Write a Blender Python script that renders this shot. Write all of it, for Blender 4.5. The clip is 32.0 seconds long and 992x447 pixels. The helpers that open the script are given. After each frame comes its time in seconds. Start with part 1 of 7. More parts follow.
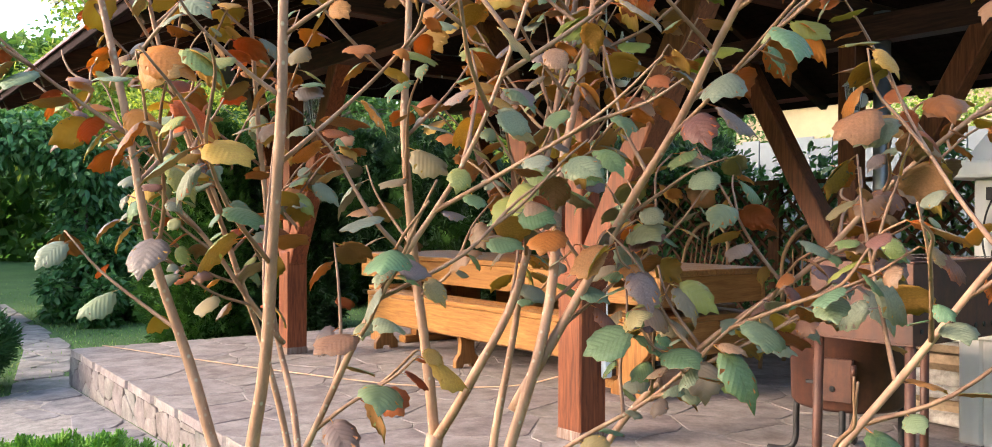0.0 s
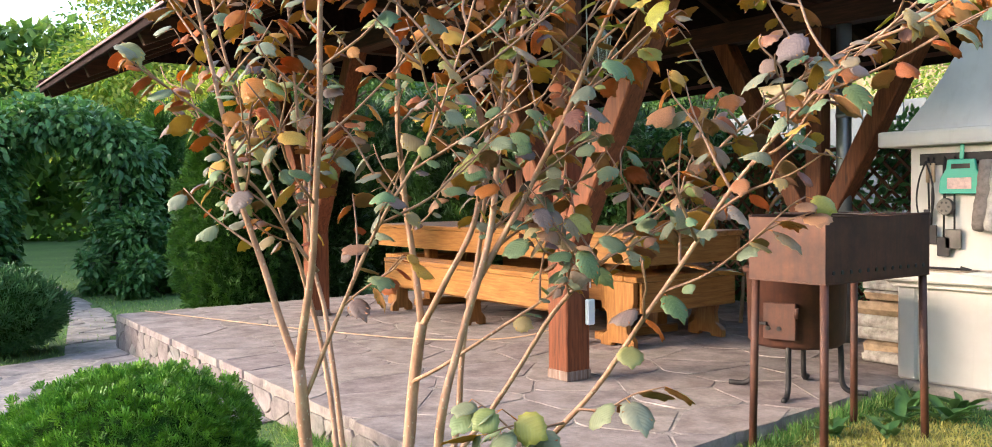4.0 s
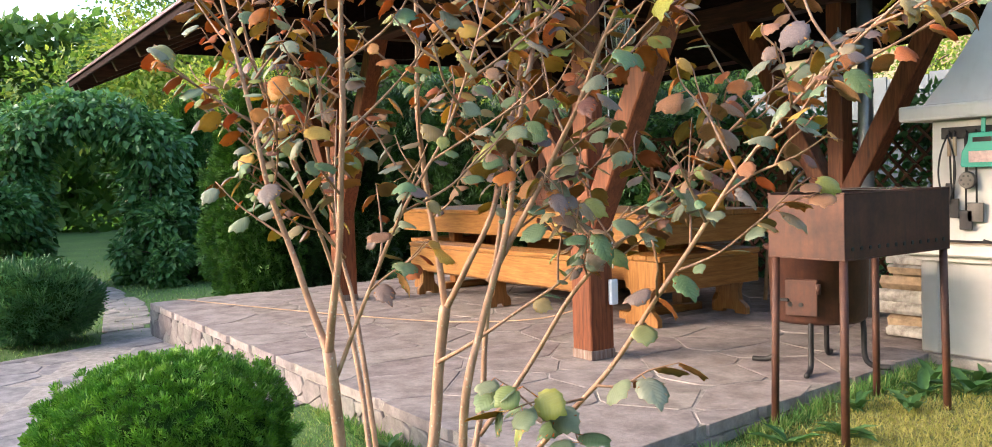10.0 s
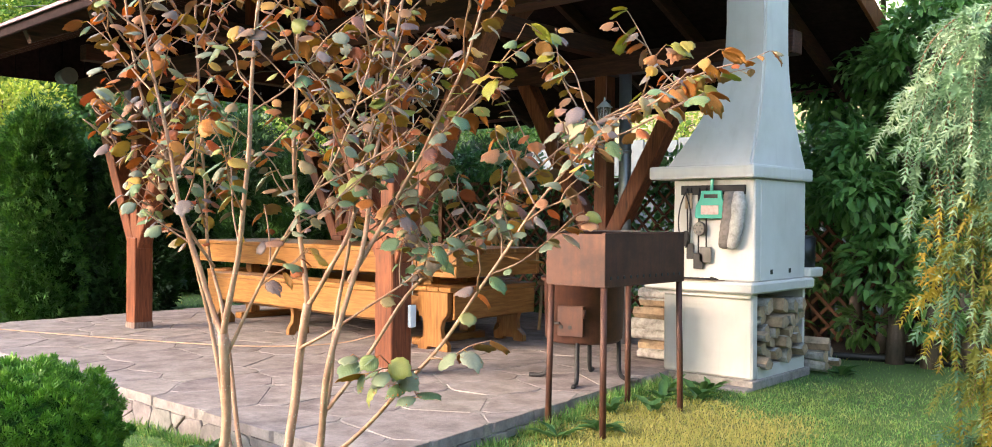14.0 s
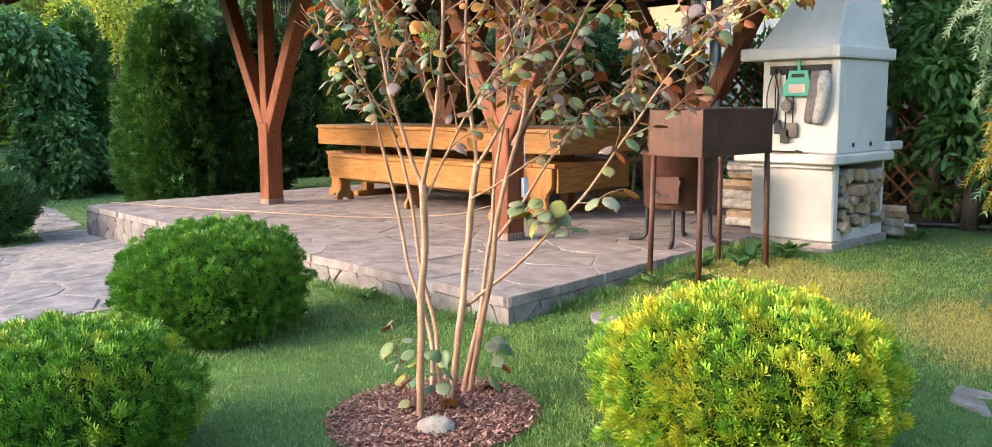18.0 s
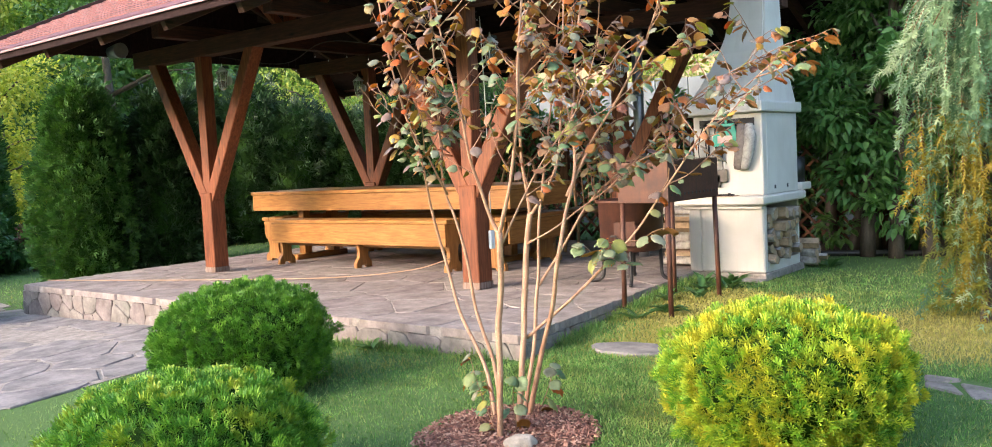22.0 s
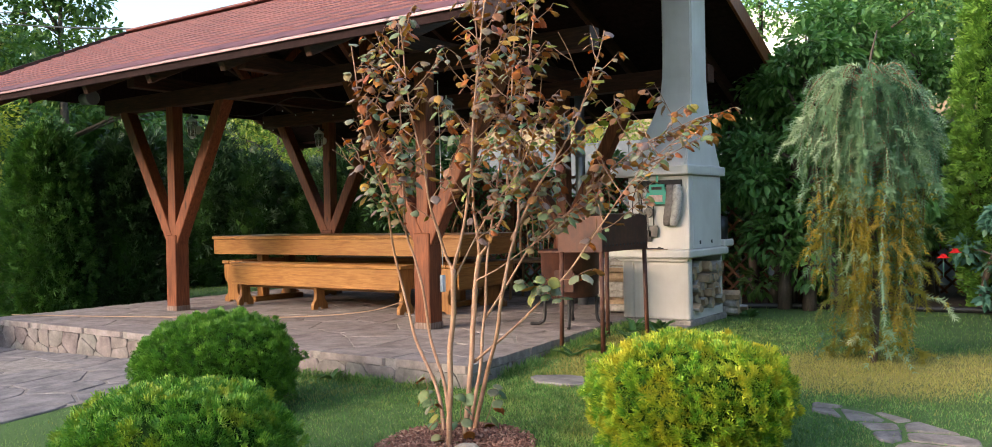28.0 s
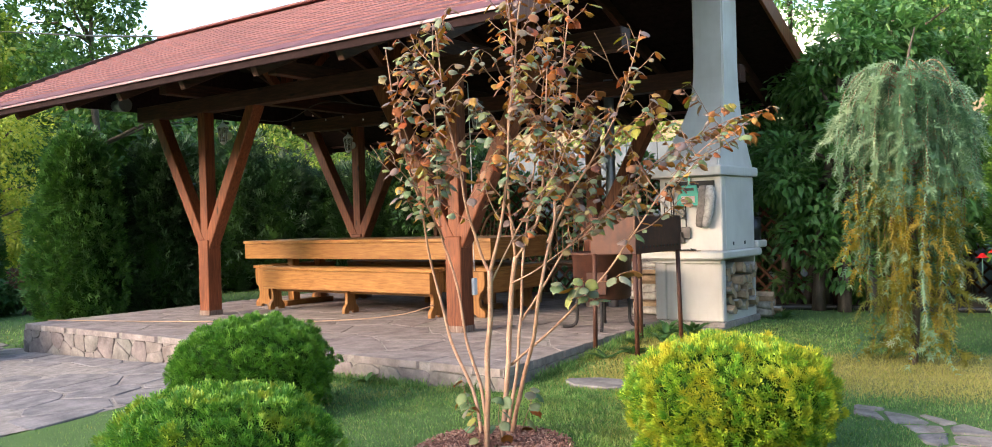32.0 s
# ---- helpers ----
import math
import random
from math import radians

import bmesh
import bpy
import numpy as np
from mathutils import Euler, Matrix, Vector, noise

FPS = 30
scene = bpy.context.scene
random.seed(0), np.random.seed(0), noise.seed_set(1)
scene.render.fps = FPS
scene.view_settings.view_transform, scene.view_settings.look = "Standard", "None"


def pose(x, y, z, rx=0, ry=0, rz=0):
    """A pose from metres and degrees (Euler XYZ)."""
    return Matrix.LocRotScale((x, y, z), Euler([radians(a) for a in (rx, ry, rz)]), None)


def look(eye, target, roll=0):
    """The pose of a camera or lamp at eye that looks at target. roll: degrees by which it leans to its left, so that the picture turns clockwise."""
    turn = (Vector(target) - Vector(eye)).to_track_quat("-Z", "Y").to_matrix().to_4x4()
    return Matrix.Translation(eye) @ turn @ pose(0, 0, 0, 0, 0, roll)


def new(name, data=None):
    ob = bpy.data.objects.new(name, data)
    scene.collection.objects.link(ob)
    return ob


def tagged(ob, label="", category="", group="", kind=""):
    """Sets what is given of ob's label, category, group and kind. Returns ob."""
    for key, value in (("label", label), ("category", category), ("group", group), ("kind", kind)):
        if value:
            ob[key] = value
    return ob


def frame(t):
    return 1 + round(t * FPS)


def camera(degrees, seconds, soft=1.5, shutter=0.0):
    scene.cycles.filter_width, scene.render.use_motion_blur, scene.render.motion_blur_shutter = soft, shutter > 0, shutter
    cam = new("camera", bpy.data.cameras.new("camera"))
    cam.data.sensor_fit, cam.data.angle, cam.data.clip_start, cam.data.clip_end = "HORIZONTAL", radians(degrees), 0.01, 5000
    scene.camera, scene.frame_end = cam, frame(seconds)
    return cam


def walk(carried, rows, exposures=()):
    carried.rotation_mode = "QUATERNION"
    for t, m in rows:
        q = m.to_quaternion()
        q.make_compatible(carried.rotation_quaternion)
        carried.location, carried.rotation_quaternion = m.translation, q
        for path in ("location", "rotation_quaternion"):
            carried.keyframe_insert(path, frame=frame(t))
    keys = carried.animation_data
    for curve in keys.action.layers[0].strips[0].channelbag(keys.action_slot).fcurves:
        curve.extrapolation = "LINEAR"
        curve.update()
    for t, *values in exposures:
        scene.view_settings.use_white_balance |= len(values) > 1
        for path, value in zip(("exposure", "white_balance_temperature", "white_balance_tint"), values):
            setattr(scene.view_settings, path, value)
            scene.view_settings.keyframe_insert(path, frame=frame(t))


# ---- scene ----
cam = camera(57.6, 32.0, 0.9)
PATH = [
    (0, (3.308, -2.779, 1.041), (1.692, -1.602, 1.033), 0.2),
    (0.5, (3.43, -2.866, 1.013), (1.808, -1.696, 0.996), 0.5),
    (1, (3.464, -2.895, 1.021), (1.829, -1.744, 0.993), -0.6),
    (1.5, (3.541, -3.036, 1.048), (1.914, -1.874, 1.016), -1.2),
    (2, (3.6, -3.087, 1.013), (2.047, -1.828, 0.981), -1.1),
    (3, (3.706, -3.077, 1.014), (2.111, -1.871, 1.007), -1.5),
    (3.5, (3.827, -3.101, 1.044), (2.233, -1.893, 1.022), -1.4),
    (4, (3.899, -3.066, 1.004), (2.26, -1.922, 0.943), -0.6),
    (4.5, (3.922, -3.097, 1.017), (2.204, -2.078, 0.912), -0.9),
    (6.5, (3.992, -3.09, 1.006), (2.349, -1.952, 0.935), 0.2),
    (7, (3.995, -3.074, 1.015), (2.371, -1.907, 0.951), 0.6),
    (7.5, (3.987, -3.09, 1.012), (2.374, -1.909, 0.95), 1.1),
    (8, (3.96, -3.14, 1.007), (2.306, -2.017, 0.935), 1.1),
    (8.5, (3.963, -3.109, 1.015), (2.309, -1.992, 0.897), 0.8),
    (9, (3.971, -3.11, 0.994), (2.314, -1.996, 0.88), 0.3),
    (9.5, (3.967, -3.095, 1.018), (2.305, -1.99, 0.899), -1.0),
    (10, (3.965, -3.094, 1.014), (2.295, -1.998, 0.914), -1.9),
    (10.5, (3.966, -3.09, 1.022), (2.289, -2.002, 0.956), -2.0),
    (11, (3.969, -3.083, 1.031), (2.291, -1.997, 0.973), -2.2),
    (11.5, (3.983, -3.1, 1.033), (2.307, -2.009, 0.993), -2.1),
    (12, (4.003, -3.087, 1.031), (2.327, -1.998, 0.994), -1.6),
    (12.5, (4.061, -3.208, 1.056), (2.457, -2.013, 1.033), 0.7),
    (13, (4.083, -3.319, 1.049), (2.617, -1.958, 1.035), 1.0),
    (13.5, (4.286, -3.516, 0.98), (2.938, -2.039, 1.0), 0.7),
    (15.5, (4.41, -3.758, 0.975), (3.022, -2.328, 0.805), -0.9),
    (16, (4.413, -3.929, 0.948), (3.157, -2.376, 0.847), -4.0),
    (16.5, (4.434, -3.989, 0.97), (3.201, -2.417, 0.874), -2.4),
    (17, (4.487, -4.051, 0.936), (3.011, -2.702, 0.891), -1.0),
    (17.5, (4.642, -4.155, 0.944), (3.058, -2.948, 0.753), -1.1),
    (18, (4.699, -4.283, 0.941), (3.239, -2.941, 0.682), -0.4),
    (18.5, (4.636, -4.43, 0.942), (3.238, -3.022, 0.689), -3.5),
    (19, (4.6, -4.59, 0.912), (3.369, -3.035, 0.651), -2.8),
    (19.5, (4.564, -4.677, 0.925), (3.315, -3.138, 0.662), -2.2),
    (20, (4.626, -4.777, 0.942), (3.365, -3.245, 0.69), -0.5),
    (20.5, (4.638, -4.861, 0.937), (3.371, -3.335, 0.68), -0.3),
    (21, (4.564, -4.979, 0.945), (3.297, -3.445, 0.741), -4.7),
    (21.5, (4.49, -5.076, 0.951), (3.226, -3.534, 0.795), -4.1),
    (22, (4.489, -5.177, 0.956), (3.243, -3.619, 0.82), -2.8),
    (22.5, (4.623, -5.166, 0.91), (3.375, -3.606, 0.805), -0.5),
    (23, (4.657, -5.284, 0.929), (3.423, -3.718, 0.778), 0.1),
    (23.5, (4.673, -5.307, 0.921), (3.425, -3.753, 0.76), 0.1),
    (24, (4.642, -5.381, 0.936), (3.502, -3.746, 0.773), -0.3),
    (24.5, (4.636, -5.463, 0.924), (3.747, -3.68, 0.754), -0.1),
    (25, (4.556, -5.541, 0.959), (3.776, -3.708, 0.784), 1.3),
    (25.5, (4.697, -5.531, 0.956), (3.847, -3.726, 0.817), 2.1),
    (26, (4.717, -5.597, 0.965), (3.699, -3.88, 0.838), 1.9),
    (26.5, (4.833, -5.622, 0.953), (3.705, -3.975, 0.835), 0.3),
    (28.5, (4.861, -5.731, 0.895), (3.718, -4.09, 0.924), -1.1),
    (29, (4.849, -5.744, 0.87), (3.715, -4.099, 0.931), -0.9),
    (29.5, (4.852, -5.744, 0.886), (3.72, -4.095, 0.904), -1.0),
    (30, (4.817, -5.685, 0.925), (3.68, -4.04, 0.926), -1.2),
    (30.5, (4.829, -5.732, 0.903), (3.68, -4.094, 0.911), -1.1),
    (31, (4.817, -5.722, 0.884), (3.644, -4.102, 0.894), -1.1),
    (31.5, (4.813, -5.73, 0.896), (3.627, -4.119, 0.9), -1.3),
    (32, (4.804, -5.72, 0.916), (3.607, -4.117, 0.908), -1.6),
]
walk(cam, [(t, look(eye, target, roll)) for t, eye, target, roll in PATH], ((0, 2.58), (1, 2.55), (2, 2.38), (3, 2.32), (4, 2.58), (9, 2.64), (10, 2.54), (11, 2.24), (12, 2.22), (13, 2.78), (17, 2.64), (21, 2.62), (23, 2.64), (24, 2.65), (25, 2.32), (26, 2.5), (28.5, 1.82), (29, 1.85), (30, 2.3), (32, 2.28)))

# ---------------- world and sun ----------------
world = bpy.data.worlds.new("sky")
scene.world = world
world.use_nodes = True
wn = world.node_tree
wn.nodes.clear()
sky = wn.nodes.new("ShaderNodeTexSky")
sky.sky_type = "NISHITA"
sky.sun_disc = False
sky.sun_elevation = radians(19)
sky.sun_rotation = radians(205)
sky.air_density, sky.dust_density, sky.ozone_density = 1.0, 2.5, 1.0
bg = wn.nodes.new("ShaderNodeBackground")
bg.inputs["Strength"].default_value = 0.15
wo = wn.nodes.new("ShaderNodeOutputWorld")
wn.links.new(sky.outputs[0], bg.inputs[0])
wn.links.new(bg.outputs[0], wo.inputs[0])
sun = new("sun", bpy.data.lights.new("sun", "SUN"))
sun.data.energy = 0.85
sun.data.angle = radians(28)
sun.data.color = (1.0, 0.79, 0.70)
sun.matrix_world = look((0, 0, 10), (0 + 3.3, 0 + 7.1, 10 - 2.7))


# ---------------- small tools ----------------
def part(name, bm, material, parent, label=""):
    """One bmesh (or mesh) as a mesh object under a thing, a part, or nothing."""
    if isinstance(bm, bmesh.types.BMesh):
        me = bpy.data.meshes.new(name)
        bm.to_mesh(me)
        bm.free()
    else:
        me = bm
    if material is not None and not me.materials:
        me.materials.append(material)
    ob = new(name, me)
    if parent is not None:
        ob.parent = parent
    if label:
        ob["label"] = label
    return ob


def thing(name, label, category, at=(0, 0, 0), turn=0.0, group="", kind=""):
    e = new(name)
    e.empty_display_size = 0.1
    e.matrix_basis = pose(*at, 0, 0, turn)
    return tagged(e, label, category, group, kind)


def box(x0, y0, z0, x1, y1, z1, bevel=0.0, bm=None, seg=1):
    own = bmesh.new()
    bmesh.ops.create_cube(own, size=1.0, matrix=Matrix.LocRotScale(
        ((x0 + x1) / 2, (y0 + y1) / 2, (z0 + z1) / 2), None, (x1 - x0, y1 - y0, z1 - z0)))
    if bevel > 0:
        bmesh.ops.bevel(own, geom=own.edges[:], offset=bevel, segments=seg, affect="EDGES", profile=0.6)
    return join(bm, own)


def join(bm, own):
    if bm is None:
        return own
    me = bpy.data.meshes.new("tmp")
    own.to_mesh(me)
    own.free()
    bm.from_mesh(me)
    bpy.data.meshes.remove(me)
    return bm


def bar(a, b, w, h, bevel=0.006, bm=None, up=(0, 0, 1)):
    """A squared timber from a to b."""
    a, b = Vector(a), Vector(b)
    d = (b - a)
    zax = d.normalized()
    yax = Vector(up) - zax * zax.dot(Vector(up))
    if yax.length < 1e-3:
        yax = Vector((0, 1, 0)) - zax * zax.y
    yax.normalize()
    xax = yax.cross(zax)
    m = Matrix((xax, yax, zax)).transposed().to_4x4()
    m.translation = (a + b) / 2
    own = box(-w / 2, -h / 2, -d.length / 2, w / 2, h / 2, d.length / 2, bevel)
    own.transform(m)
    return join(bm, own)


def rod(a, b, r0, r1=None, n=10, bm=None):
    a, b = Vector(a), Vector(b)
    own = bmesh.new()
    d = b - a
    m = Matrix.Translation((a + b) / 2) @ d.to_track_quat("Z", "Y").to_matrix().to_4x4()
    bmesh.ops.create_cone(own, cap_ends=True, segments=n, radius1=r0, radius2=r0 if r1 is None else r1, depth=d.length, matrix=m)
    for f in own.faces:
        f.smooth = len(f.verts) == 4
    return join(bm, own)


def tube_data(pts, radii, n=6):
    """Vertices and faces of a tube along a smooth line of points."""
    pts = [Vector(p) for p in pts]
    vs, fs = [], []
    side = None
    for i, p in enumerate(pts):
        d = (pts[min(i + 1, len(pts) - 1)] - pts[max(i - 1, 0)]).normalized()
        if side is None:
            side = d.orthogonal().normalized()
        side = (side - d * side.dot(d)).normalized()
        other = d.cross(side)
        for k in range(n):
            a = 2 * math.pi * k / n
            vs.append(p + (side * math.cos(a) + other * math.sin(a)) * radii[i])
    for i in range(len(pts) - 1):
        for k in range(n):
            fs.append((i * n + k, i * n + (k + 1) % n, (i + 1) * n + (k + 1) % n, (i + 1) * n + k))
    fs.append(tuple(range(n))[::-1])
    fs.append(tuple((len(pts) - 1) * n + k for k in range(n)))
    return vs, fs


def tube(name, pts, radii, material, parent, n=8, label=""):
    vs, fs = tube_data(pts, radii, n)
    me = bpy.data.meshes.new(name)
    me.from_pydata([tuple(v) for v in vs], [], fs)
    me.polygons.foreach_set("use_smooth", [True] * len(fs))
    me.materials.append(material)
    return part(name, me, None, parent, label)


def smooth_line(pts, steps=6):
    """Catmull-Rom through the points."""
    P = [Vector(p) for p in pts]
    P = [P[0] * 2 - P[1]] + P + [P[-1] * 2 - P[-2]]
    out = []
    for i in range(1, len(P) - 2):
        for k in range(steps):
            t = k / steps
            a, b, c, d = P[i - 1], P[i], P[i + 1], P[i + 2]
            out.append(0.5 * (2 * b + (c - a) * t + (2 * a - 5 * b + 4 * c - d) * t * t + (3 * b - a - 3 * c + d) * t ** 3))
    out.append(P[-2])
    return out


def prism(outline, y0, y1, bevel=0.0, axis="y"):
    """An outline in x, z made solid from y0 to y1."""
    bm = bmesh.new()
    vs = [bm.verts.new((x, y0, z)) for x, z in outline]
    f = bm.faces.new(vs)
    ext = bmesh.ops.extrude_face_region(bm, geom=[f])
    bmesh.ops.translate(bm, verts=[v for v in ext["geom"] if isinstance(v, bmesh.types.BMVert)], vec=(0, y1 - y0, 0))
    bmesh.ops.recalc_face_normals(bm, faces=bm.faces)
    if bevel:
        bmesh.ops.bevel(bm, geom=[e for e in bm.edges], offset=bevel, segments=1, affect="EDGES")
    if axis == "x":
        bm.transform(Matrix.Rotation(radians(90), 4, "Z"))
    return bm


def scatter(name, tv, tf, pos, rot, scale, material, parent=None, smooth=False, uv=None, slots=None, more=()):
    """One mesh of many copies of a small template. tv: (n,3); tf: faces of equal size; pos (m,3); rot (m,3,3); scale (m,) or (m,3)."""
    tv, tf = np.asarray(tv, float), np.asarray(tf, int)
    m, n = len(pos), len(tv)
    scale = np.asarray(scale, float)
    if scale.ndim == 1:
        scale = scale[:, None]
    loc = tv[None, :, :] * scale[:, None, :]
    v = np.einsum("mij,mnj->mni", rot, loc) + np.asarray(pos)[:, None, :]
    k = tf.shape[1]
    loops = (tf[None, :, :] + (np.arange(m) * n)[:, None, None]).reshape(-1)
    me = bpy.data.meshes.new(name)
    me.vertices.add(m * n)
    me.vertices.foreach_set("co", v.reshape(-1))
    nf = m * len(tf)
    me.loops.add(nf * k)
    me.loops.foreach_set("vertex_index", loops)
    me.polygons.add(nf)
    me.polygons.foreach_set("loop_start", np.arange(nf) * k)
    me.polygons.foreach_set("loop_total", np.full(nf, k))
    if smooth:
        me.polygons.foreach_set("use_smooth", np.ones(nf, bool))
    if slots is not None:
        me.polygons.foreach_set("material_index", np.tile(np.asarray(slots), m))
    if uv is not None:
        layer = me.uv_layers.new(name="UVMap")
        layer.data.foreach_set("uv", np.tile(np.asarray(uv, float).reshape(-1), m))
    me.update(calc_edges=True)
    me.materials.append(material)
    for other in more:
        me.materials.append(other)
    return part(name, me, None, parent)


def frames_from(direction, rng, spin=None, up=None):
    """Rotations whose z is the given direction; spun at random, or with x towards up."""
    d = np.asarray(direction, float)
    d /= np.linalg.norm(d, axis=1)[:, None] + 1e-9
    ref = np.tile([0.0, 0.0, 1.0], (len(d), 1)) if up is None else np.asarray(up, float)
    bad = np.abs((d * ref).sum(1)) > 0.98
    ref[bad] = [1.0, 0.0, 0.0]
    x = np.cross(ref, d)
    x /= np.linalg.norm(x, axis=1)[:, None] + 1e-9
    y = np.cross(d, x)
    a = rng.uniform(0, 2 * np.pi, len(d)) if spin is None else np.asarray(spin)
    c, s = np.cos(a)[:, None], np.sin(a)[:, None]
    x, y = x * c + y * s, y * c - x * s
    return np.stack([x, y, d], axis=2)


def ground_z(x, y):
    z = -0.14 + 0.05 * (y + 1.3) + 0.025 * (min(x, 1.5) - 1.5)
    return max(-0.30, min(-0.05, z))


def ground_np(x, y):
    return np.clip(-0.14 + 0.05 * (y + 1.3) + 0.025 * (np.minimum(x, 1.5) - 1.5), -0.30, -0.05)

# ---------------- materials ----------------
def nodes_of(name):
    m = bpy.data.materials.new(name)
    m.use_nodes = True
    nt = m.node_tree
    return m, nt, nt.nodes["Principled BSDF"]


def add(nt, kind, **kw):
    n = nt.nodes.new(kind)
    for k, v in kw.items():
        n.inputs[k].default_value = v
    return n


def ramp(nt, fac, stops):
    r = nt.nodes.new("ShaderNodeValToRGB")
    e = r.color_ramp.elements
    while len(e) < len(stops):
        e.new(0.5)
    for el, (p, c) in zip(e, stops):
        el.position, el.color = p, (*c, 1)
    nt.links.new(fac, r.inputs[0])
    return r.outputs[0]


def mix(nt, fac, a, b, mode="MIX"):
    n = nt.nodes.new("ShaderNodeMix")
    n.data_type, n.blend_type = "RGBA", mode
    for sock, v in ((n.inputs[0], fac), (n.inputs[6], a), (n.inputs[7], b)):
        if isinstance(v, bpy.types.NodeSocket):
            nt.links.new(v, sock)
        elif isinstance(v, (int, float)):
            sock.default_value = v
        else:
            sock.default_value = (*v, 1)
    return n.outputs[2]


def coords(nt, stretch=(1, 1, 1), kind="Object", shift=True):
    tc = nt.nodes.new("ShaderNodeTexCoord")
    mp = nt.nodes.new("ShaderNodeMapping")
    mp.inputs["Scale"].default_value = stretch
    nt.links.new(tc.outputs[kind], mp.inputs[0])
    if shift:
        oi = nt.nodes.new("ShaderNodeObjectInfo")
        mul = nt.nodes.new("ShaderNodeMath")
        mul.operation = "MULTIPLY"
        mul.inputs[1].default_value = 37.0
        nt.links.new(oi.outputs["Random"], mul.inputs[0])
        nt.links.new(mul.outputs[0], mp.inputs["Location"])
    return mp.outputs[0]


def noise_fac(nt, vec, scale, detail=4.0, rough=0.6, distort=0.0):
    n = add(nt, "ShaderNodeTexNoise", Scale=scale, Detail=detail, Roughness=rough, Distortion=distort)
    nt.links.new(vec, n.inputs["Vector"])
    return n.outputs["Fac"]


def bump(nt, bsdf, height, strength=0.3, distance=0.01):
    b = nt.nodes.new("ShaderNodeBump")
    b.inputs["Strength"].default_value, b.inputs["Distance"].default_value = strength, distance
    nt.links.new(height, b.inputs["Height"])
    nt.links.new(b.outputs[0], bsdf.inputs["Normal"])


def island(nt):
    return nt.nodes.new("ShaderNodeNewGeometry").outputs["Random Per Island"]


def obj_random(nt):
    return nt.nodes.new("ShaderNodeObjectInfo").outputs["Random"]


def wood(name, dark, mid, light, rough=0.5, along="x", knots=True, gloss=0.3):
    m, nt, b = nodes_of(name)
    st = {"x": (1.2, 14, 14), "y": (14, 1.2, 14), "z": (14, 14, 1.2)}[along]
    v = coords(nt, st)
    grain = noise_fac(nt, v, 4.0, 6.0, 0.65, 0.6)
    c = ramp(nt, grain, [(0.3, dark), (0.5, mid), (0.68, light)])
    v2 = coords(nt, (1, 1, 1))
    big = noise_fac(nt, v2, 2.3, 3.0)
    c = mix(nt, ramp(nt, big, [(0.35, (0, 0, 0)), (0.7, (0.45, 0.45, 0.45))]), c, dark)
    if knots:
        vo = add(nt, "ShaderNodeTexVoronoi", Scale=1.0)
        kst = {"x": (2.2, 7, 7), "y": (7, 2.2, 7), "z": (7, 7, 2.2)}[along]
        nt.links.new(coords(nt, kst), vo.inputs["Vector"])
        k = ramp(nt, vo.outputs["Distance"], [(0.05, (1, 1, 1)), (0.12, (0, 0, 0))])
        c = mix(nt, k, c, tuple(x * 0.35 for x in dark))
    nt.links.new(c, b.inputs["Base Color"])
    b.inputs["Roughness"].default_value = rough
    b.inputs["Specular IOR Level"].default_value = gloss
    bump(nt, b, grain, 0.25, 0.004)
    return m


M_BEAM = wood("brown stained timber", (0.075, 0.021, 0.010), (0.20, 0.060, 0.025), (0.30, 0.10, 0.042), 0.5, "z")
# Darker copies of the post timber: shade under the roof in the colour.
M_BEAMX = wood("shaded stained timber", (0.024, 0.011, 0.008), (0.062, 0.024, 0.015), (0.11, 0.043, 0.026), 0.6, "x")
M_BEAMY = wood("shaded stained rafters", (0.024, 0.011, 0.008), (0.062, 0.024, 0.015), (0.11, 0.043, 0.026), 0.6, "y")
M_PINE = wood("varnished pine along", (0.185, 0.070, 0.016), (0.335, 0.150, 0.041), (0.445, 0.225, 0.071), 0.34, "x", True, 0.5)
M_PINEY = wood("varnished pine across", (0.185, 0.070, 0.016), (0.335, 0.150, 0.041), (0.445, 0.225, 0.071), 0.34, "y", True, 0.5)
M_PINEZ = wood("varnished pine upright", (0.175, 0.067, 0.016), (0.32, 0.142, 0.040), (0.43, 0.21, 0.068), 0.34, "z", False, 0.5)
M_GREYWOOD = wood("weathered pergola timber", (0.065, 0.036, 0.025), (0.13, 0.078, 0.054), (0.20, 0.13, 0.095), 0.8, "x")
M_BARE = wood("worn bare timber", (0.13, 0.075, 0.055), (0.24, 0.17, 0.14), (0.38, 0.31, 0.27), 0.9, "z", False)
M_BARE2 = wood("weathered split log", (0.17, 0.12, 0.085), (0.32, 0.235, 0.17), (0.46, 0.36, 0.27), 0.9, "x", False)
M_LATTICE = wood("lattice strips", (0.06, 0.024, 0.012), (0.115, 0.048, 0.022), (0.17, 0.08, 0.038), 0.8, "z", False)


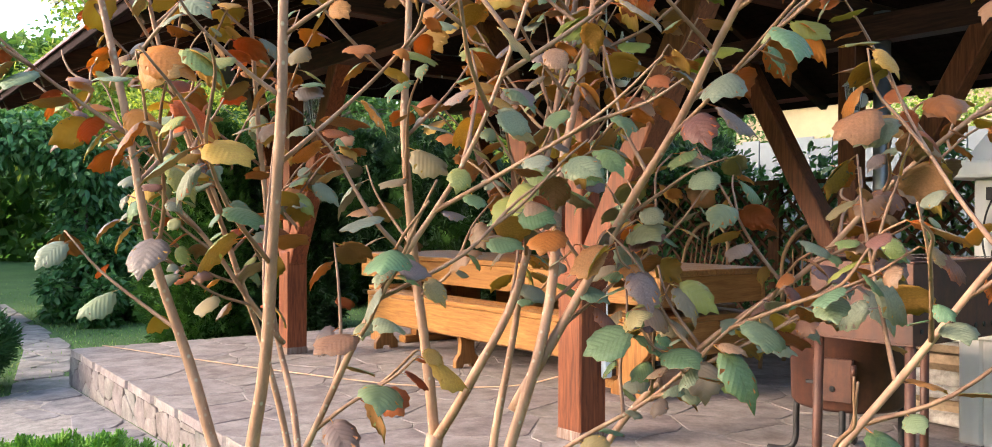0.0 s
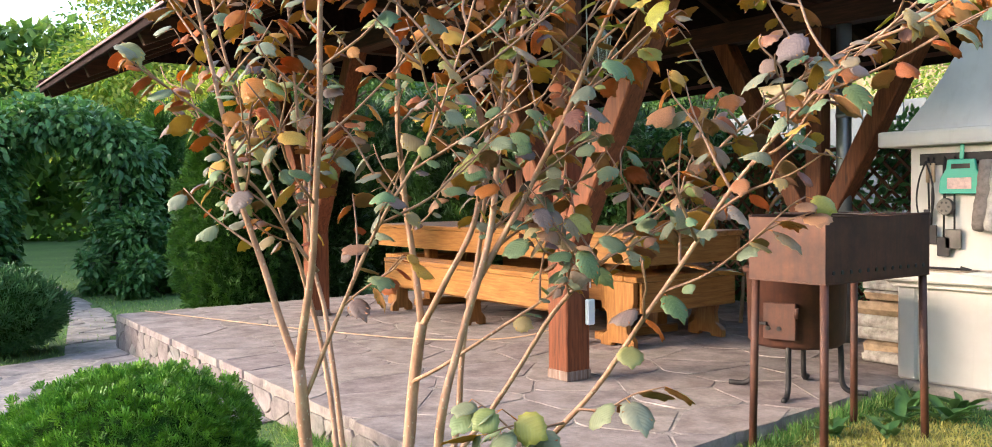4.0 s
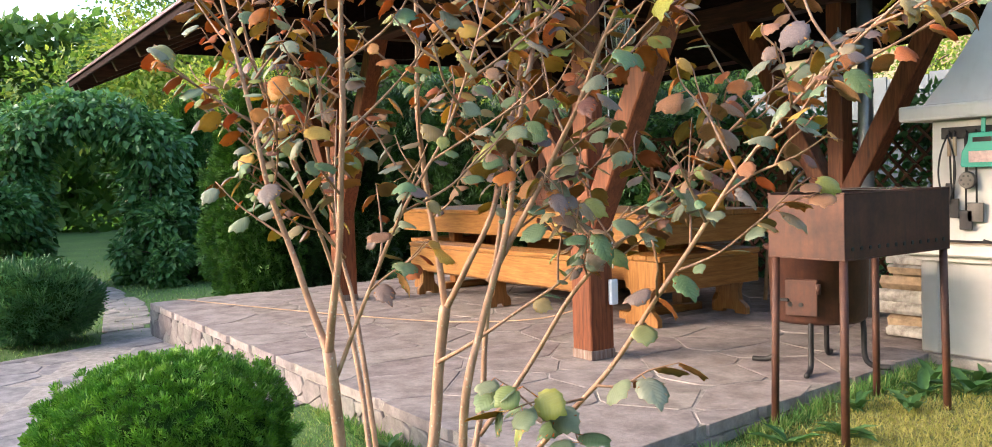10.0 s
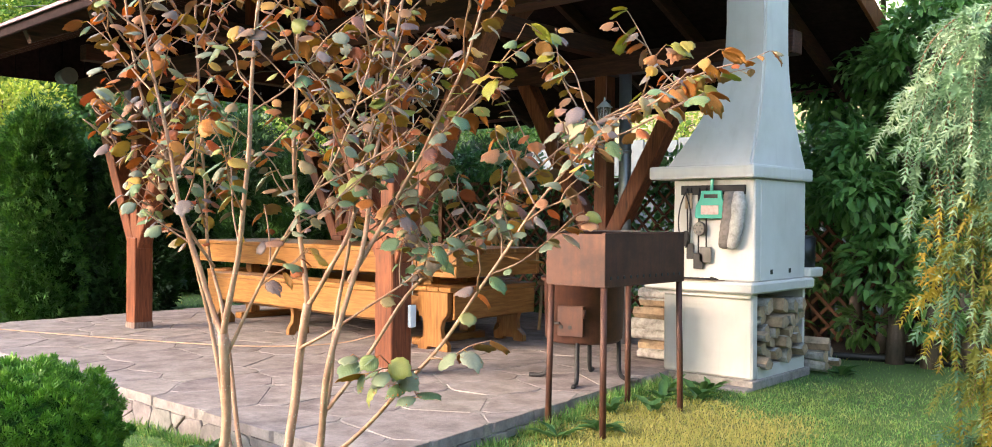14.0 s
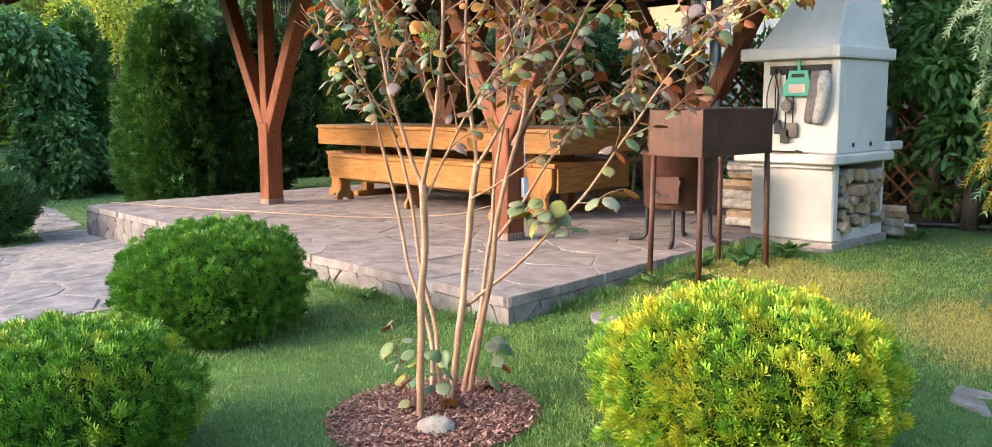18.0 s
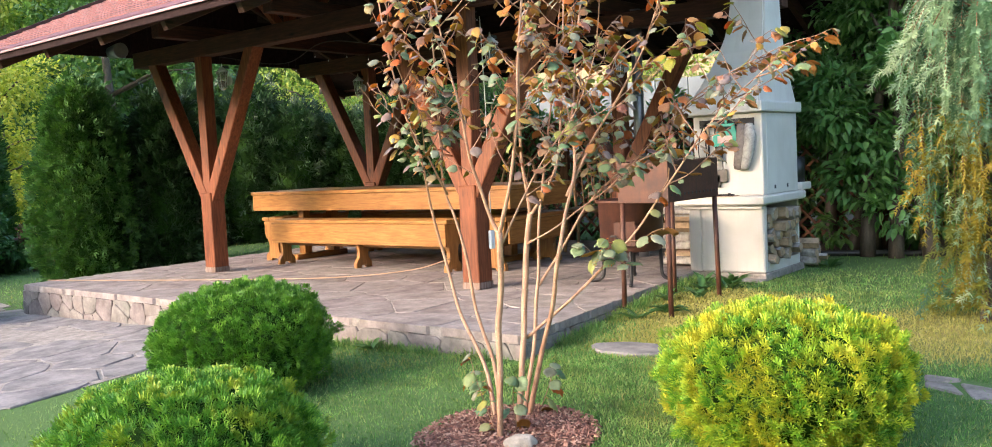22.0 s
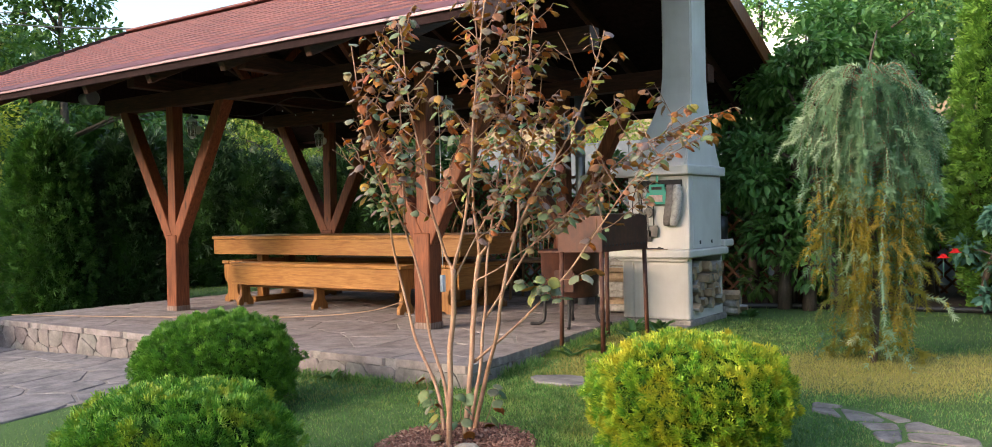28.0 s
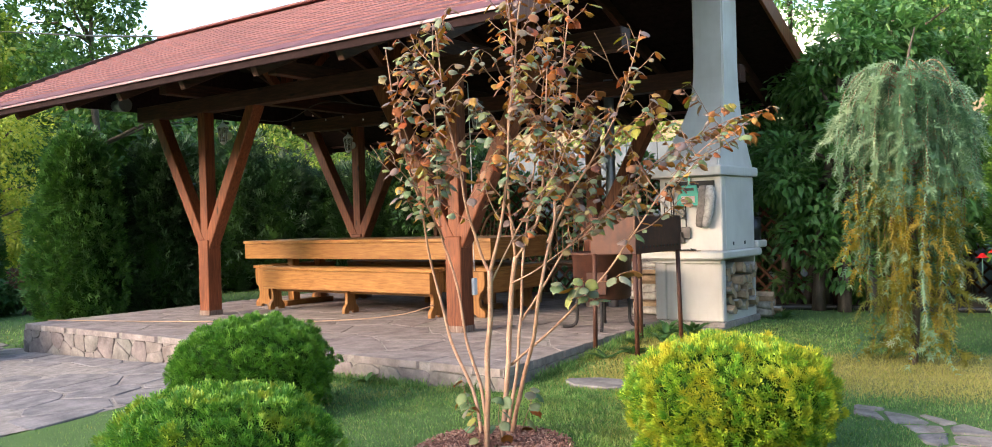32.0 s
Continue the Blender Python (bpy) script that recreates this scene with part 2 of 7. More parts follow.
def stone(name, colours, rough=0.8, scale=6.0, rel=0.5):
    m, nt, b = nodes_of(name)
    v = coords(nt, (1, 1, 1))
    n1 = noise_fac(nt, v, scale, 8.0, 0.62)
    n2 = noise_fac(nt, v, scale * 7, 5.0, 0.7)
    base = ramp(nt, obj_random(nt), [(i / max(1, len(colours) - 1), c) for i, c in enumerate(colours)])
    dark = mix(nt, 1.0, base, (0.62, 0.62, 0.62), "MULTIPLY")
    lite = mix(nt, 0.35, base, (0.6, 0.55, 0.52))
    c = mix(nt, ramp(nt, n1, [(0.32, (0, 0, 0)), (0.68, (1, 1, 1))]), dark, lite)
    c = mix(nt, 0.35, c, ramp(nt, n2, [(0.3, (0.10, 0.085, 0.08)), (0.7, (0.55, 0.48, 0.45))]), "OVERLAY")
    nt.links.new(c, b.inputs["Base Color"])
    b.inputs["Roughness"].default_value = rough
    both = nt.nodes.new("ShaderNodeMath")
    both.operation = "ADD"
    nt.links.new(n1, both.inputs[0])
    nt.links.new(n2, both.inputs[1])
    bump(nt, b, both.outputs[0], rel, 0.006)
    return m


M_FLAG = stone("pink sandstone flag", [(0.267, 0.211, 0.202), (0.301, 0.245, 0.232), (0.254, 0.194, 0.198), (0.318, 0.262, 0.241), (0.280, 0.224, 0.224), (0.297, 0.249, 0.219), (0.262, 0.206, 0.211)])
M_EDGE = stone("mixed edging stone", [(0.21, 0.175, 0.165), (0.175, 0.13, 0.13), (0.245, 0.205, 0.18), (0.185, 0.18, 0.16), (0.225, 0.175, 0.155), (0.16, 0.135, 0.13)])
M_GREYFLAG = stone("grey path flag", [(0.22, 0.21, 0.195), (0.28, 0.26, 0.23), (0.185, 0.18, 0.18), (0.31, 0.275, 0.23), (0.235, 0.215, 0.205)])
M_PATHFLAG = stone("weathered path flag", [(0.20, 0.185, 0.17), (0.27, 0.235, 0.19), (0.17, 0.165, 0.165), (0.32, 0.27, 0.20), (0.23, 0.205, 0.185), (0.29, 0.24, 0.205)], 0.85, 9.0, 0.7)
M_GREYFLAG2 = stone("grey pink paving flag", [(0.172, 0.16, 0.176), (0.21, 0.194, 0.205), (0.16, 0.152, 0.166), (0.23, 0.208, 0.214), (0.186, 0.174, 0.185)])
M_MORTAR = stone("pale mortar", [(0.318, 0.284, 0.258), (0.353, 0.314, 0.284)], 0.95, 14, 0.8)
M_ROCK = stone("pale boulder", [(0.36, 0.31, 0.24), (0.42, 0.37, 0.30)], 0.85, 9, 0.8)


def plain(name, col, rough=0.6, metal=0.0, vary=0.25, scale=8.0, rel=0.2, spec=0.5):
    m, nt, b = nodes_of(name)
    v = coords(nt)
    n = noise_fac(nt, v, scale, 6.0, 0.65)
    lo = tuple(x * (1 - vary) for x in col)
    hi = tuple(min(1, x * (1 + vary)) for x in col)
    nt.links.new(ramp(nt, n, [(0.3, lo), (0.7, hi)]), b.inputs["Base Color"])
    b.inputs["Roughness"].default_value, b.inputs["Metallic"].default_value = rough, metal
    b.inputs["Specular IOR Level"].default_value = spec
    if rel:
        n2 = noise_fac(nt, v, scale * 6, 5.0, 0.7)
        bump(nt, b, n2, rel, 0.003)
    return m


def rusty(name):
    m, nt, b = nodes_of(name)
    v = coords(nt, (1, 1, 1))
    n1 = noise_fac(nt, v, 5.0, 8.0, 0.7)
    n2 = noise_fac(nt, v, 60.0, 6.0, 0.7)
    streak = noise_fac(nt, coords(nt, (18, 18, 1.5)), 2.0, 4.0)
    c = ramp(nt, n1, [(0.30, (0.045, 0.018, 0.013)), (0.5, (0.105, 0.040, 0.024)), (0.7, (0.165, 0.065, 0.036))])
    c = mix(nt, ramp(nt, streak, [(0.45, (0, 0, 0)), (0.7, (0.5, 0.5, 0.5))]), c, (0.05, 0.026, 0.024))
    c = mix(nt, 0.3, c, ramp(nt, n2, [(0.3, (0.02, 0.012, 0.01)), (0.7, (0.3, 0.14, 0.08))]), "OVERLAY")
    nt.links.new(c, b.inputs["Base Color"])
    b.inputs["Roughness"].default_value, b.inputs["Metallic"].default_value = 0.62, 0.15
    bump(nt, b, n2, 0.25, 0.002)
    return m


M_RUST = rusty("rusted sheet steel")
M_IRON = plain("dark iron", (0.035, 0.032, 0.033), 0.6, 0.5, 0.4)
M_TOOL = plain("greasy steel", (0.11, 0.10, 0.095), 0.5, 0.6, 0.4)
M_STEEL = plain("bare steel", (0.45, 0.44, 0.43), 0.4, 0.9, 0.2)
M_TIN = plain("dull zinc pipe", (0.30, 0.31, 0.33), 0.45, 0.7, 0.2)


def plaster(name):
    m, nt, b = nodes_of(name)
    v = coords(nt, shift=False)
    n1 = noise_fac(nt, v, 2.2, 6.0, 0.6)
    n2 = noise_fac(nt, v, 70.0, 4.0, 0.6)
    streak = noise_fac(nt, coords(nt, (9, 9, 0.8), shift=False), 1.6, 5.0)
    c = ramp(nt, n1, [(0.3, (0.52, 0.485, 0.445)), (0.7, (0.66, 0.63, 0.595))])
    c = mix(nt, ramp(nt, streak, [(0.55, (0, 0, 0)), (0.85, (0.4, 0.4, 0.4))]), c, (0.38, 0.34, 0.29))
    nt.links.new(c, b.inputs["Base Color"])
    b.inputs["Roughness"].default_value = 0.85
    bump(nt, b, n2, 0.15, 0.003)
    return m


M_PLASTER = plaster("cream painted plaster")
M_SOOT = plain("sooty firebrick", (0.05, 0.045, 0.04), 0.9, 0, 0.5)


def leafmat(name, colours, trans=0.35, rough=0.5, per="island", spec=0.4, tint=None):
    """tint: a second colour in patches: (colour, noise scale, from, to)."""
    m, nt, b = nodes_of(name)
    r = island(nt)
    if per == "object":
        r = obj_random(nt)
    elif per == "both":
        sm = nt.nodes.new("ShaderNodeMath")
        sm.operation = "ADD"
        fr = nt.nodes.new("ShaderNodeMath")
        fr.operation = "FRACT"
        nt.links.new(r, sm.inputs[0])
        nt.links.new(obj_random(nt), sm.inputs[1])
        nt.links.new(sm.outputs[0], fr.inputs[0])
        r = fr.outputs[0]
    c = ramp(nt, r, [(i / max(1, len(colours) - 1), k) for i, k in enumerate(colours)])
    v = coords(nt, shift=False)
    n = noise_fac(nt, v, 22.0, 3.0)
    c = mix(nt, 0.30, c, ramp(nt, n, [(0.3, (0.22, 0.22, 0.22)), (0.7, (0.8, 0.8, 0.8))]), "OVERLAY")
    if tint:
        k = ramp(nt, noise_fac(nt, v, tint[1], 3.0, 0.55), [(tint[2], (0, 0, 0)), (tint[3], (0.85, 0.85, 0.85))])
        c = mix(nt, k, c, tint[0])
    b.inputs["Roughness"].default_value = rough
    b.inputs["Specular IOR Level"].default_value = spec
    nt.links.new(c, b.inputs["Base Color"])
    tr = nt.nodes.new("ShaderNodeBsdfTranslucent")
    nt.links.new(mix(nt, 0.5, c, (0.75, 0.85, 0.25), "SOFT_LIGHT"), tr.inputs[0])
    mx = nt.nodes.new("ShaderNodeMixShader")
    mx.inputs[0].default_value = trans
    nt.links.new(b.outputs[0], mx.inputs[1])
    nt.links.new(tr.outputs[0], mx.inputs[2])
    nt.links.new(mx.outputs[0], nt.nodes["Material Output"].inputs[0])
    return m


def lawnmat(name, colours, patch):
    m = leafmat(name, colours, 0.35, 0.6)
    nt = m.node_tree
    b = nt.nodes["Principled BSDF"]
    col = b.inputs["Base Color"].links[0].from_socket
    v = coords(nt, shift=False)
    a = ramp(nt, noise_fac(nt, v, 2.1, 5.0, 0.65), [(0.46, (0, 0, 0)), (0.64, (0.55, 0.55, 0.55))])
    c = mix(nt, a, col, patch)
    d = ramp(nt, noise_fac(nt, v, 7.0, 4.0, 0.6), [(0.36, (0.42, 0.48, 0.5)), (0.60, (1.25, 1.18, 1.05))])
    nt.links.new(mix(nt, 1.0, c, d, "MULTIPLY"), b.inputs["Base Color"])
    return m


M_GRASS = lawnmat("lawn blades", [(0.04, 0.12, 0.032), (0.09, 0.23, 0.060), (0.14, 0.30, 0.085), (0.20, 0.34, 0.105), (0.33, 0.38, 0.16)], (0.26, 0.29, 0.075))
# Yellow of dried turf and of the sun strip painted by the larch.
M_DRYSUNGRASS = leafmat("dried and sunlit lawn blades", [(0.38, 0.32, 0.09), (0.30, 0.29, 0.07), (0.44, 0.37, 0.13), (0.24, 0.27, 0.06)], 0.3, 0.6)
M_BALLG = leafmat("green arborvitae sprays", [(0.035, 0.125, 0.010), (0.06, 0.18, 0.014), (0.10, 0.25, 0.022), (0.17, 0.34, 0.040)], 0.12, 0.5, tint=((0.17, 0.33, 0.03), 9.0, 0.52, 0.72))
M_BALLGY = leafmat("fresh arborvitae sprays", [(0.04, 0.15, 0.014), (0.075, 0.22, 0.02), (0.13, 0.29, 0.03), (0.22, 0.38, 0.045)], 0.12, 0.5, tint=((0.42, 0.44, 0.035), 6.0, 0.52, 0.70))
M_BALLY = leafmat("golden arborvitae sprays", [(0.05, 0.17, 0.014), (0.12, 0.29, 0.02), (0.25, 0.41, 0.03), (0.40, 0.50, 0.04)], 0.15, 0.5, tint=((0.58, 0.47, 0.03), 7.0, 0.45, 0.66))
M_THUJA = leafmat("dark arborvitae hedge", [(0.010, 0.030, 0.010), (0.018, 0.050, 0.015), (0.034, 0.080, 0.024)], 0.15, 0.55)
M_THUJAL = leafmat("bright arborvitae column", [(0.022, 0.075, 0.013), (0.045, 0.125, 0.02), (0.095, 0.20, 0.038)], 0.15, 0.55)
# Sun on this column is put into its paler greens.
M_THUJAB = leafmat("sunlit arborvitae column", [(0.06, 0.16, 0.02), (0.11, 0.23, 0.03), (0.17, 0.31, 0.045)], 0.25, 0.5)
M_VINE = leafmat("vine leaves", [(0.03, 0.105, 0.036), (0.06, 0.165, 0.05), (0.10, 0.22, 0.07), (0.15, 0.27, 0.10)], 0.3, 0.42)
M_SHRUB = leafmat("broad shrub leaves", [(0.05, 0.14, 0.035), (0.085, 0.21, 0.055), (0.13, 0.27, 0.075), (0.18, 0.32, 0.11)], 0.35, 0.38)
# Sunlight is coloured into these yellow greens; M_TREED is the plainer copy.
M_TREE = leafmat("sunny tree leaves", [(0.10, 0.20, 0.03), (0.18, 0.28, 0.05), (0.28, 0.35, 0.07), (0.38, 0.39, 0.09)], 0.45, 0.5)
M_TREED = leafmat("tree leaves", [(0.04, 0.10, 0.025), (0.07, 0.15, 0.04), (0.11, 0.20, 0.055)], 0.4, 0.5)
M_WOODS = leafmat("mixed wood leaves", [(0.06, 0.13, 0.03), (0.10, 0.19, 0.045), (0.18, 0.26, 0.06)], 0.4, 0.5)
# A brighter leaf colour with the sun on the tree painted in.
M_LIME = leafmat("sunlit lime leaves", [(0.22, 0.30, 0.04), (0.34, 0.39, 0.06), (0.46, 0.44, 0.08)], 0.45, 0.5)
M_JUNIPER = leafmat("juniper sprays", [(0.03, 0.10, 0.035), (0.055, 0.15, 0.05), (0.09, 0.20, 0.065)], 0.15, 0.55)
M_LARCH = leafmat("larch needles", [(0.08, 0.17, 0.10), (0.17, 0.29, 0.18), (0.29, 0.42, 0.27), (0.46, 0.56, 0.38)], 0.25, 0.55, "object")
# Low sun on the lower larch is painted with these gold needles.
M_LARCHY = leafmat("sun gilded larch needles", [(0.18, 0.19, 0.03), (0.40, 0.31, 0.045), (0.12, 0.18, 0.05), (0.56, 0.38, 0.07)], 0.3, 0.55, "object")
M_ROSELEAF = leafmat("rose leaves", [(0.06, 0.17, 0.135), (0.10, 0.23, 0.18), (0.15, 0.30, 0.21)], 0.25, 0.45)
M_YELLOW = leafmat("golden thread sprays", [(0.34, 0.34, 0.04), (0.50, 0.46, 0.06), (0.62, 0.55, 0.11)], 0.3, 0.5)
M_WEED = leafmat("weed leaves", [(0.04, 0.11, 0.035), (0.07, 0.16, 0.05), (0.10, 0.19, 0.065)], 0.3, 0.45)
def hazelmat(name, colours, vein, trans=0.25):
    m = leafmat(name, colours, trans, 0.5, "both")
    nt = m.node_tree
    b = nt.nodes["Principled BSDF"]
    uv = nt.nodes.new("ShaderNodeUVMap")
    sp = nt.nodes.new("ShaderNodeSeparateXYZ")
    nt.links.new(uv.outputs[0], sp.inputs[0])

    def calc(op, a, k):
        n = nt.nodes.new("ShaderNodeMath")
        n.operation = op
        nt.links.new(a, n.inputs[0])
        if isinstance(k, bpy.types.NodeSocket):
            nt.links.new(k, n.inputs[1])
        elif k is not None:
            n.inputs[1].default_value = k
        return n.outputs[0]

    ax = calc("ABSOLUTE", calc("SUBTRACT", sp.outputs[0], 0.5), None)
    band = calc("SINE", calc("MULTIPLY", calc("SUBTRACT", sp.outputs[1], calc("MULTIPLY", ax, 0.75)), 52.0), None)
    rib = calc("ADD", calc("MULTIPLY", ax, -60.0), 1.0)
    fac = ramp(nt, calc("MAXIMUM", band, rib), [(0.78, (0, 0, 0)), (0.99, (0.16, 0.16, 0.16))])
    col = b.inputs["Base Color"].links[0].from_socket
    nt.links.new(mix(nt, fac, col, vein), b.inputs["Base Color"])
    bp = nt.nodes.new("ShaderNodeBump")
    bp.inputs["Strength"].default_value, bp.inputs["Distance"].default_value = 0.14, 0.002
    nt.links.new(band, bp.inputs["Height"])
    nt.links.new(bp.outputs[0], b.inputs["Normal"])
    return m


M_HAZELG = hazelmat("green hazel leaves", [(0.11, 0.18, 0.07), (0.17, 0.235, 0.11), (0.24, 0.265, 0.16), (0.205, 0.21, 0.155), (0.33, 0.32, 0.07), (0.11, 0.205, 0.10), (0.29, 0.285, 0.21)], (0.40, 0.40, 0.26), 0.28)
M_HAZELY = hazelmat("yellow green hazel leaves", [(0.30, 0.31, 0.05), (0.40, 0.35, 0.05), (0.22, 0.28, 0.06), (0.45, 0.33, 0.06)], (0.5, 0.45, 0.15), 0.45)
M_HAZELP = hazelmat("purple brown hazel leaves", [(0.20, 0.085, 0.068), (0.29, 0.14, 0.085), (0.34, 0.21, 0.125), (0.20, 0.155, 0.165), (0.36, 0.28, 0.12), (0.19, 0.125, 0.135), (0.31, 0.26, 0.22)], (0.44, 0.32, 0.23), 0.35)
M_HAZELR = hazelmat("rust red hazel leaves", [(0.52, 0.13, 0.04), (0.60, 0.25, 0.055), (0.38, 0.10, 0.055), (0.62, 0.40, 0.09), (0.46, 0.20, 0.10), (0.42, 0.25, 0.15)], (0.62, 0.34, 0.15), 0.5)
M_HAZELP2 = leafmat("reddish shrub leaves", [(0.14, 0.05, 0.05), (0.20, 0.09, 0.07), (0.10, 0.12, 0.04)], 0.3, 0.5)
M_RED = leafmat("red petals", [(0.62, 0.008, 0.012), (0.75, 0.02, 0.02)], 0.25, 0.5)
M_PINK = leafmat("pink petals", [(0.62, 0.10, 0.25), (0.75, 0.22, 0.38)], 0.3, 0.5)
M_WHITEF = leafmat("white petals", [(0.75, 0.76, 0.70), (0.85, 0.85, 0.80)], 0.3, 0.6)


def barkmat(name, cols, scale=30, lent=True):
    m, nt, b = nodes_of(name)
    v = coords(nt, (1, 1, 0.35), shift=False)
    n = noise_fac(nt, v, scale, 6.0, 0.7)
    c = ramp(nt, n, [(0.3, cols[0]), (0.5, cols[1]), (0.7, cols[2])])
    if lent:
        vo = add(nt, "ShaderNodeTexVoronoi", Scale=95.0)
        nt.links.new(coords(nt, (1, 1, 0.8), shift=False), vo.inputs["Vector"])
        k = ramp(nt, vo.outputs["Distance"], [(0.10, (1, 1, 1)), (0.24, (0, 0, 0))])
        c = mix(nt, k, c, (0.46, 0.38, 0.27))
    nt.links.new(c, b.inputs["Base Color"])
    b.inputs["Roughness"].default_value = 0.6
    bump(nt, b, n, 0.5, 0.003)
    return m


M_HAZELBARK = barkmat("hazel bark", [(0.20, 0.100, 0.062), (0.36, 0.195, 0.120), (0.50, 0.30, 0.19)])
M_TWIG = barkmat("hazel twig bark", [(0.17, 0.080, 0.050), (0.27, 0.145, 0.085), (0.37, 0.22, 0.13)], 40, False)
M_BARK = barkmat("dark bark", [(0.03, 0.022, 0.016), (0.07, 0.05, 0.036), (0.13, 0.095, 0.07)], 18, False)
M_BIRCH = barkmat("birch bark", [(0.13, 0.11, 0.095), (0.36, 0.33, 0.30), (0.56, 0.53, 0.49)], 14, False)
M_CUTWOOD = plain("split birch wood", (0.36, 0.255, 0.165), 0.85, 0, 0.4, 18)


def soilmat(name, cols, scale=30):
    m, nt, b = nodes_of(name)
    v = coords(nt, shift=False)
    n = noise_fac(nt, v, scale, 8.0, 0.7)
    big = noise_fac(nt, v, 0.9, 4.0)
    c = ramp(nt, n, [(0.3, cols[0]), (0.5, cols[1]), (0.7, cols[2])])
    c = mix(nt, ramp(nt, big, [(0.4, (0, 0, 0)), (0.65, (0.6, 0.6, 0.6))]), c, cols[0])
    nt.links.new(c, b.inputs["Base Color"])
    b.inputs["Roughness"].default_value = 0.95
    bump(nt, b, n, 0.8, 0.01)
    return m


# Yellow spots: the first four paint a strip of low sun, the rest dried turf.
DRY_SUNLIT = ((3.35, 0.05, 0.5, 1.9), (3.75, 0.10, 0.55, 2.0), (4.15, 0.40, 0.5, 2.0), (4.5, 0.65, 0.42, 1.8), (2.7, -1.1, 0.4, 0.8), (1.90, 0.40, 0.55, 1.9), (2.05, -0.1, 0.5, 1.4), (2.0, -0.7, 0.5, 1.0), (3.2, -2.6, 0.5, 0.7), (2.5, -1.6, 0.5, 0.45))


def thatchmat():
    """Lawn soil and thatch, paler and yellow where the lawn has dried out and where the low sun is painted in."""
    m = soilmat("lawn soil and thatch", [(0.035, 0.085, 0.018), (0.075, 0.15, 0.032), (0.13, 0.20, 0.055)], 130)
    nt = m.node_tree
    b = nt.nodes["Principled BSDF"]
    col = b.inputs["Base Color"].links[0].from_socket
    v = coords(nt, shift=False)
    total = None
    for x, y, r, k in DRY_SUNLIT:
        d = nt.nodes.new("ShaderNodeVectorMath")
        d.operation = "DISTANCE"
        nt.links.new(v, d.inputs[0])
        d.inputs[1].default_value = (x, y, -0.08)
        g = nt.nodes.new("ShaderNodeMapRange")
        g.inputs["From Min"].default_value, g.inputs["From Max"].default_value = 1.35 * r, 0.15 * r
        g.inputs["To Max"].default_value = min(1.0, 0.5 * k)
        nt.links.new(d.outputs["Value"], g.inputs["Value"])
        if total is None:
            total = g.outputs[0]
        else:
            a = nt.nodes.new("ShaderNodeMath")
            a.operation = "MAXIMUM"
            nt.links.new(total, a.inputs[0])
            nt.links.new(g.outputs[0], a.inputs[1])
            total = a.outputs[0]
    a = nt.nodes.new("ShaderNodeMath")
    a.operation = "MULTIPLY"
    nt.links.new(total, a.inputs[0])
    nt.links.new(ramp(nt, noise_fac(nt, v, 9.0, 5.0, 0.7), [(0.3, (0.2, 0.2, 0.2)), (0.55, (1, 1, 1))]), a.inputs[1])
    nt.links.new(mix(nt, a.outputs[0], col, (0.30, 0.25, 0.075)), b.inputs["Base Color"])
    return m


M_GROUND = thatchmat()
M_SOIL = soilmat("bare soil", [(0.035, 0.024, 0.017), (0.065, 0.046, 0.032), (0.11, 0.08, 0.055)])
M_MULCHBED = soilmat("mulch bed", [(0.07, 0.03, 0.022), (0.14, 0.065, 0.048), (0.22, 0.115, 0.085)], 60)


def chipmat():
    m, nt, b = nodes_of("bark chips")
    c = ramp(nt, island(nt), [(0, (0.09, 0.035, 0.025)), (0.4, (0.20, 0.085, 0.06)), (0.75, (0.31, 0.155, 0.11)), (1, (0.42, 0.27, 0.20))])
    nt.links.new(c, b.inputs["Base Color"])
    b.inputs["Roughness"].default_value = 0.85
    return m


M_CHIPS = chipmat()


def tilemat():
    m, nt, b = nodes_of("red roof sheet")
    v = coords(nt, shift=False)
    n1 = noise_fac(nt, v, 1.4, 6.0, 0.6)
    n2 = noise_fac(nt, coords(nt, (9, 0.7, 1), shift=False), 2.0, 5.0)
    c = ramp(nt, n1, [(0.3, (0.115, 0.036, 0.034)), (0.7, (0.18, 0.062, 0.056))])
    c = mix(nt, ramp(nt, n2, [(0.5, (0, 0, 0)), (0.8, (0.5, 0.5, 0.5))]), c, (0.15, 0.07, 0.06))
    sp = nt.nodes.new("ShaderNodeSeparateXYZ")
    nt.links.new(v, sp.inputs[0])
    ml = add(nt, "ShaderNodeMath")
    ml.operation = "MULTIPLY"
    ml.inputs[1].default_value = 2 * math.pi / 0.55
    nt.links.new(sp.outputs[0], ml.inputs[0])
    sn = add(nt, "ShaderNodeMath")
    sn.operation = "SINE"
    nt.links.new(ml.outputs[0], sn.inputs[0])
    # broken dark stripes: the shading of the sheet seams painted into the colour
    seam_shade = mix(nt, 1.0, ramp(nt, sn.outputs[0], [(0.72, (0, 0, 0)), (0.96, (0.55, 0.55, 0.55))]), ramp(nt, noise_fac(nt, v, 7.0, 4.0), [(0.35, (0.2, 0.2, 0.2)), (0.6, (1, 1, 1))]), "MULTIPLY")
    c = mix(nt, seam_shade, c, (0.055, 0.026, 0.028))
    nt.links.new(c, b.inputs["Base Color"])
    b.inputs["Roughness"].default_value = 0.6
    b.inputs["Specular IOR Level"].default_value = 0.25
    bump(nt, b, noise_fac(nt, v, 90, 3), 0.12, 0.003)
    return m


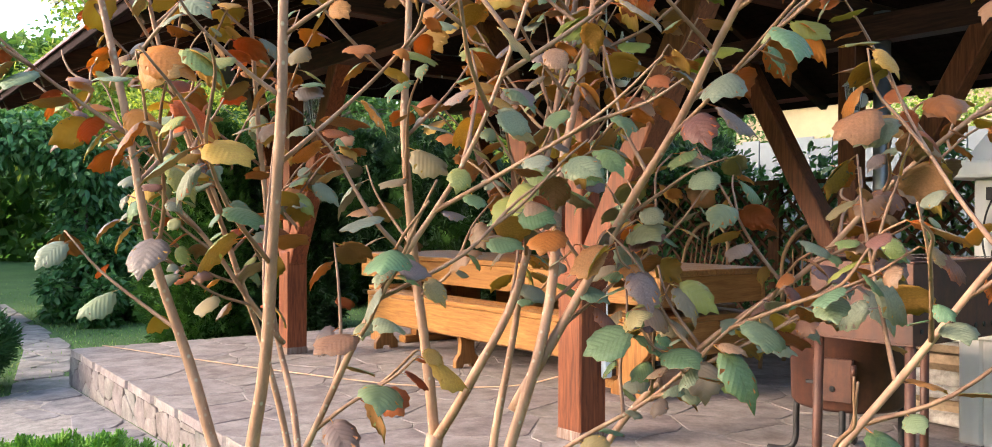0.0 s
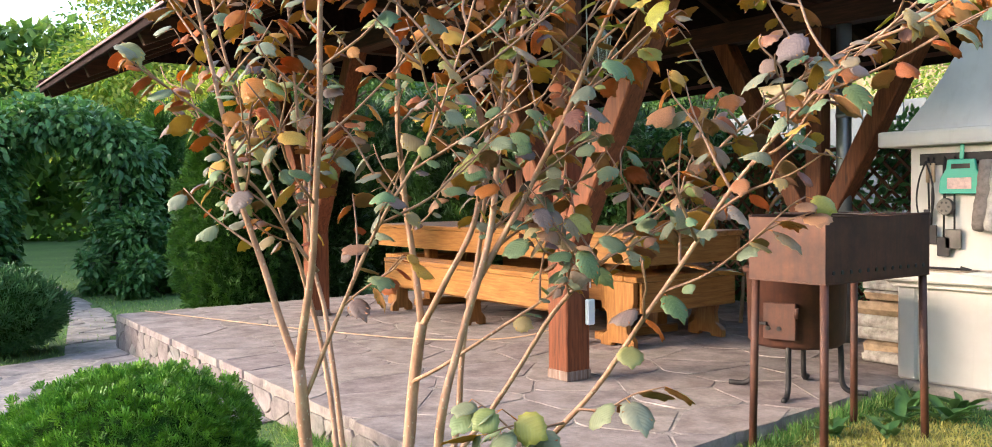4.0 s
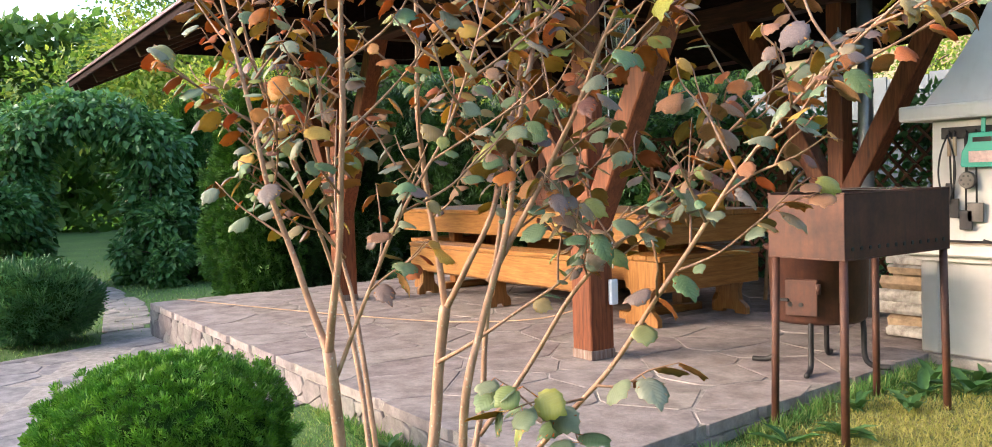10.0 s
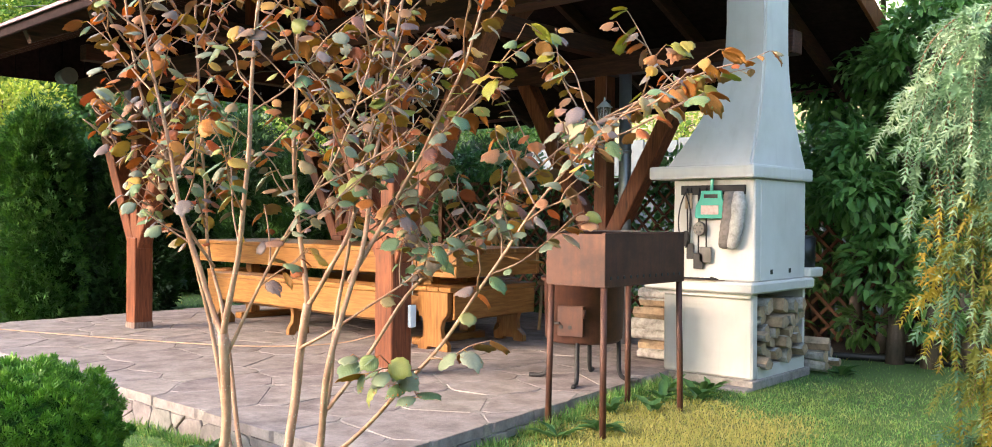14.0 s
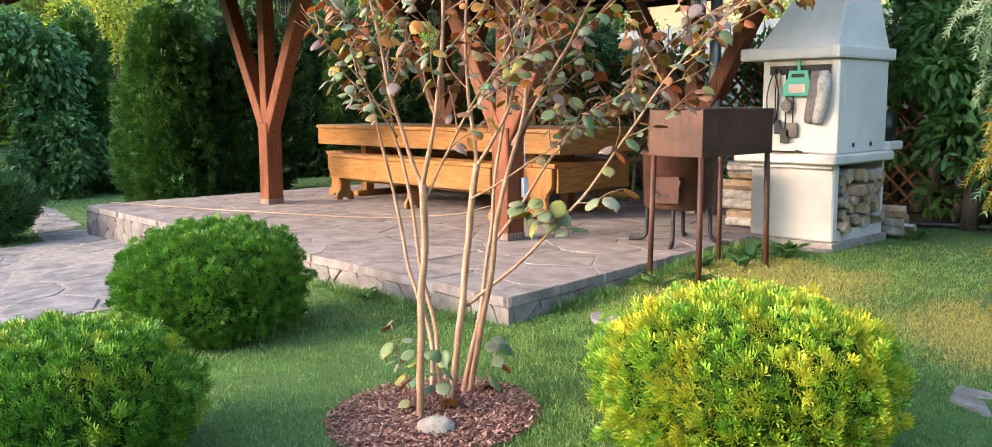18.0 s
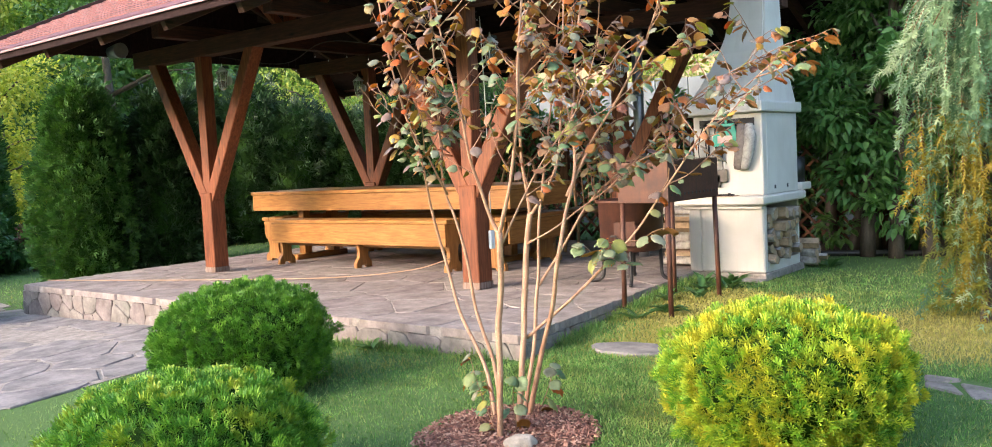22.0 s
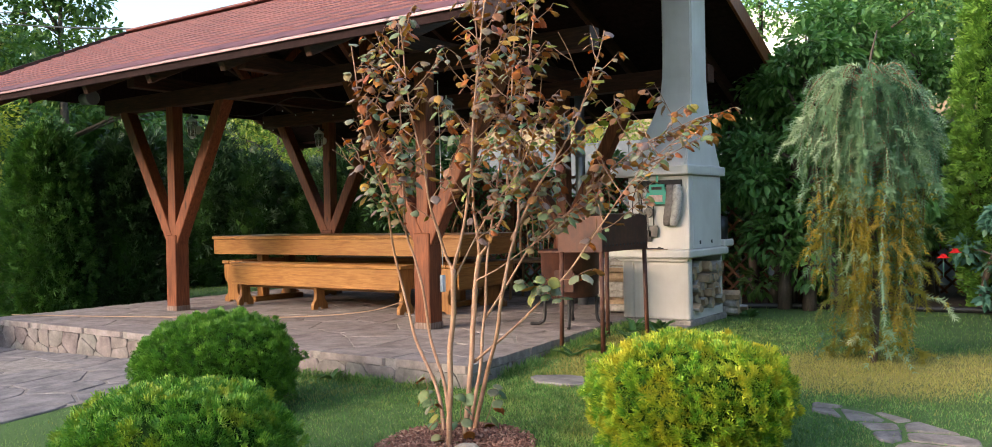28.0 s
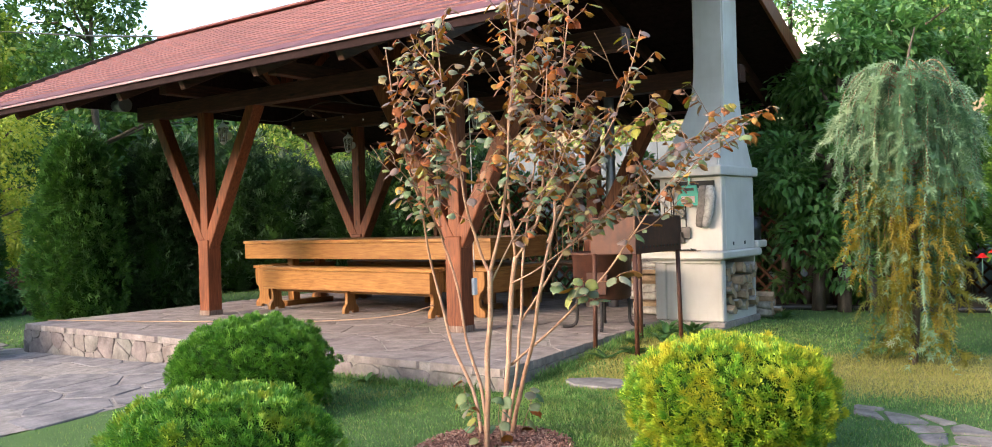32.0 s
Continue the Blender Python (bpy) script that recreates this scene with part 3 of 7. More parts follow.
M_ROOF = tilemat()
M_FASCIA = plain("pink red eave flashing", (0.30, 0.115, 0.13), 0.6, 0.0, 0.12)
M_DRIP = plain("pale painted drip edge", (0.27, 0.155, 0.17), 0.4, 0.2, 0.12)
M_GREEN = plain("turquoise plastic", (0.03, 0.38, 0.27), 0.35, 0, 0.08, 6, 0.0)
M_REDP = plain("red plastic", (0.62, 0.012, 0.010), 0.3, 0, 0.08, 6, 0.0)
# Near black because the shade under the roof is put into this colour.
M_SOFFIT = plain("stained board in roof shade", (0.022, 0.012, 0.012), 0.85, 0, 0.4, 20, 0.2, 0.08)
M_BLACK = plain("black enamel", (0.012, 0.012, 0.013), 0.35, 0, 0.3)
M_SHEET = plain("weathered pale sheet", (0.135, 0.16, 0.175), 0.6, 0, 0.15, 3)
M_WHITE = plain("white painted steel", (0.72, 0.74, 0.76), 0.4, 0, 0.08)
M_CORD = plain("orange cord", (0.46, 0.29, 0.18), 0.7, 0, 0.2)
M_CABLE = plain("black cable", (0.015, 0.015, 0.015), 0.5, 0, 0.2)
M_PAPER = plain("printed card", (0.55, 0.40, 0.36), 0.6, 0, 0.3, 30)
M_GLOVE = plain("grey work glove", (0.20, 0.17, 0.155), 0.9, 0, 0.35, 25)
M_GLOVE2 = plain("pale rolled cloth", (0.38, 0.36, 0.34), 0.9, 0, 0.35, 40)
M_GLOBE = plain("pale blue glass", (0.16, 0.22, 0.27), 0.3, 0, 0.1, 6, 0)
M_CERAMIC = plain("white ceramic", (0.75, 0.75, 0.73), 0.25, 0, 0.05, 6, 0)
M_BLUEWALL = plain("pale far house wall", (0.62, 0.66, 0.70), 0.7, 0, 0.12, 3)
# The yellow sun on the far wall is part of this cream.
M_CREAM = plain("sunny cream render", (0.26, 0.21, 0.13), 0.8, 0, 0.12, 3)
M_WICKER = plain("pale wicker", (0.34, 0.20, 0.10), 0.7, 0, 0.3, 30)
M_BRICK = stone("old yellow brick", [(0.33, 0.22, 0.12), (0.40, 0.28, 0.16), (0.28, 0.18, 0.11)], 0.9, 12, 0.6)


def glassmat():
    m, nt, b = nodes_of("lantern glass")
    b.inputs["Base Color"].default_value = (0.9, 0.92, 0.9, 1)
    b.inputs["Roughness"].default_value = 0.25
    b.inputs["Transmission Weight"].default_value = 0.8
    return m


M_GLASS = glassmat()

# ---------------- ground ----------------
def build_ground():
    xs = [-400, -150, -60, -30, -18] + [-12 + 0.5 * i for i in range(45)] + [14, 25, 60, 150, 400]
    ys = [-400, -150, -60, -25, -12] + [-9 + 0.5 * i for i in range(40)] + [14, 25, 60, 150, 400]
    vs = [(x, y, ground_z(x, y) + (0.012 * noise.noise((x * 0.7, y * 0.7, 0)) if -12 < x < 10 and -9 < y < 11 else 0)) for y in ys for x in xs]
    n = len(xs)
    fs = [(j * n + i, j * n + i + 1, (j + 1) * n + i + 1, (j + 1) * n + i) for j in range(len(ys) - 1) for i in range(n - 1)]
    me = bpy.data.meshes.new("ground")
    me.from_pydata(vs, [], fs)
    me.polygons.foreach_set("use_smooth", [True] * len(fs))
    ob = part("ground", me, M_GROUND, None)
    tagged(ob, "mown green garden lawn with yellow patches, drier and painted as sunlit", "lawn", kind="structure")


build_ground()


def clip_poly(poly, nx, ny, d):
    """The part of a polygon where nx*x + ny*y <= d."""
    out = []
    for i, a in enumerate(poly):
        b = poly[(i + 1) % len(poly)]
        da, db = nx * a[0] + ny * a[1] - d, nx * b[0] + ny * b[1] - d
        if da <= 0:
            out.append(a)
        if (da < 0 < db) or (db < 0 < da):
            t = da / (da - db)
            out.append((a[0] + (b[0] - a[0]) * t, a[1] + (b[1] - a[1]) * t))
    return out


def crazy(outline, size, gap, rng, stretch=1.0, jitter=0.42):
    """Irregular stones that fill an outline: a list of polygons, with a joint between them."""
    x0, x1 = min(p[0] for p in outline), max(p[0] for p in outline)
    y0, y1 = min(p[1] for p in outline), max(p[1] for p in outline)
    seeds = []
    sx, sy = size * stretch, size
    for j in range(int((y1 - y0) / sy) + 2):
        for i in range(int((x1 - x0) / sx) + 2):
            seeds.append((x0 + (i + 0.5 * (j % 2) + rng.uniform(-jitter, jitter)) * sx, y0 + (j + 0.5 + rng.uniform(-jitter, jitter)) * sy))
    out = []
    for k, s in enumerate(seeds):
        poly = list(outline)
        for m, q in enumerate(seeds):
            if m == k or abs(q[0] - s[0]) > 3 * sx or abs(q[1] - s[1]) > 3 * sy:
                continue
            dx, dy = q[0] - s[0], q[1] - s[1]
            L = math.hypot(dx, dy)
            if L < 1e-6:
                continue
            nx, ny = dx / L, dy / L
            poly = clip_poly(poly, nx, ny, nx * (s[0] + q[0]) / 2 + ny * (s[1] + q[1]) / 2 - gap / 2)
            if len(poly) < 3:
                break
        if len(poly) >= 3:
            area = abs(sum(poly[i][0] * poly[(i + 1) % len(poly)][1] - poly[(i + 1) % len(poly)][0] * poly[i][1] for i in range(len(poly)))) / 2
            if area > 0.12 * sx * sy:
                out.append(poly)
    return out


def stone_mesh(name, poly, thick, bevel, rng, cut=0.0):
    """A slab with a chamfered rim; corners knocked off a little."""
    pts = []
    n = len(poly)
    for i in range(n):
        a, b, c = poly[i - 1], poly[i], poly[(i + 1) % n]
        la, lc = math.dist(a, b), math.dist(b, c)
        k = 0.16 * min(la, lc)
        if min(la, lc) < 0.03:
            pts.append(b)
            continue
        k = min(k, 0.05)
        pts.append((b[0] + (a[0] - b[0]) * k / la, b[1] + (a[1] - b[1]) * k / la))
        pts.append((b[0] + (c[0] - b[0]) * k / lc, b[1] + (c[1] - b[1]) * k / lc))
    pts = [(x + rng.uniform(-0.006, 0.006), y + rng.uniform(-0.006, 0.006)) for x, y in pts]
    cx, cy = sum(p[0] for p in pts) / len(pts), sum(p[1] for p in pts) / len(pts)
    vs, fs = [], []
    n = len(pts)
    for x, y in pts:
        vs.append((x - cx, y - cy, -thick))
    for x, y in pts:
        vs.append((x - cx, y - cy, -bevel))
    for x, y in pts:
        d = math.hypot(x - cx, y - cy)
        k = max(0.3, 1 - bevel * 1.3 / max(d, 0.01))
        vs.append(((x - cx) * k, (y - cy) * k, rng.uniform(-0.0015, 0.0015)))
    for i in range(n):
        j = (i + 1) % n
        fs.append((i, j, n + j, n + i))
        fs.append((n + i, n + j, 2 * n + j, 2 * n + i))
    fs.append(tuple(range(2 * n, 3 * n)))
    me = bpy.data.meshes.new(name)
    me.from_pydata(vs, [], fs)
    return me, cx, cy


TX0, TX1, TY0, TY1 = -4.50, 1.53, -1.29, 3.6


def terrace_right(y):
    return 1.53 - 0.115 * (y - TY0) if y < 1.4 else 1.22


# ---------------- terrace ----------------
def build_terrace():
    t = thing("terrace", "raised stone terrace paved with pink crazy paving", "terrace", kind="structure")
    outline = [(TX0, TY0), (1.53, TY0), (1.22, 1.4), (1.22, TY1), (TX0, TY1)]
    bm = bmesh.new()
    lo = [bm.verts.new((x * 0.999, y * 0.999 + (0.012 if y < 0 else 0), -0.45)) for x, y in outline]
    hi = [bm.verts.new((v.co.x - (0.014 if v.co.x > 0 else -0.014), v.co.y, -0.003)) for v in lo]
    for v in lo:
        v.co.x -= 0.014 if v.co.x > 0 else -0.014
    bm.faces.new(hi)
    for i in range(5):
        bm.faces.new((lo[i], lo[(i + 1) % 5], hi[(i + 1) % 5], hi[i]))
    bmesh.ops.recalc_face_normals(bm, faces=bm.faces)
    part("mortar_bed", bm, M_MORTAR, t, "pale sandy mortar between the stones")
    rng = random.Random(5)
    polys = crazy(outline, 0.40, 0.011, rng, 1.25)
    polys.sort(key=lambda p: sum(q[1] for q in p) / len(p) + 0.25 * abs(sum(q[0] for q in p) / len(p)))
    for p in polys:
        me, cx, cy = stone_mesh("flagstone", p, 0.05, 0.003, rng)
        ob = part("flagstone", me, M_FLAG, t)
        ob.location = (cx, cy, rng.uniform(0.0, 0.0015))
    # the low walls at the front and the right
    for (ax, ay), (bx, by), zlo in (((TX0, TY0), (1.53, TY0), -0.30), ((1.53, TY0), (1.22, 1.4), -0.22), ((TX0, 2.0), (TX0, TY0), -0.34)):
        L = math.dist((ax, ay), (bx, by))
        dx, dy = (bx - ax) / L, (by - ay) / L
        m = Matrix(((dx, 0, dy, ax), (dy, 0, -dx, ay), (0, 1, 0, 0), (0, 0, 0, 1)))
        for p in crazy([(0.0, zlo - 0.06), (L, zlo - 0.06), (L, -0.055), (0.0, -0.055)], 0.17, 0.006, rng, 1.45):
            me, cx, cy = stone_mesh("edging_stone", p, 0.05, 0.004, rng)
            ob = part("edging_stone", me, M_EDGE, t)
            ob.matrix_basis = m @ Matrix.Translation((cx, cy, rng.uniform(0.0, 0.004)))


build_terrace()


# ---------------- gazebo ----------------
PX, PY, PS = (-3.30, 0.08), (0.08, 2.30), 0.165
RIDGE_Y, RIDGE_Z, EAVE_Y, RX0, RX1 = 1.19, 3.38, -1.66, -5.65, 1.89
SLOPE = (RIDGE_Z - 2.10) / (RIDGE_Y - EAVE_Y)


def roof_z(y, lift=0.0):
    return RIDGE_Z - SLOPE * abs(y - RIDGE_Y) + lift


def build_gazebo():
    g = thing("gazebo", "open garden gazebo of brown timber with red gable roof", "gazebo")
    for x in PX:
        for y in PY:
            foot = box(x - PS / 2, y - PS / 2, 0.0, x + PS / 2, y + PS / 2, 0.79, 0.008)
            p = part("post", foot, M_BEAM, g, "square stained post with worn pale foot")
            part("worn_foot", box(x - PS / 2 - 0.003, y - PS / 2 - 0.003, 0.001, x + PS / 2 + 0.003, y + PS / 2 + 0.003, 0.055, 0.004), M_BARE, p, "bleached bare wood at the post foot")
            part("upper_post", box(x - 0.06, y - 0.06, 0.79, x + 0.06, y + 0.06, 2.16, 0.006), M_BEAM, g)
            for s in (-1, 1):
                part("brace", bar((x + s * 0.03, y, 0.72), (x + s * 0.86, y, 2.20), 0.125, 0.13, 0.008, up=(0, 1, 0)), M_BEAM, g)
    for y in PY:
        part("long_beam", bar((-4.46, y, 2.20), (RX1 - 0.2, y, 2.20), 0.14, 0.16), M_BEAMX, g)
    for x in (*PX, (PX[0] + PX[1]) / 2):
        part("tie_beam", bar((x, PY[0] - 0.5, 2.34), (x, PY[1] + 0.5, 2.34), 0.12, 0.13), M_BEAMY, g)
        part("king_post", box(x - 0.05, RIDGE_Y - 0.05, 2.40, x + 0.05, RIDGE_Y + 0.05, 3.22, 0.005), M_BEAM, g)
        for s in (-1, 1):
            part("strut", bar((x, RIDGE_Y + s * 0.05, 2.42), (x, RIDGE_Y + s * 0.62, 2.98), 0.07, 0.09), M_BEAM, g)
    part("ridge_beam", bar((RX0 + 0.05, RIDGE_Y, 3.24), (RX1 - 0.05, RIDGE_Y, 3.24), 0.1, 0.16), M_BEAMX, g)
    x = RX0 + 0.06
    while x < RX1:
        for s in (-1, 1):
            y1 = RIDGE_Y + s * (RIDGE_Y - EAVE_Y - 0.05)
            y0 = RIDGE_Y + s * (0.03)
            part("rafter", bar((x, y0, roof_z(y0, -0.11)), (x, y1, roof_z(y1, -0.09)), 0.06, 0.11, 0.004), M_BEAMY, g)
        x += 0.87
    depth = RIDGE_Y - EAVE_Y

    def right_end(d):
        """The right end of a course that lies d below the ridge, in plan."""
        return RX1

    def sheet(name, lines, material, label):
        vs, fs, idx = [], [], []
        for line in lines:
            idx.append(range(len(vs), len(vs) + len(line)))
            vs.extend(line)
        for A, B in zip(idx, idx[1:]):
            for i in range(len(A) - 1):
                fs.append((A[i], A[i + 1], B[i + 1], B[i]))
        me = bpy.data.meshes.new(name)
        me.from_pydata(vs, [], fs)
        return part(name, me, material, g, label)

    course, cols = 0.16, 160
    rows = int(depth / course)
    for s in (-1, 1):
        ye = RIDGE_Y + s * depth
        lines, under, top = [], [], []
        for j in range(rows + 1):
            for lip in (0, 1):
                if (j == 0 and lip == 0) or (j == rows and lip == 1):
                    continue
                d = j * course if j < rows else depth + 0.03
                xe = right_end(d)
                line = []
                for i in range(cols + 1):
                    xx = RX0 - 0.03 + (xe + 0.03 - RX0) * i / cols
                    wave = 0.0025 * math.cos(2 * math.pi * (xx - RX0) / 0.30)
                    line.append((xx, RIDGE_Y + s * d, RIDGE_Z - SLOPE * d + 0.012 + wave + (0.011 if lip == 0 else 0.0)))
                lines.append(line)
        sheet("roof_sheet", lines, M_ROOF, "red ribbed metal tile roofing")
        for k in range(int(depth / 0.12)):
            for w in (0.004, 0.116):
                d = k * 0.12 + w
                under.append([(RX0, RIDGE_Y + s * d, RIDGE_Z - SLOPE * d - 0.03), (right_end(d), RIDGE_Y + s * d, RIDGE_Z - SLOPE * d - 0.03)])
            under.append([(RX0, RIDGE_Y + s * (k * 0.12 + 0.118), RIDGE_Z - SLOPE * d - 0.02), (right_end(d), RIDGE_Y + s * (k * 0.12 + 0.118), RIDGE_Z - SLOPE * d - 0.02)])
        sheet("roof_boarding", under, M_SOFFIT, "stained boarding under the roof, coloured near black for shade")
        ap = bmesh.new()
        q = [ap.verts.new((xx, ye + s * (0.035 - dd), 2.108 + SLOPE * (dd - 0.035) * 0.9 + 0.006)) for xx, dd in ((RX0 - 0.04, 0), (RX1 + 0.04, 0), (RX1 + 0.04, 0.16), (RX0 - 0.04, 0.16))]
        fa = ap.faces.new(q)
        ex = bmesh.ops.extrude_face_region(ap, geom=[fa])
        bmesh.ops.translate(ap, verts=[v for v in ex["geom"] if isinstance(v, bmesh.types.BMVert)], vec=(0, 0, -0.008))
        bmesh.ops.recalc_face_normals(ap, faces=ap.faces)
        part("eave_flashing", ap, M_FASCIA, g, "pinkish metal eave flashing")
        part("drip_edge", bar((RX0 - 0.04, ye + s * 0.040, 2.088), (RX1 + 0.04, ye + s * 0.040, 2.092), 0.008, 0.020, 0.002, up=(0, 0, 1)), M_DRIP, g, "pale metal drip edge")
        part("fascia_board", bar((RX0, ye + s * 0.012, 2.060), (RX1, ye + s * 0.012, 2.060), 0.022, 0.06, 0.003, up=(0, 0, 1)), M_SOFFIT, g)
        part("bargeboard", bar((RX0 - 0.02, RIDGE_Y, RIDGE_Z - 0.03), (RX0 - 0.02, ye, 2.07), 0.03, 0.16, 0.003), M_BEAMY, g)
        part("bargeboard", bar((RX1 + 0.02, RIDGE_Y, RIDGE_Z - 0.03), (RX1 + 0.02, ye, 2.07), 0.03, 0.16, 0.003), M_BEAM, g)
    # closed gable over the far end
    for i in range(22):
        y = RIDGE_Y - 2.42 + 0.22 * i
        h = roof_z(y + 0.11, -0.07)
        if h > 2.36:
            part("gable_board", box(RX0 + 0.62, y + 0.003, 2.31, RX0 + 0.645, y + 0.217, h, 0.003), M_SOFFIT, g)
    part("ridge_cap", bar((RX0 - 0.04, RIDGE_Y, RIDGE_Z + 0.02), (RX1 + 0.04, RIDGE_Y, RIDGE_Z + 0.02), 0.22, 0.03, 0.008), M_ROOF, g)
    cord = smooth_line([(-3.2, 0.2, 2.12), (-2.4, 0.35, 1.98), (-1.6, 0.2, 2.08), (-0.8, 0.4, 1.97), (0.1, 0.2, 2.10)], 8)
    lights = thing("string_lights", "unlit string of small fairy lights hung under the gazebo beams", "string lights")
    tube("cord", cord, [0.004] * len(cord), M_CABLE, lights, 5)
    rng = random.Random(8)
    for q in cord[::2]:
        drop = rng.uniform(0.05, 0.22)
        part("drop_wire", rod(q - Vector((0, 0, drop)), q, 0.0012, 0.0012, 4), M_CABLE, lights)
        part("bulb", rod(q - Vector((0, 0, drop + 0.014)), q - Vector((0, 0, drop)), 0.006, 0.003, 6), M_CERAMIC, lights)


build_gazebo()


# ---------------- table and benches ----------------
def leg_outline(w, h):
    """The curved side of a plank leg with a foot."""
    k = w / 2
    side = [(k, 0), (k, 0.05), (k * 0.86, 0.075), (k * 0.62, 0.10), (k * 0.55, 0.17), (k * 0.66, 0.23), (k * 0.92, 0.27), (k, 0.31), (k, h)]
    side = [(x, z * h / 0.44 if z < h else z) for x, z in side]
    foot = [(-0.38 * k, 0), (-0.30 * k, 0.025), (0.30 * k, 0.025), (0.38 * k, 0)]
    return [(-x, z) for x, z in reversed(side)] + foot + side


def bench(name, x0, y0, x1, y1, along, label, group):
    """A plank bench; along: the axis that it runs."""
    cx, cy = (x0 + x1) / 2, (y0 + y1) / 2
    t = thing(name, label, "bench", (cx, cy, 0), 0, group)
    hx, hy = (x1 - x0) / 2, (y1 - y0) / 2
    ML, MA = (M_PINE, M_PINEY) if along == "x" else (M_PINEY, M_PINE)
    n = 3
    for i in range(n):
        if along == "x":
            w = 2 * hy / n
            part("seat_plank", box(-hx, -hy + i * w + 0.002, 0.435, hx, -hy + (i + 1) * w - 0.002, 0.472, 0.006), ML, t)
        else:
            w = 2 * hx / n
            part("seat_plank", box(-hx + i * w + 0.002, -hy, 0.435, -hx + (i + 1) * w - 0.002, hy, 0.472, 0.006), ML, t)
    for s in (-1, 1):
        if along == "x":
            part("apron", box(-hx + 0.02, s * (hy - 0.012) - 0.014, 0.235, hx - 0.02, s * (hy - 0.012) + 0.010, 0.434, 0.004), ML, t)
        else:
            part("apron", box(s * (hx - 0.012) - 0.014, -hy + 0.045, 0.235, s * (hx - 0.012) + 0.010, hy - 0.02, 0.434, 0.004), ML, t)
    run = hx if along == "x" else hy
    wid = 2 * (hy if along == "x" else hx) - 0.07
    for p in ((-run + 0.07, 0, run - 0.07) if run > 0.7 else (-run + 0.025, run - 0.10)):
        own = prism(leg_outline(wid, 0.432), -0.022, 0.022, 0.004)
        if along == "x":
            own.transform(Matrix.Rotation(radians(90), 4, "Z"))
            own.transform(Matrix.Translation((p, 0, 0)))
        else:
            own.transform(Matrix.Translation((0, p, 0)))
        part("leg", own, M_PINEZ, t, "carved plank leg")
    if along == "x":
        part("stretcher", box(-run + 0.07, -0.02, 0.20, run - 0.07, 0.02, 0.26, 0.004), ML, t)
    else:
        part("stretcher", box(-0.02, -run + 0.05, 0.20, 0.02, run - 0.1, 0.26, 0.004), ML, t)
    return t


def build_table():
    x0, x1, y0, y1 = -3.88, -0.25, 0.955, 1.92
    t = thing("garden_table", "long varnished pine garden table under the gazebo", "table", ((x0 + x1) / 2, (y0 + y1) / 2, 0))
    hx, hy = (x1 - x0) / 2, (y1 - y0) / 2
    n = 6
    for i in range(n):
        w = 2 * hy / n
        part("top_plank", box(-hx, -hy + i * w + 0.0015, 0.715, hx, -hy + (i + 1) * w - 0.0015, 0.752, 0.005), M_PINE, t)
    for s in (-1, 1):
        part("apron", box(-hx + 0.012, s * (hy - 0.03) - 0.014, 0.545, hx - 0.012, s * (hy - 0.03) + 0.018, 0.714, 0.004), M_PINE, t)
        part("end_apron", box(s * (hx - 0.03) - 0.014, -hy + 0.045, 0.545, s * (hx - 0.03) + 0.014, hy - 0.045, 0.714, 0.004), M_PINEY, t)
        for k in (-0.42, 0.42):
            part("trestle_leg", box(s * (hx - 0.55) - 0.05, k * hy - 0.05 + 0.0, 0.06, s * (hx - 0.55) + 0.05, k * hy + 0.05, 0.714, 0.006), M_PINEZ, t)
        part("trestle_foot", box(s * (hx - 0.55) - 0.055, -hy * 0.75, 0.0, s * (hx - 0.55) + 0.055, hy * 0.75, 0.06, 0.008), M_PINEY, t)
    part("stretcher", box(-hx + 0.6, -0.05, 0.22, hx - 0.6, 0.05, 0.34, 0.005), M_PINE, t)


build_table()
bench("garden_bench", -3.20, 0.672, -0.74, 0.945, "x", "long varnished pine bench with carved plank legs at the table's front", "benches round the table")
bench("garden_bench", -3.20, 1.95, -0.74, 2.22, "x", "long varnished pine bench behind the table", "benches round the table")
bench("garden_bench", -0.70, 0.965, -0.31, 1.93, "y", "short pine bench tucked under the table's end", "benches round the table")
bench("garden_bench", -3.72, 0.965, -3.36, 1.93, "y", "short pine bench tucked under the table's far end", "benches round the table")


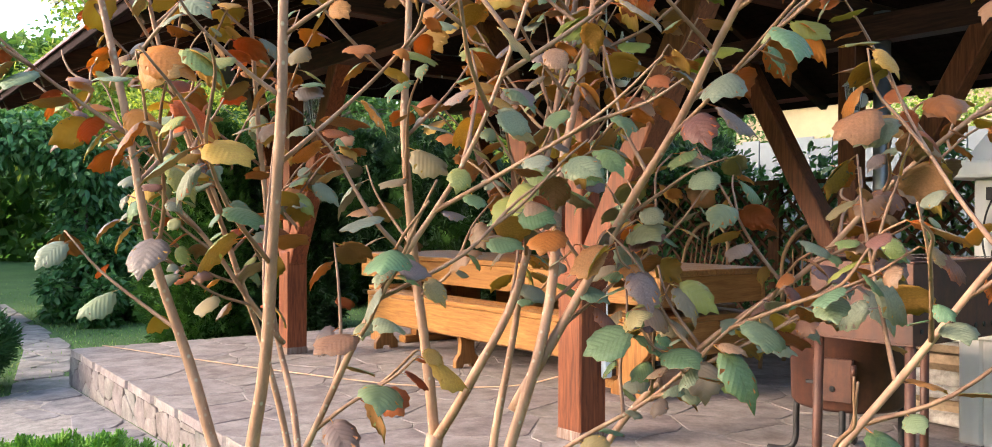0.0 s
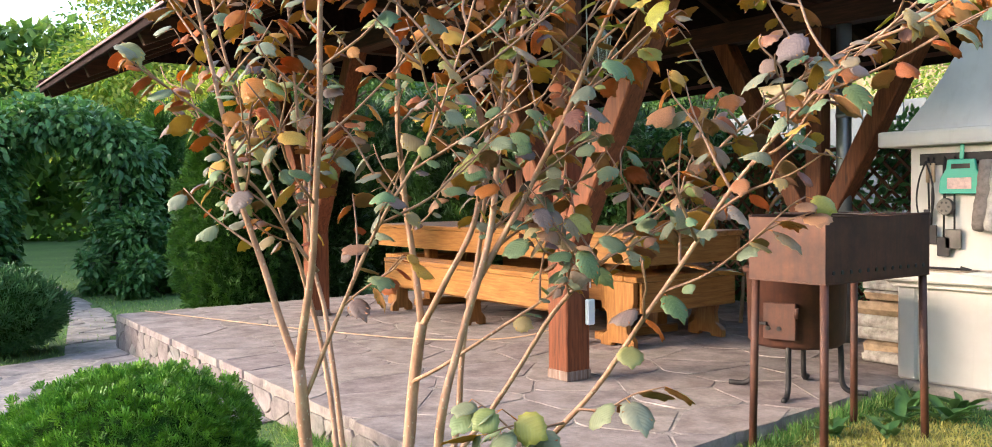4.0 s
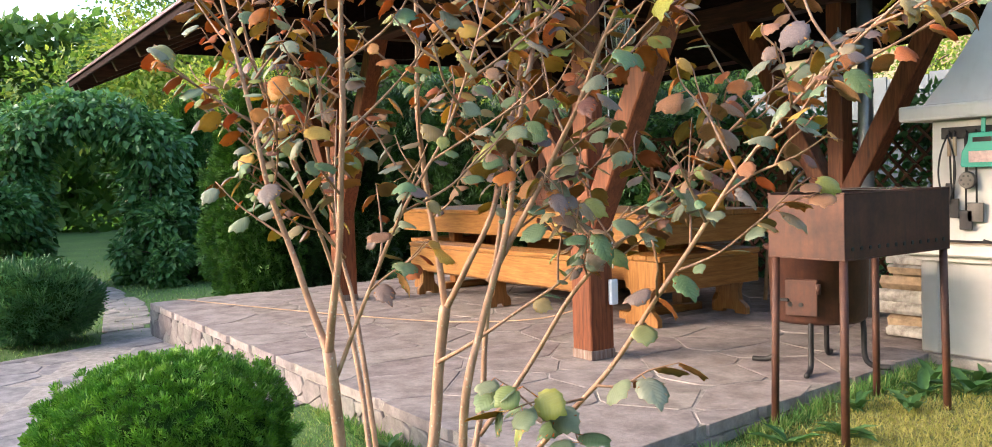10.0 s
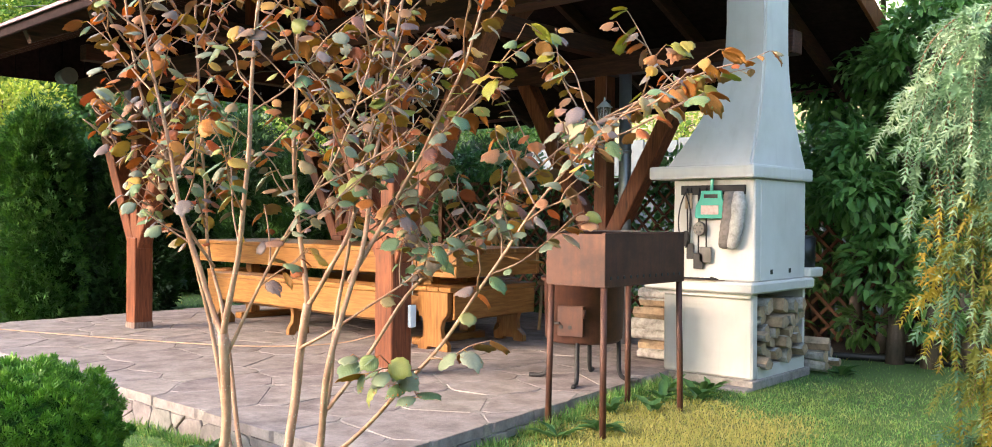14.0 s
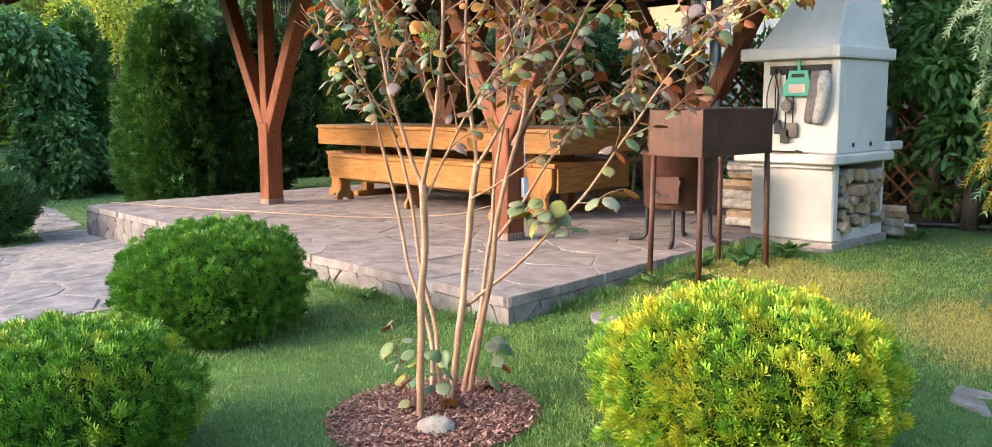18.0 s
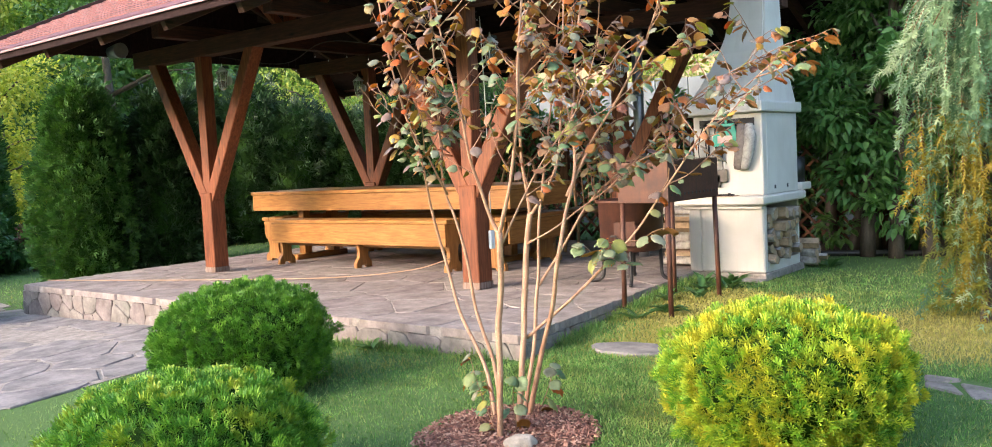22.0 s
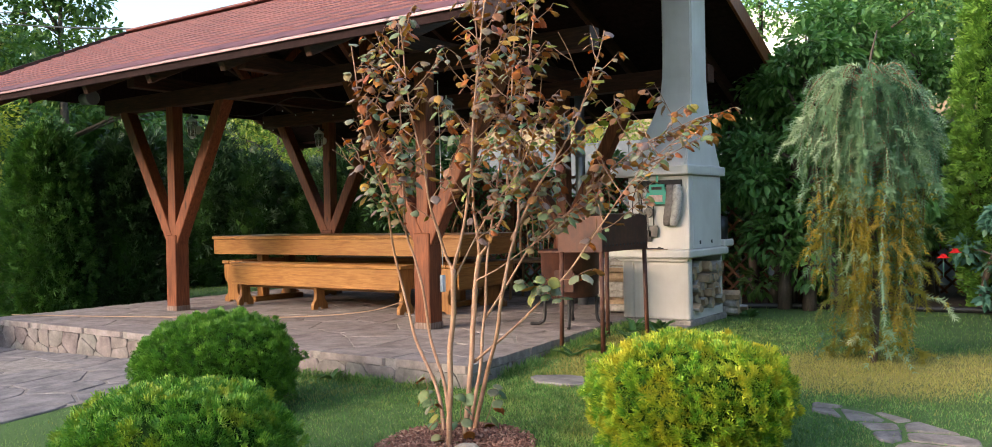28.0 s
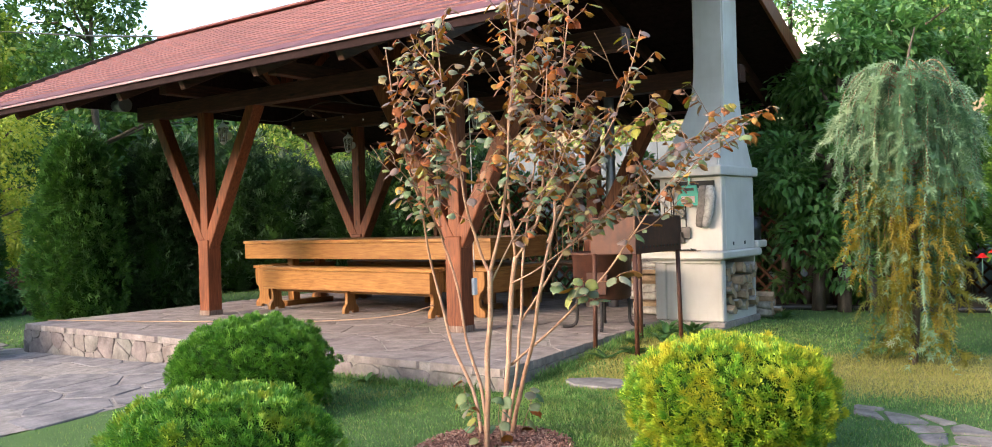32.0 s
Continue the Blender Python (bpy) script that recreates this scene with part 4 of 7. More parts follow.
# ---------------- brazier ----------------
def build_brazier():
    x0, x1, y0, y1, zb, zt, th = 1.436, 1.802, -0.072, 0.656, 0.648, 0.908, 0.006
    t = thing("charcoal_brazier", "rusty sheet steel charcoal grill on four pipe legs beside the terrace", "grill", ((x0 + x1) / 2, (y0 + y1) / 2, 0))
    hx, hy = (x1 - x0) / 2, (y1 - y0) / 2
    part("floor_plate", box(-hx, -hy, zb, hx, hy, zb + th), M_RUST, t)
    for s in (-1, 1):
        b = box(-hx, s * (hy - th / 2) - th / 2, zb + th, hx, s * (hy - th / 2) + th / 2, zt, 0.0015)
        part("end_plate", b, M_RUST, t)
        part("side_plate", box(s * (hx - th / 2) - th / 2, -hy + th, zb + th, s * (hx - th / 2) + th / 2, hy - th, zt, 0.0015), M_RUST, t)
        part("rim", bar((s * (hx - 0.008), -hy, zt + 0.004), (s * (hx - 0.008), hy, zt + 0.004), 0.022, 0.006, 0.001), M_RUST, t)
    # solid black discs paint the dark inside of the air holes
    for i in range(12):
        y = -hy + 0.05 + i * (2 * hy - 0.1) / 11
        part("air_hole", rod((hx - 0.001, y, zb + 0.045), (hx + 0.0025, y, zb + 0.045), 0.009, n=10), M_BLACK, t)
    for i in range(6):
        y = -hy + 0.03 + i * 0.045
        part("notch", box(-hx - 0.003, y * 0.5, zt - 0.012, -hx + 0.004, y * 0.5 + 0.006, zt + 0.001), M_IRON, t)
    for y, h in ((0.10, 0.0), (-0.16, 0.012)):
        part("skewer", bar((-hx - 0.03, y, zt + 0.012), (hx + 0.05, y + 0.03, zt + 0.012), 0.006, 0.003, 0), M_IRON, t)
    for sx in (-1, 1):
        for sy in (-1, 1):
            a = (sx * (hx - 0.02), sy * (hy - 0.02), zb)
            wx, wy = sx * (hx - 0.012), sy * (hy - 0.008)
            gz = ground_z((x0 + x1) / 2 + wx, (y0 + y1) / 2 + wy) - 0.03
            if sx < 0 and sy > 0:
                gz = -0.12
            part("leg", rod(a, (wx, wy, gz), 0.0165, n=12), M_RUST, t)


build_brazier()


def build_stove():
    t = thing("cauldron_stove", "rusty round cauldron stove with bent strap legs on the terrace", "stove", (1.02, 0.80, 0))
    prof = [(0.215, 0.24), (0.235, 0.26), (0.245, 0.60), (0.262, 0.605), (0.265, 0.625), (0.235, 0.63), (0.22, 0.60)]
    vs, fs, n = [], [], 28
    for r, z in prof:
        for k in range(n):
            a = 2 * math.pi * k / n
            vs.append((r * math.cos(a), r * math.sin(a), z))
    for i in range(len(prof) - 1):
        for k in range(n):
            fs.append((i * n + k, i * n + (k + 1) % n, (i + 1) * n + (k + 1) % n, (i + 1) * n + k))
    fs.append(tuple(range(n))[::-1])
    me = bpy.data.meshes.new("body")
    me.from_pydata(vs, [], fs)
    me.polygons.foreach_set("use_smooth", [True] * (len(fs) - 1) + [False])
    part("body", me, M_RUST, t)
    door = part("fire_door", box(-0.075, -0.262, 0.29, 0.085, -0.232, 0.47, 0.003), M_RUST, t)
    door.rotation_euler = (0, 0, radians(18))
    part("hinge", rod((0.09, -0.262, 0.40), (0.09, -0.262, 0.45), 0.012), M_RUST, door)
    part("latch", box(-0.10, -0.275, 0.36, -0.055, -0.262, 0.375, 0.002), M_IRON, door)
    # two raised black discs, coloured as the dark inside the door's holes
    for k in range(2):
        part("air_hole", rod((-0.05 + 0.055 * k, -0.266, 0.345), (-0.05 + 0.055 * k, -0.2615, 0.345), 0.012), M_BLACK, door)
    for k in range(4):
        a = radians(45 + 90 * k - 18)
        c, s = math.cos(a), math.sin(a)
        pts = smooth_line([(0.20 * c, 0.20 * s, 0.40), (0.215 * c, 0.215 * s, 0.20), (0.22 * c, 0.22 * s, 0.06), (0.26 * c, 0.26 * s, 0.016), (0.34 * c, 0.34 * s, 0.012)], 5)
        tube("leg", pts, [0.014] * len(pts), M_IRON, t, 8)


build_stove()


# ---------------- outdoor oven ----------------
def build_oven():
    t = thing("outdoor_oven", "cream plastered outdoor barbecue oven with tapering hood and chimney", "oven")
    X0, X1, Y0, Y1 = 1.16, 1.79, 1.475, 2.22
    part("plinth", box(X0 - 0.06, Y0 - 0.03, -0.30, X1 + 0.02, Y1 + 0.05, 0.0, 0.006), M_MORTAR, t, "grey concrete plinth")
    part("plinth_step", box(X1 - 0.16, Y0 - 0.14, -0.30, X1 + 0.03, Y0 - 0.031, -0.035, 0.008), M_MORTAR, t)
    base = box(X0, Y0, 0.001, X1 - 0.52, Y1, 0.53, 0.012)
    box(X1 - 0.52, Y0, 0.001, X1, Y0 + 0.075, 0.53, 0.012, base)
    box(X1 - 0.52, Y0 + 0.075, 0.001, X1, Y1, 0.075, 0.0, base)
    box(X1 - 0.52, Y1 - 0.03, 0.075, X1, Y1, 0.53, 0.0, base)
    part("base", base, M_PLASTER, t)
    part("cornice", prism([(X0 - 0.06, 0.531), (X0, 0.50), (X1, 0.50), (X1 + 0.012, 0.531)], Y0 - 0.035, Y0 - 0.001, 0.004), M_PLASTER, t)
    part("counter", box(X0 - 0.10, Y0 - 0.085, 0.532, X1 + 0.045, Y1 + 0.06, 0.60, 0.012), M_PLASTER, t, "thick plastered counter slab with worn edge")
    part("counter_tiles", box(X0 - 0.05, Y0 - 0.09, 0.601, X1 - 0.20, Y0 + 0.12, 0.606, 0.001), M_BRICK, t)
    part("front_wall", box(X0 + 0.06, Y0 + 0.02, 0.601, X1, Y0 + 0.10, 1.24, 0.008), M_PLASTER, t)
    part("side_wall", box(X1 - 0.10, Y0 + 0.101, 0.601, X1, Y1, 1.24, 0.008), M_PLASTER, t)
    part("back_wall", box(X0 + 0.06, Y1 - 0.08, 0.601, X1 - 0.101, Y1, 1.24, 0.008), M_PLASTER, t)
    part("fire_chamber", box(X0 + 0.40, Y0 + 0.101, 0.607, X0 + 0.44, Y1 - 0.081, 1.239), M_SOOT, t)
    part("hood_shelf", box(X0 - 0.085, Y0 - 0.055, 1.241, X1 + 0.03, Y1 + 0.05, 1.325, 0.016, seg=2), M_PLASTER, t, "rounded plaster band round the hood")
    # hood: a four sided taper with a slight inward curve
    rings = []
    prof = [(0.0, 1.326), (0.27, 1.46), (0.50, 1.59), (0.70, 1.72), (0.84, 1.84), (0.93, 1.96), (0.985, 2.10), (1.0, 2.25)]
    a = (X0 + 0.03, X1 - 0.005, Y0 - 0.02, Y1 + 0.02)
    b = (1.475, 1.755, 1.69, 2.02)
    vs, fs = [], []
    for k, z in prof + [(1.0, 3.95)]:
        q = [a[i] + (b[i] - a[i]) * k for i in range(4)]
        vs += [(q[0], q[2], z), (q[1], q[2], z), (q[1], q[3], z), (q[0], q[3], z)]
    for j in range(len(prof)):
        for i in range(4):
            fs.append((4 * j + i, 4 * j + (i + 1) % 4, 4 * j + 4 + (i + 1) % 4, 4 * j + 4 + i))
    fs.append(tuple(range(len(vs) - 4, len(vs))))
    me = bpy.data.meshes.new("hood")
    me.from_pydata(vs, [], fs)
    hood = bmesh.new()
    hood.from_mesh(me)
    bmesh.ops.bevel(hood, geom=[e for e in hood.edges if abs(e.verts[0].co.z - e.verts[1].co.z) > 0.05], offset=0.014, segments=2, affect="EDGES")
    part("hood_and_chimney", hood, M_PLASTER, t)
    # raised black squares paint the shade inside the vents
    for y in (1.725, 1.985):
        part("vent_hole", box(X1 - 0.002, y - 0.014, 0.642, X1 + 0.003, y + 0.014, 0.672), M_BLACK, t)
    part("side_shelf", box(X1 - 0.30, Y1 + 0.001, 0.60, X1 + 0.035, Y1 + 0.22, 0.665, 0.01), M_PLASTER, t)
    part("hook_rail", box(X0 + 0.12, Y0 + 0.008, 1.14, X1 - 0.06, Y0 + 0.02, 1.20, 0.002), M_IRON, t)


build_oven()

# ---------------- plants ----------------
def fan(fingers=9, spread=0.95, slim=0.032, bend=0.25):
    """A feathery arborvitae spray in the x, z plane, about 1 long: slim blunt fingers from one point, bowed over at the tips."""
    vs, fs = [(0, 0, 0)], []
    for k in range(fingers):
        u = 2 * k / (fingers - 1) - 1
        ang = spread * u * (0.85 + 0.15 * (-1) ** k)
        L = (1.0 - 0.38 * abs(u)) * (1.0 if k % 2 == 0 else 0.78)
        dx, dz = math.sin(ang), math.cos(ang)
        b = len(vs)
        for v, w in ((0.88, slim), (1.0, 0.0), (0.88, -slim)):
            lift = bend * (L * v) ** 2 * (1 if k % 3 else -0.4)
            vs.append((dx * L * v + dz * w, lift, dz * L * v - dx * w))
        fs.extend([(0, b, b + 2), (b, b + 1, b + 2)])
    return vs, fs


def leaf_blade(w=0.5, fold=0.12, droop=0.15):
    """A pointed oval leaf from the stalk at 0 to the tip at z 1, folded on the midrib: 8 triangles."""
    vs = [(0, 0, 0)]
    for z, k in ((0.30, 0.92), (0.66, 0.88)):
        d = -droop * z * z
        vs += [(-w * k / 2, fold * k + d, z), (0, d, z), (w * k / 2, fold * k + d, z)]
    vs.append((0, -droop, 1.0))
    fs = [(0, 2, 1), (0, 3, 2)]
    for a in (1,):
        fs += [(a, a + 1, a + 4), (a, a + 4, a + 3), (a + 1, a + 2, a + 5), (a + 1, a + 5, a + 4)]
    fs += [(4, 5, 7), (5, 6, 7)]
    return vs, fs


def lumpy(rng, n, seed, amount):
    """Directions all round and a radius for each, with swellings and hollows."""
    i = np.arange(n) + 0.5
    h, a = 1 - 2 * i / n, i * 2.399963
    q = np.sqrt(1 - h * h)
    d = np.stack([q * np.cos(a), q * np.sin(a), h], 1) + rng.normal(scale=0.7 / math.sqrt(n), size=(n, 3))
    d /= np.linalg.norm(d, axis=1)[:, None]
    off = np.array([noise.noise(Vector(v * 2.6) + Vector((seed, 0, 0))) + 0.5 * noise.noise(Vector(v * 7.0) + Vector((0, seed, 0))) for v in d])
    return d, 1 + amount * off


def ball_bush(name, label, at, rx, rz, material, seed, n=4200, size=0.060, square=2.3, slim=0.066):
    """A clipped conifer ball: fluffy tufts of flat sprays that stand out and curl upwards, with dark gaps between."""
    rng = np.random.default_rng(seed)
    t = thing(name, label, "shrub", at)
    per = 22
    m = max(60, n // per)
    d, r = lumpy(rng, m, seed * 1.7, 0.085)
    d[:, 2] = np.maximum(d[:, 2], -0.88)
    k = np.repeat(np.arange(m), per)
    side = rng.normal(scale=1.0, size=(len(k), 3))
    side -= d[k] * (side * d[k]).sum(1)[:, None]
    far = np.minimum(np.linalg.norm(side, axis=1), 2.2)
    tuft = 0.985 - 0.062 * far ** 2 * size / 0.06 + 0.042 * rng.normal(size=m)[k]
    full = ((d[:, 0] ** 2 + d[:, 1] ** 2) ** (square / 2) + np.abs(d[:, 2]) ** square) ** (-1 / square)
    p = d[k] * np.array([rx, rx, rz]) * ((r * full)[k] * tuft)[:, None] + side * size * 0.72
    p[:, 2] = np.maximum(p[:, 2] + rz, 0.02)
    out = d[k] * 0.60 + side * 0.34 + rng.normal(scale=0.16, size=p.shape) + np.array([0, 0, 0.42])
    # the flat of a spray mostly faces along the surface
    rot = frames_from(out, rng, spin=rng.normal(scale=0.7, size=len(k)) + np.repeat(rng.uniform(0, np.pi, m), per))
    tv, tf = fan(7, 1.05, slim, 0.30)
    p -= rot[:, :, 2] * size * 0.55
    scatter("foliage", tv, tf, p, rot, rng.uniform(0.7, 1.25, len(p)) * size, material, t)
    # solid dark core: the shade between the tufts is put into its colour
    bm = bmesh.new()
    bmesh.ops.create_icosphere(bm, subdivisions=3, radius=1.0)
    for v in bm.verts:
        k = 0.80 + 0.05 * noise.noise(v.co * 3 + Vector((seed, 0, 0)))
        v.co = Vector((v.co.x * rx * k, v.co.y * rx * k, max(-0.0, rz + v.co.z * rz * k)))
    part("twig_core", bm, M_INNER, t, "dark core coloured as the shaded inside")
    tube("stem", [(0, 0, -0.03), (0.01, 0, 0.12), (0, 0.01, 0.3)], [0.03, 0.025, 0.02], M_BARK, t, 7)
    return t


# Dark green of the cores, painted as the shade behind the sprays.
M_INNER = plain("shaded inner green", (0.024, 0.055, 0.012), 0.95, 0, 0.6, 30, 0.8, 0.0)


def column_tree(name, label, at, r, h, material, seed, n=6500, size=0.15, group="", lean=0.0, top=0.25):
    """A dense conifer column with upright fans."""
    rng = np.random.default_rng(seed)
    t = thing(name, label, "conifer", at, 0, group)
    m = max(40, n // 18)
    z = ((np.arange(m) + rng.uniform(0, 1, m)) / m) ** 0.9
    a = np.arange(m) * 2.399963 + rng.normal(scale=0.25, size=m)
    prof = np.minimum(1.0, (1 - z) ** 0.36 * 1.22) * np.minimum(1.0, 0.80 + z * 1.2)
    lump = np.array([noise.noise((math.cos(q) * 1.4 + seed, math.sin(q) * 1.4, zz * h * 1.1)) for q, zz in zip(a, z)])
    rr = r * prof * (1 + 0.20 * lump + rng.normal(scale=0.06, size=m))
    k = np.repeat(np.arange(m), 18)
    # plumes that rise and lean out, each a tuft of sprays
    side = rng.normal(scale=1.0, size=(len(k), 3)) * np.array([1, 1, 1.7])
    c, s_ = np.cos(a)[k], np.sin(a)[k]
    far = np.linalg.norm(side[:, :2], axis=1)
    q = rr[k] - 0.055 * r * far ** 2
    p = np.stack([q * c, q * s_, z[k] * h * 0.95], 1) + side * size * 0.50
    p[:, 2] = np.maximum(p[:, 2], 0.0)
    out = np.stack([c * 0.85, s_ * 0.85, np.full(len(k), 0.50)], 1) + side * 0.30 + rng.normal(scale=0.20, size=(len(k), 3))
    tv, tf = fan(7, 1.0, 0.085)
    scatter("foliage", tv, tf, p, frames_from(out, rng), rng.uniform(0.6, 1.2, len(p)) * size, material, t)
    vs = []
    # a dark tube added inside paints the shaded depth of the column
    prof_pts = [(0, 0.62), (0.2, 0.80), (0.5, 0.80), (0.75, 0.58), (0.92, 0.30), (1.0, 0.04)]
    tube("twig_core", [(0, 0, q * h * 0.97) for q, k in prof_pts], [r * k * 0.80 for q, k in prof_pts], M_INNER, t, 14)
    tube("trunk", [(0, 0, -0.05), (0, 0, h * 0.5)], [r * 0.12, r * 0.05], M_BARK, t, 7)
    return t


def leaf_crown(name, pts, radii, n, leaf, size, material, parent, rng, droop=0.2, outward=0.8, shell=0.55):
    """Leaves round a set of clump centres."""
    pts, radii = np.asarray(pts, float), np.asarray(radii, float)
    wts = radii ** 2 / (radii ** 2).sum()
    k = rng.choice(len(pts), n, p=wts)
    d = rng.normal(size=(n, 3))
    d /= np.linalg.norm(d, axis=1)[:, None]
    p = pts[k] + d * (radii[k] * rng.uniform(shell, 1.05, n) ** 0.7)[:, None] * np.array([1, 1, 0.8])
    out = d * outward + rng.normal(scale=0.45, size=(n, 3)) + np.array([0, 0, -droop])
    nor = rng.normal(scale=0.5, size=(n, 3)) + np.array([0, 0, 1.0])
    # z along the leaf, y its upper side
    z = out / np.linalg.norm(out, axis=1)[:, None]
    y = nor - z * (nor * z).sum(1)[:, None]
    y /= np.linalg.norm(y, axis=1)[:, None] + 1e-9
    x = np.cross(y, z)
    rot = np.stack([x, y, z], 2)
    tv, tf = leaf
    return scatter(name, tv, tf, p, rot, rng.uniform(0.65, 1.25, n) * size, material, parent)


LEAF = leaf_blade()
SMALL = ([(0, 0, 0), (-0.28, 0.05, 0.45), (0.28, 0.05, 0.45), (0, -0.05, 1.0)], [(0, 2, 1), (1, 2, 3)])
NARROW = leaf_blade(0.34, 0.08, 0.25)


def broad_tree(name, label, at, h, spread, material, seed, n=9000, size=0.12, leaf=SMALL, bark=None, clumps=26, low=0.3, category="tree", stems=1, flat=1.0):
    rng = np.random.default_rng(seed)
    rr = random.Random(seed)
    t = thing(name, label, category, at)
    bark = bark or M_BARK
    limbs = []
    for s in range(stems):
        base = Vector((rr.uniform(-0.1, 0.1) * stems, rr.uniform(-0.1, 0.1) * stems, -0.05))
        topv = Vector((rr.uniform(-0.15, 0.15) * spread, rr.uniform(-0.15, 0.15) * spread, h * 0.85))
        line = smooth_line([base, base.lerp(topv, 0.35) + Vector((rr.uniform(-.1, .1), rr.uniform(-.1, .1), 0)), base.lerp(topv, 0.7), topv], 4)
        r0 = 0.016 * h + 0.02
        tube("trunk", line, [r0 * (1 - 0.85 * i / (len(line) - 1)) for i in range(len(line))], bark, t, 8)
        limbs.append(line)
    cs, rs = [], []
    for k in range(clumps):
        line = rr.choice(limbs)
        f = rr.uniform(low, 1.0)
        p = line[min(len(line) - 1, int(f * (len(line) - 1)))]
        a = rr.uniform(0, 2 * math.pi)
        reach = spread * (1.05 - 0.75 * max(0, f - 0.45) / 0.55) * rr.uniform(0.35, 1.0)
        c = p + Vector((math.cos(a) * reach, math.sin(a) * reach * flat, rr.uniform(0.0, 0.14) * h))
        if k % 2 == 0:
            tube("limb", [p, p.lerp(c, 0.55) + Vector((0, 0, 0.05 * h * 0.5)), c], [r0 * 0.35, r0 * 0.22, 0.006], bark, t, 5)
        cs.append(tuple(c))
        rs.append(spread * rr.uniform(0.22, 0.40))
    leaf_crown("crown", cs, rs, n, leaf, size, material, t, rng)
    return t


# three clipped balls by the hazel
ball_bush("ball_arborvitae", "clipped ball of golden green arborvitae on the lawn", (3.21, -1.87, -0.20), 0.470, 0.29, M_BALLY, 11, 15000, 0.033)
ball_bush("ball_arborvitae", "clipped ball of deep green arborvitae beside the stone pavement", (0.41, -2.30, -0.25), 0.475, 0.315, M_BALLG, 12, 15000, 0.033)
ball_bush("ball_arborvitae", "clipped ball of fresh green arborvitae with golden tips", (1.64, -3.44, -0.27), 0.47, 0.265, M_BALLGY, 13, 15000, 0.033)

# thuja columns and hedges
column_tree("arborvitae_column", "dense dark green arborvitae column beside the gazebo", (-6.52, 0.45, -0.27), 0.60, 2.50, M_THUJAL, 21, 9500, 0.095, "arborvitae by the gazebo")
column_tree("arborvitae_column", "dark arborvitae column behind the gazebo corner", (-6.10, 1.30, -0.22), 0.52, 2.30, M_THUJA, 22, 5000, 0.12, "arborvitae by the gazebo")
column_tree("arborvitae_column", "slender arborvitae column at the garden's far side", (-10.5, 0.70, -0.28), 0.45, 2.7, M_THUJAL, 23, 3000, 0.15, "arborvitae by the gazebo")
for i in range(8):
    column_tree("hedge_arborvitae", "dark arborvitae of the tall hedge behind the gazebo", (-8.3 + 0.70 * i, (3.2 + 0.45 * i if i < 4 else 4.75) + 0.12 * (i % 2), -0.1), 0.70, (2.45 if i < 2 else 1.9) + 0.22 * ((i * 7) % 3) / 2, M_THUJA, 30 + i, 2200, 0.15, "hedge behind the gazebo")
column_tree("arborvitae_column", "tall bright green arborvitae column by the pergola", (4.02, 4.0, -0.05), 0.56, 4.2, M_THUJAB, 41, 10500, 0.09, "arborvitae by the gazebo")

# spreading juniper on the far lawn
ball_bush("juniper", "low spreading dark green juniper", (-4.78, -2.20, -0.30), 0.60, 0.38, M_JUNIPER, 44, 4000, 0.10, 2.0, 0.045)

# broad shrubs behind the oven
for k, (x, y, h, sp, n) in enumerate(((2.32, 3.22, 3.15, 0.62, 5600), (1.75, 3.65, 2.6, 0.70, 3800), (2.45, 3.95, 3.2, 0.85, 5200), (2.95, 4.9, 3.0, 0.60, 4400), (2.2, 3.65, 1.4, 0.55, 1800), (2.72, 3.95, 1.5, 0.50, 2200), (1.2, 4.2, 2.4, 0.7, 3000))):
    broad_tree("broadleaf_shrub", "tall leafy shrub with glossy green leaves over the lattice", (x, y, -0.05), h, sp, M_SHRUB, 50 + k, int(n * 1.15), 0.105, leaf_blade(0.40, 0.10, 0.3), M_BARK, 26, 0.42 if y < 3.4 else 0.15, "shrub", 3)

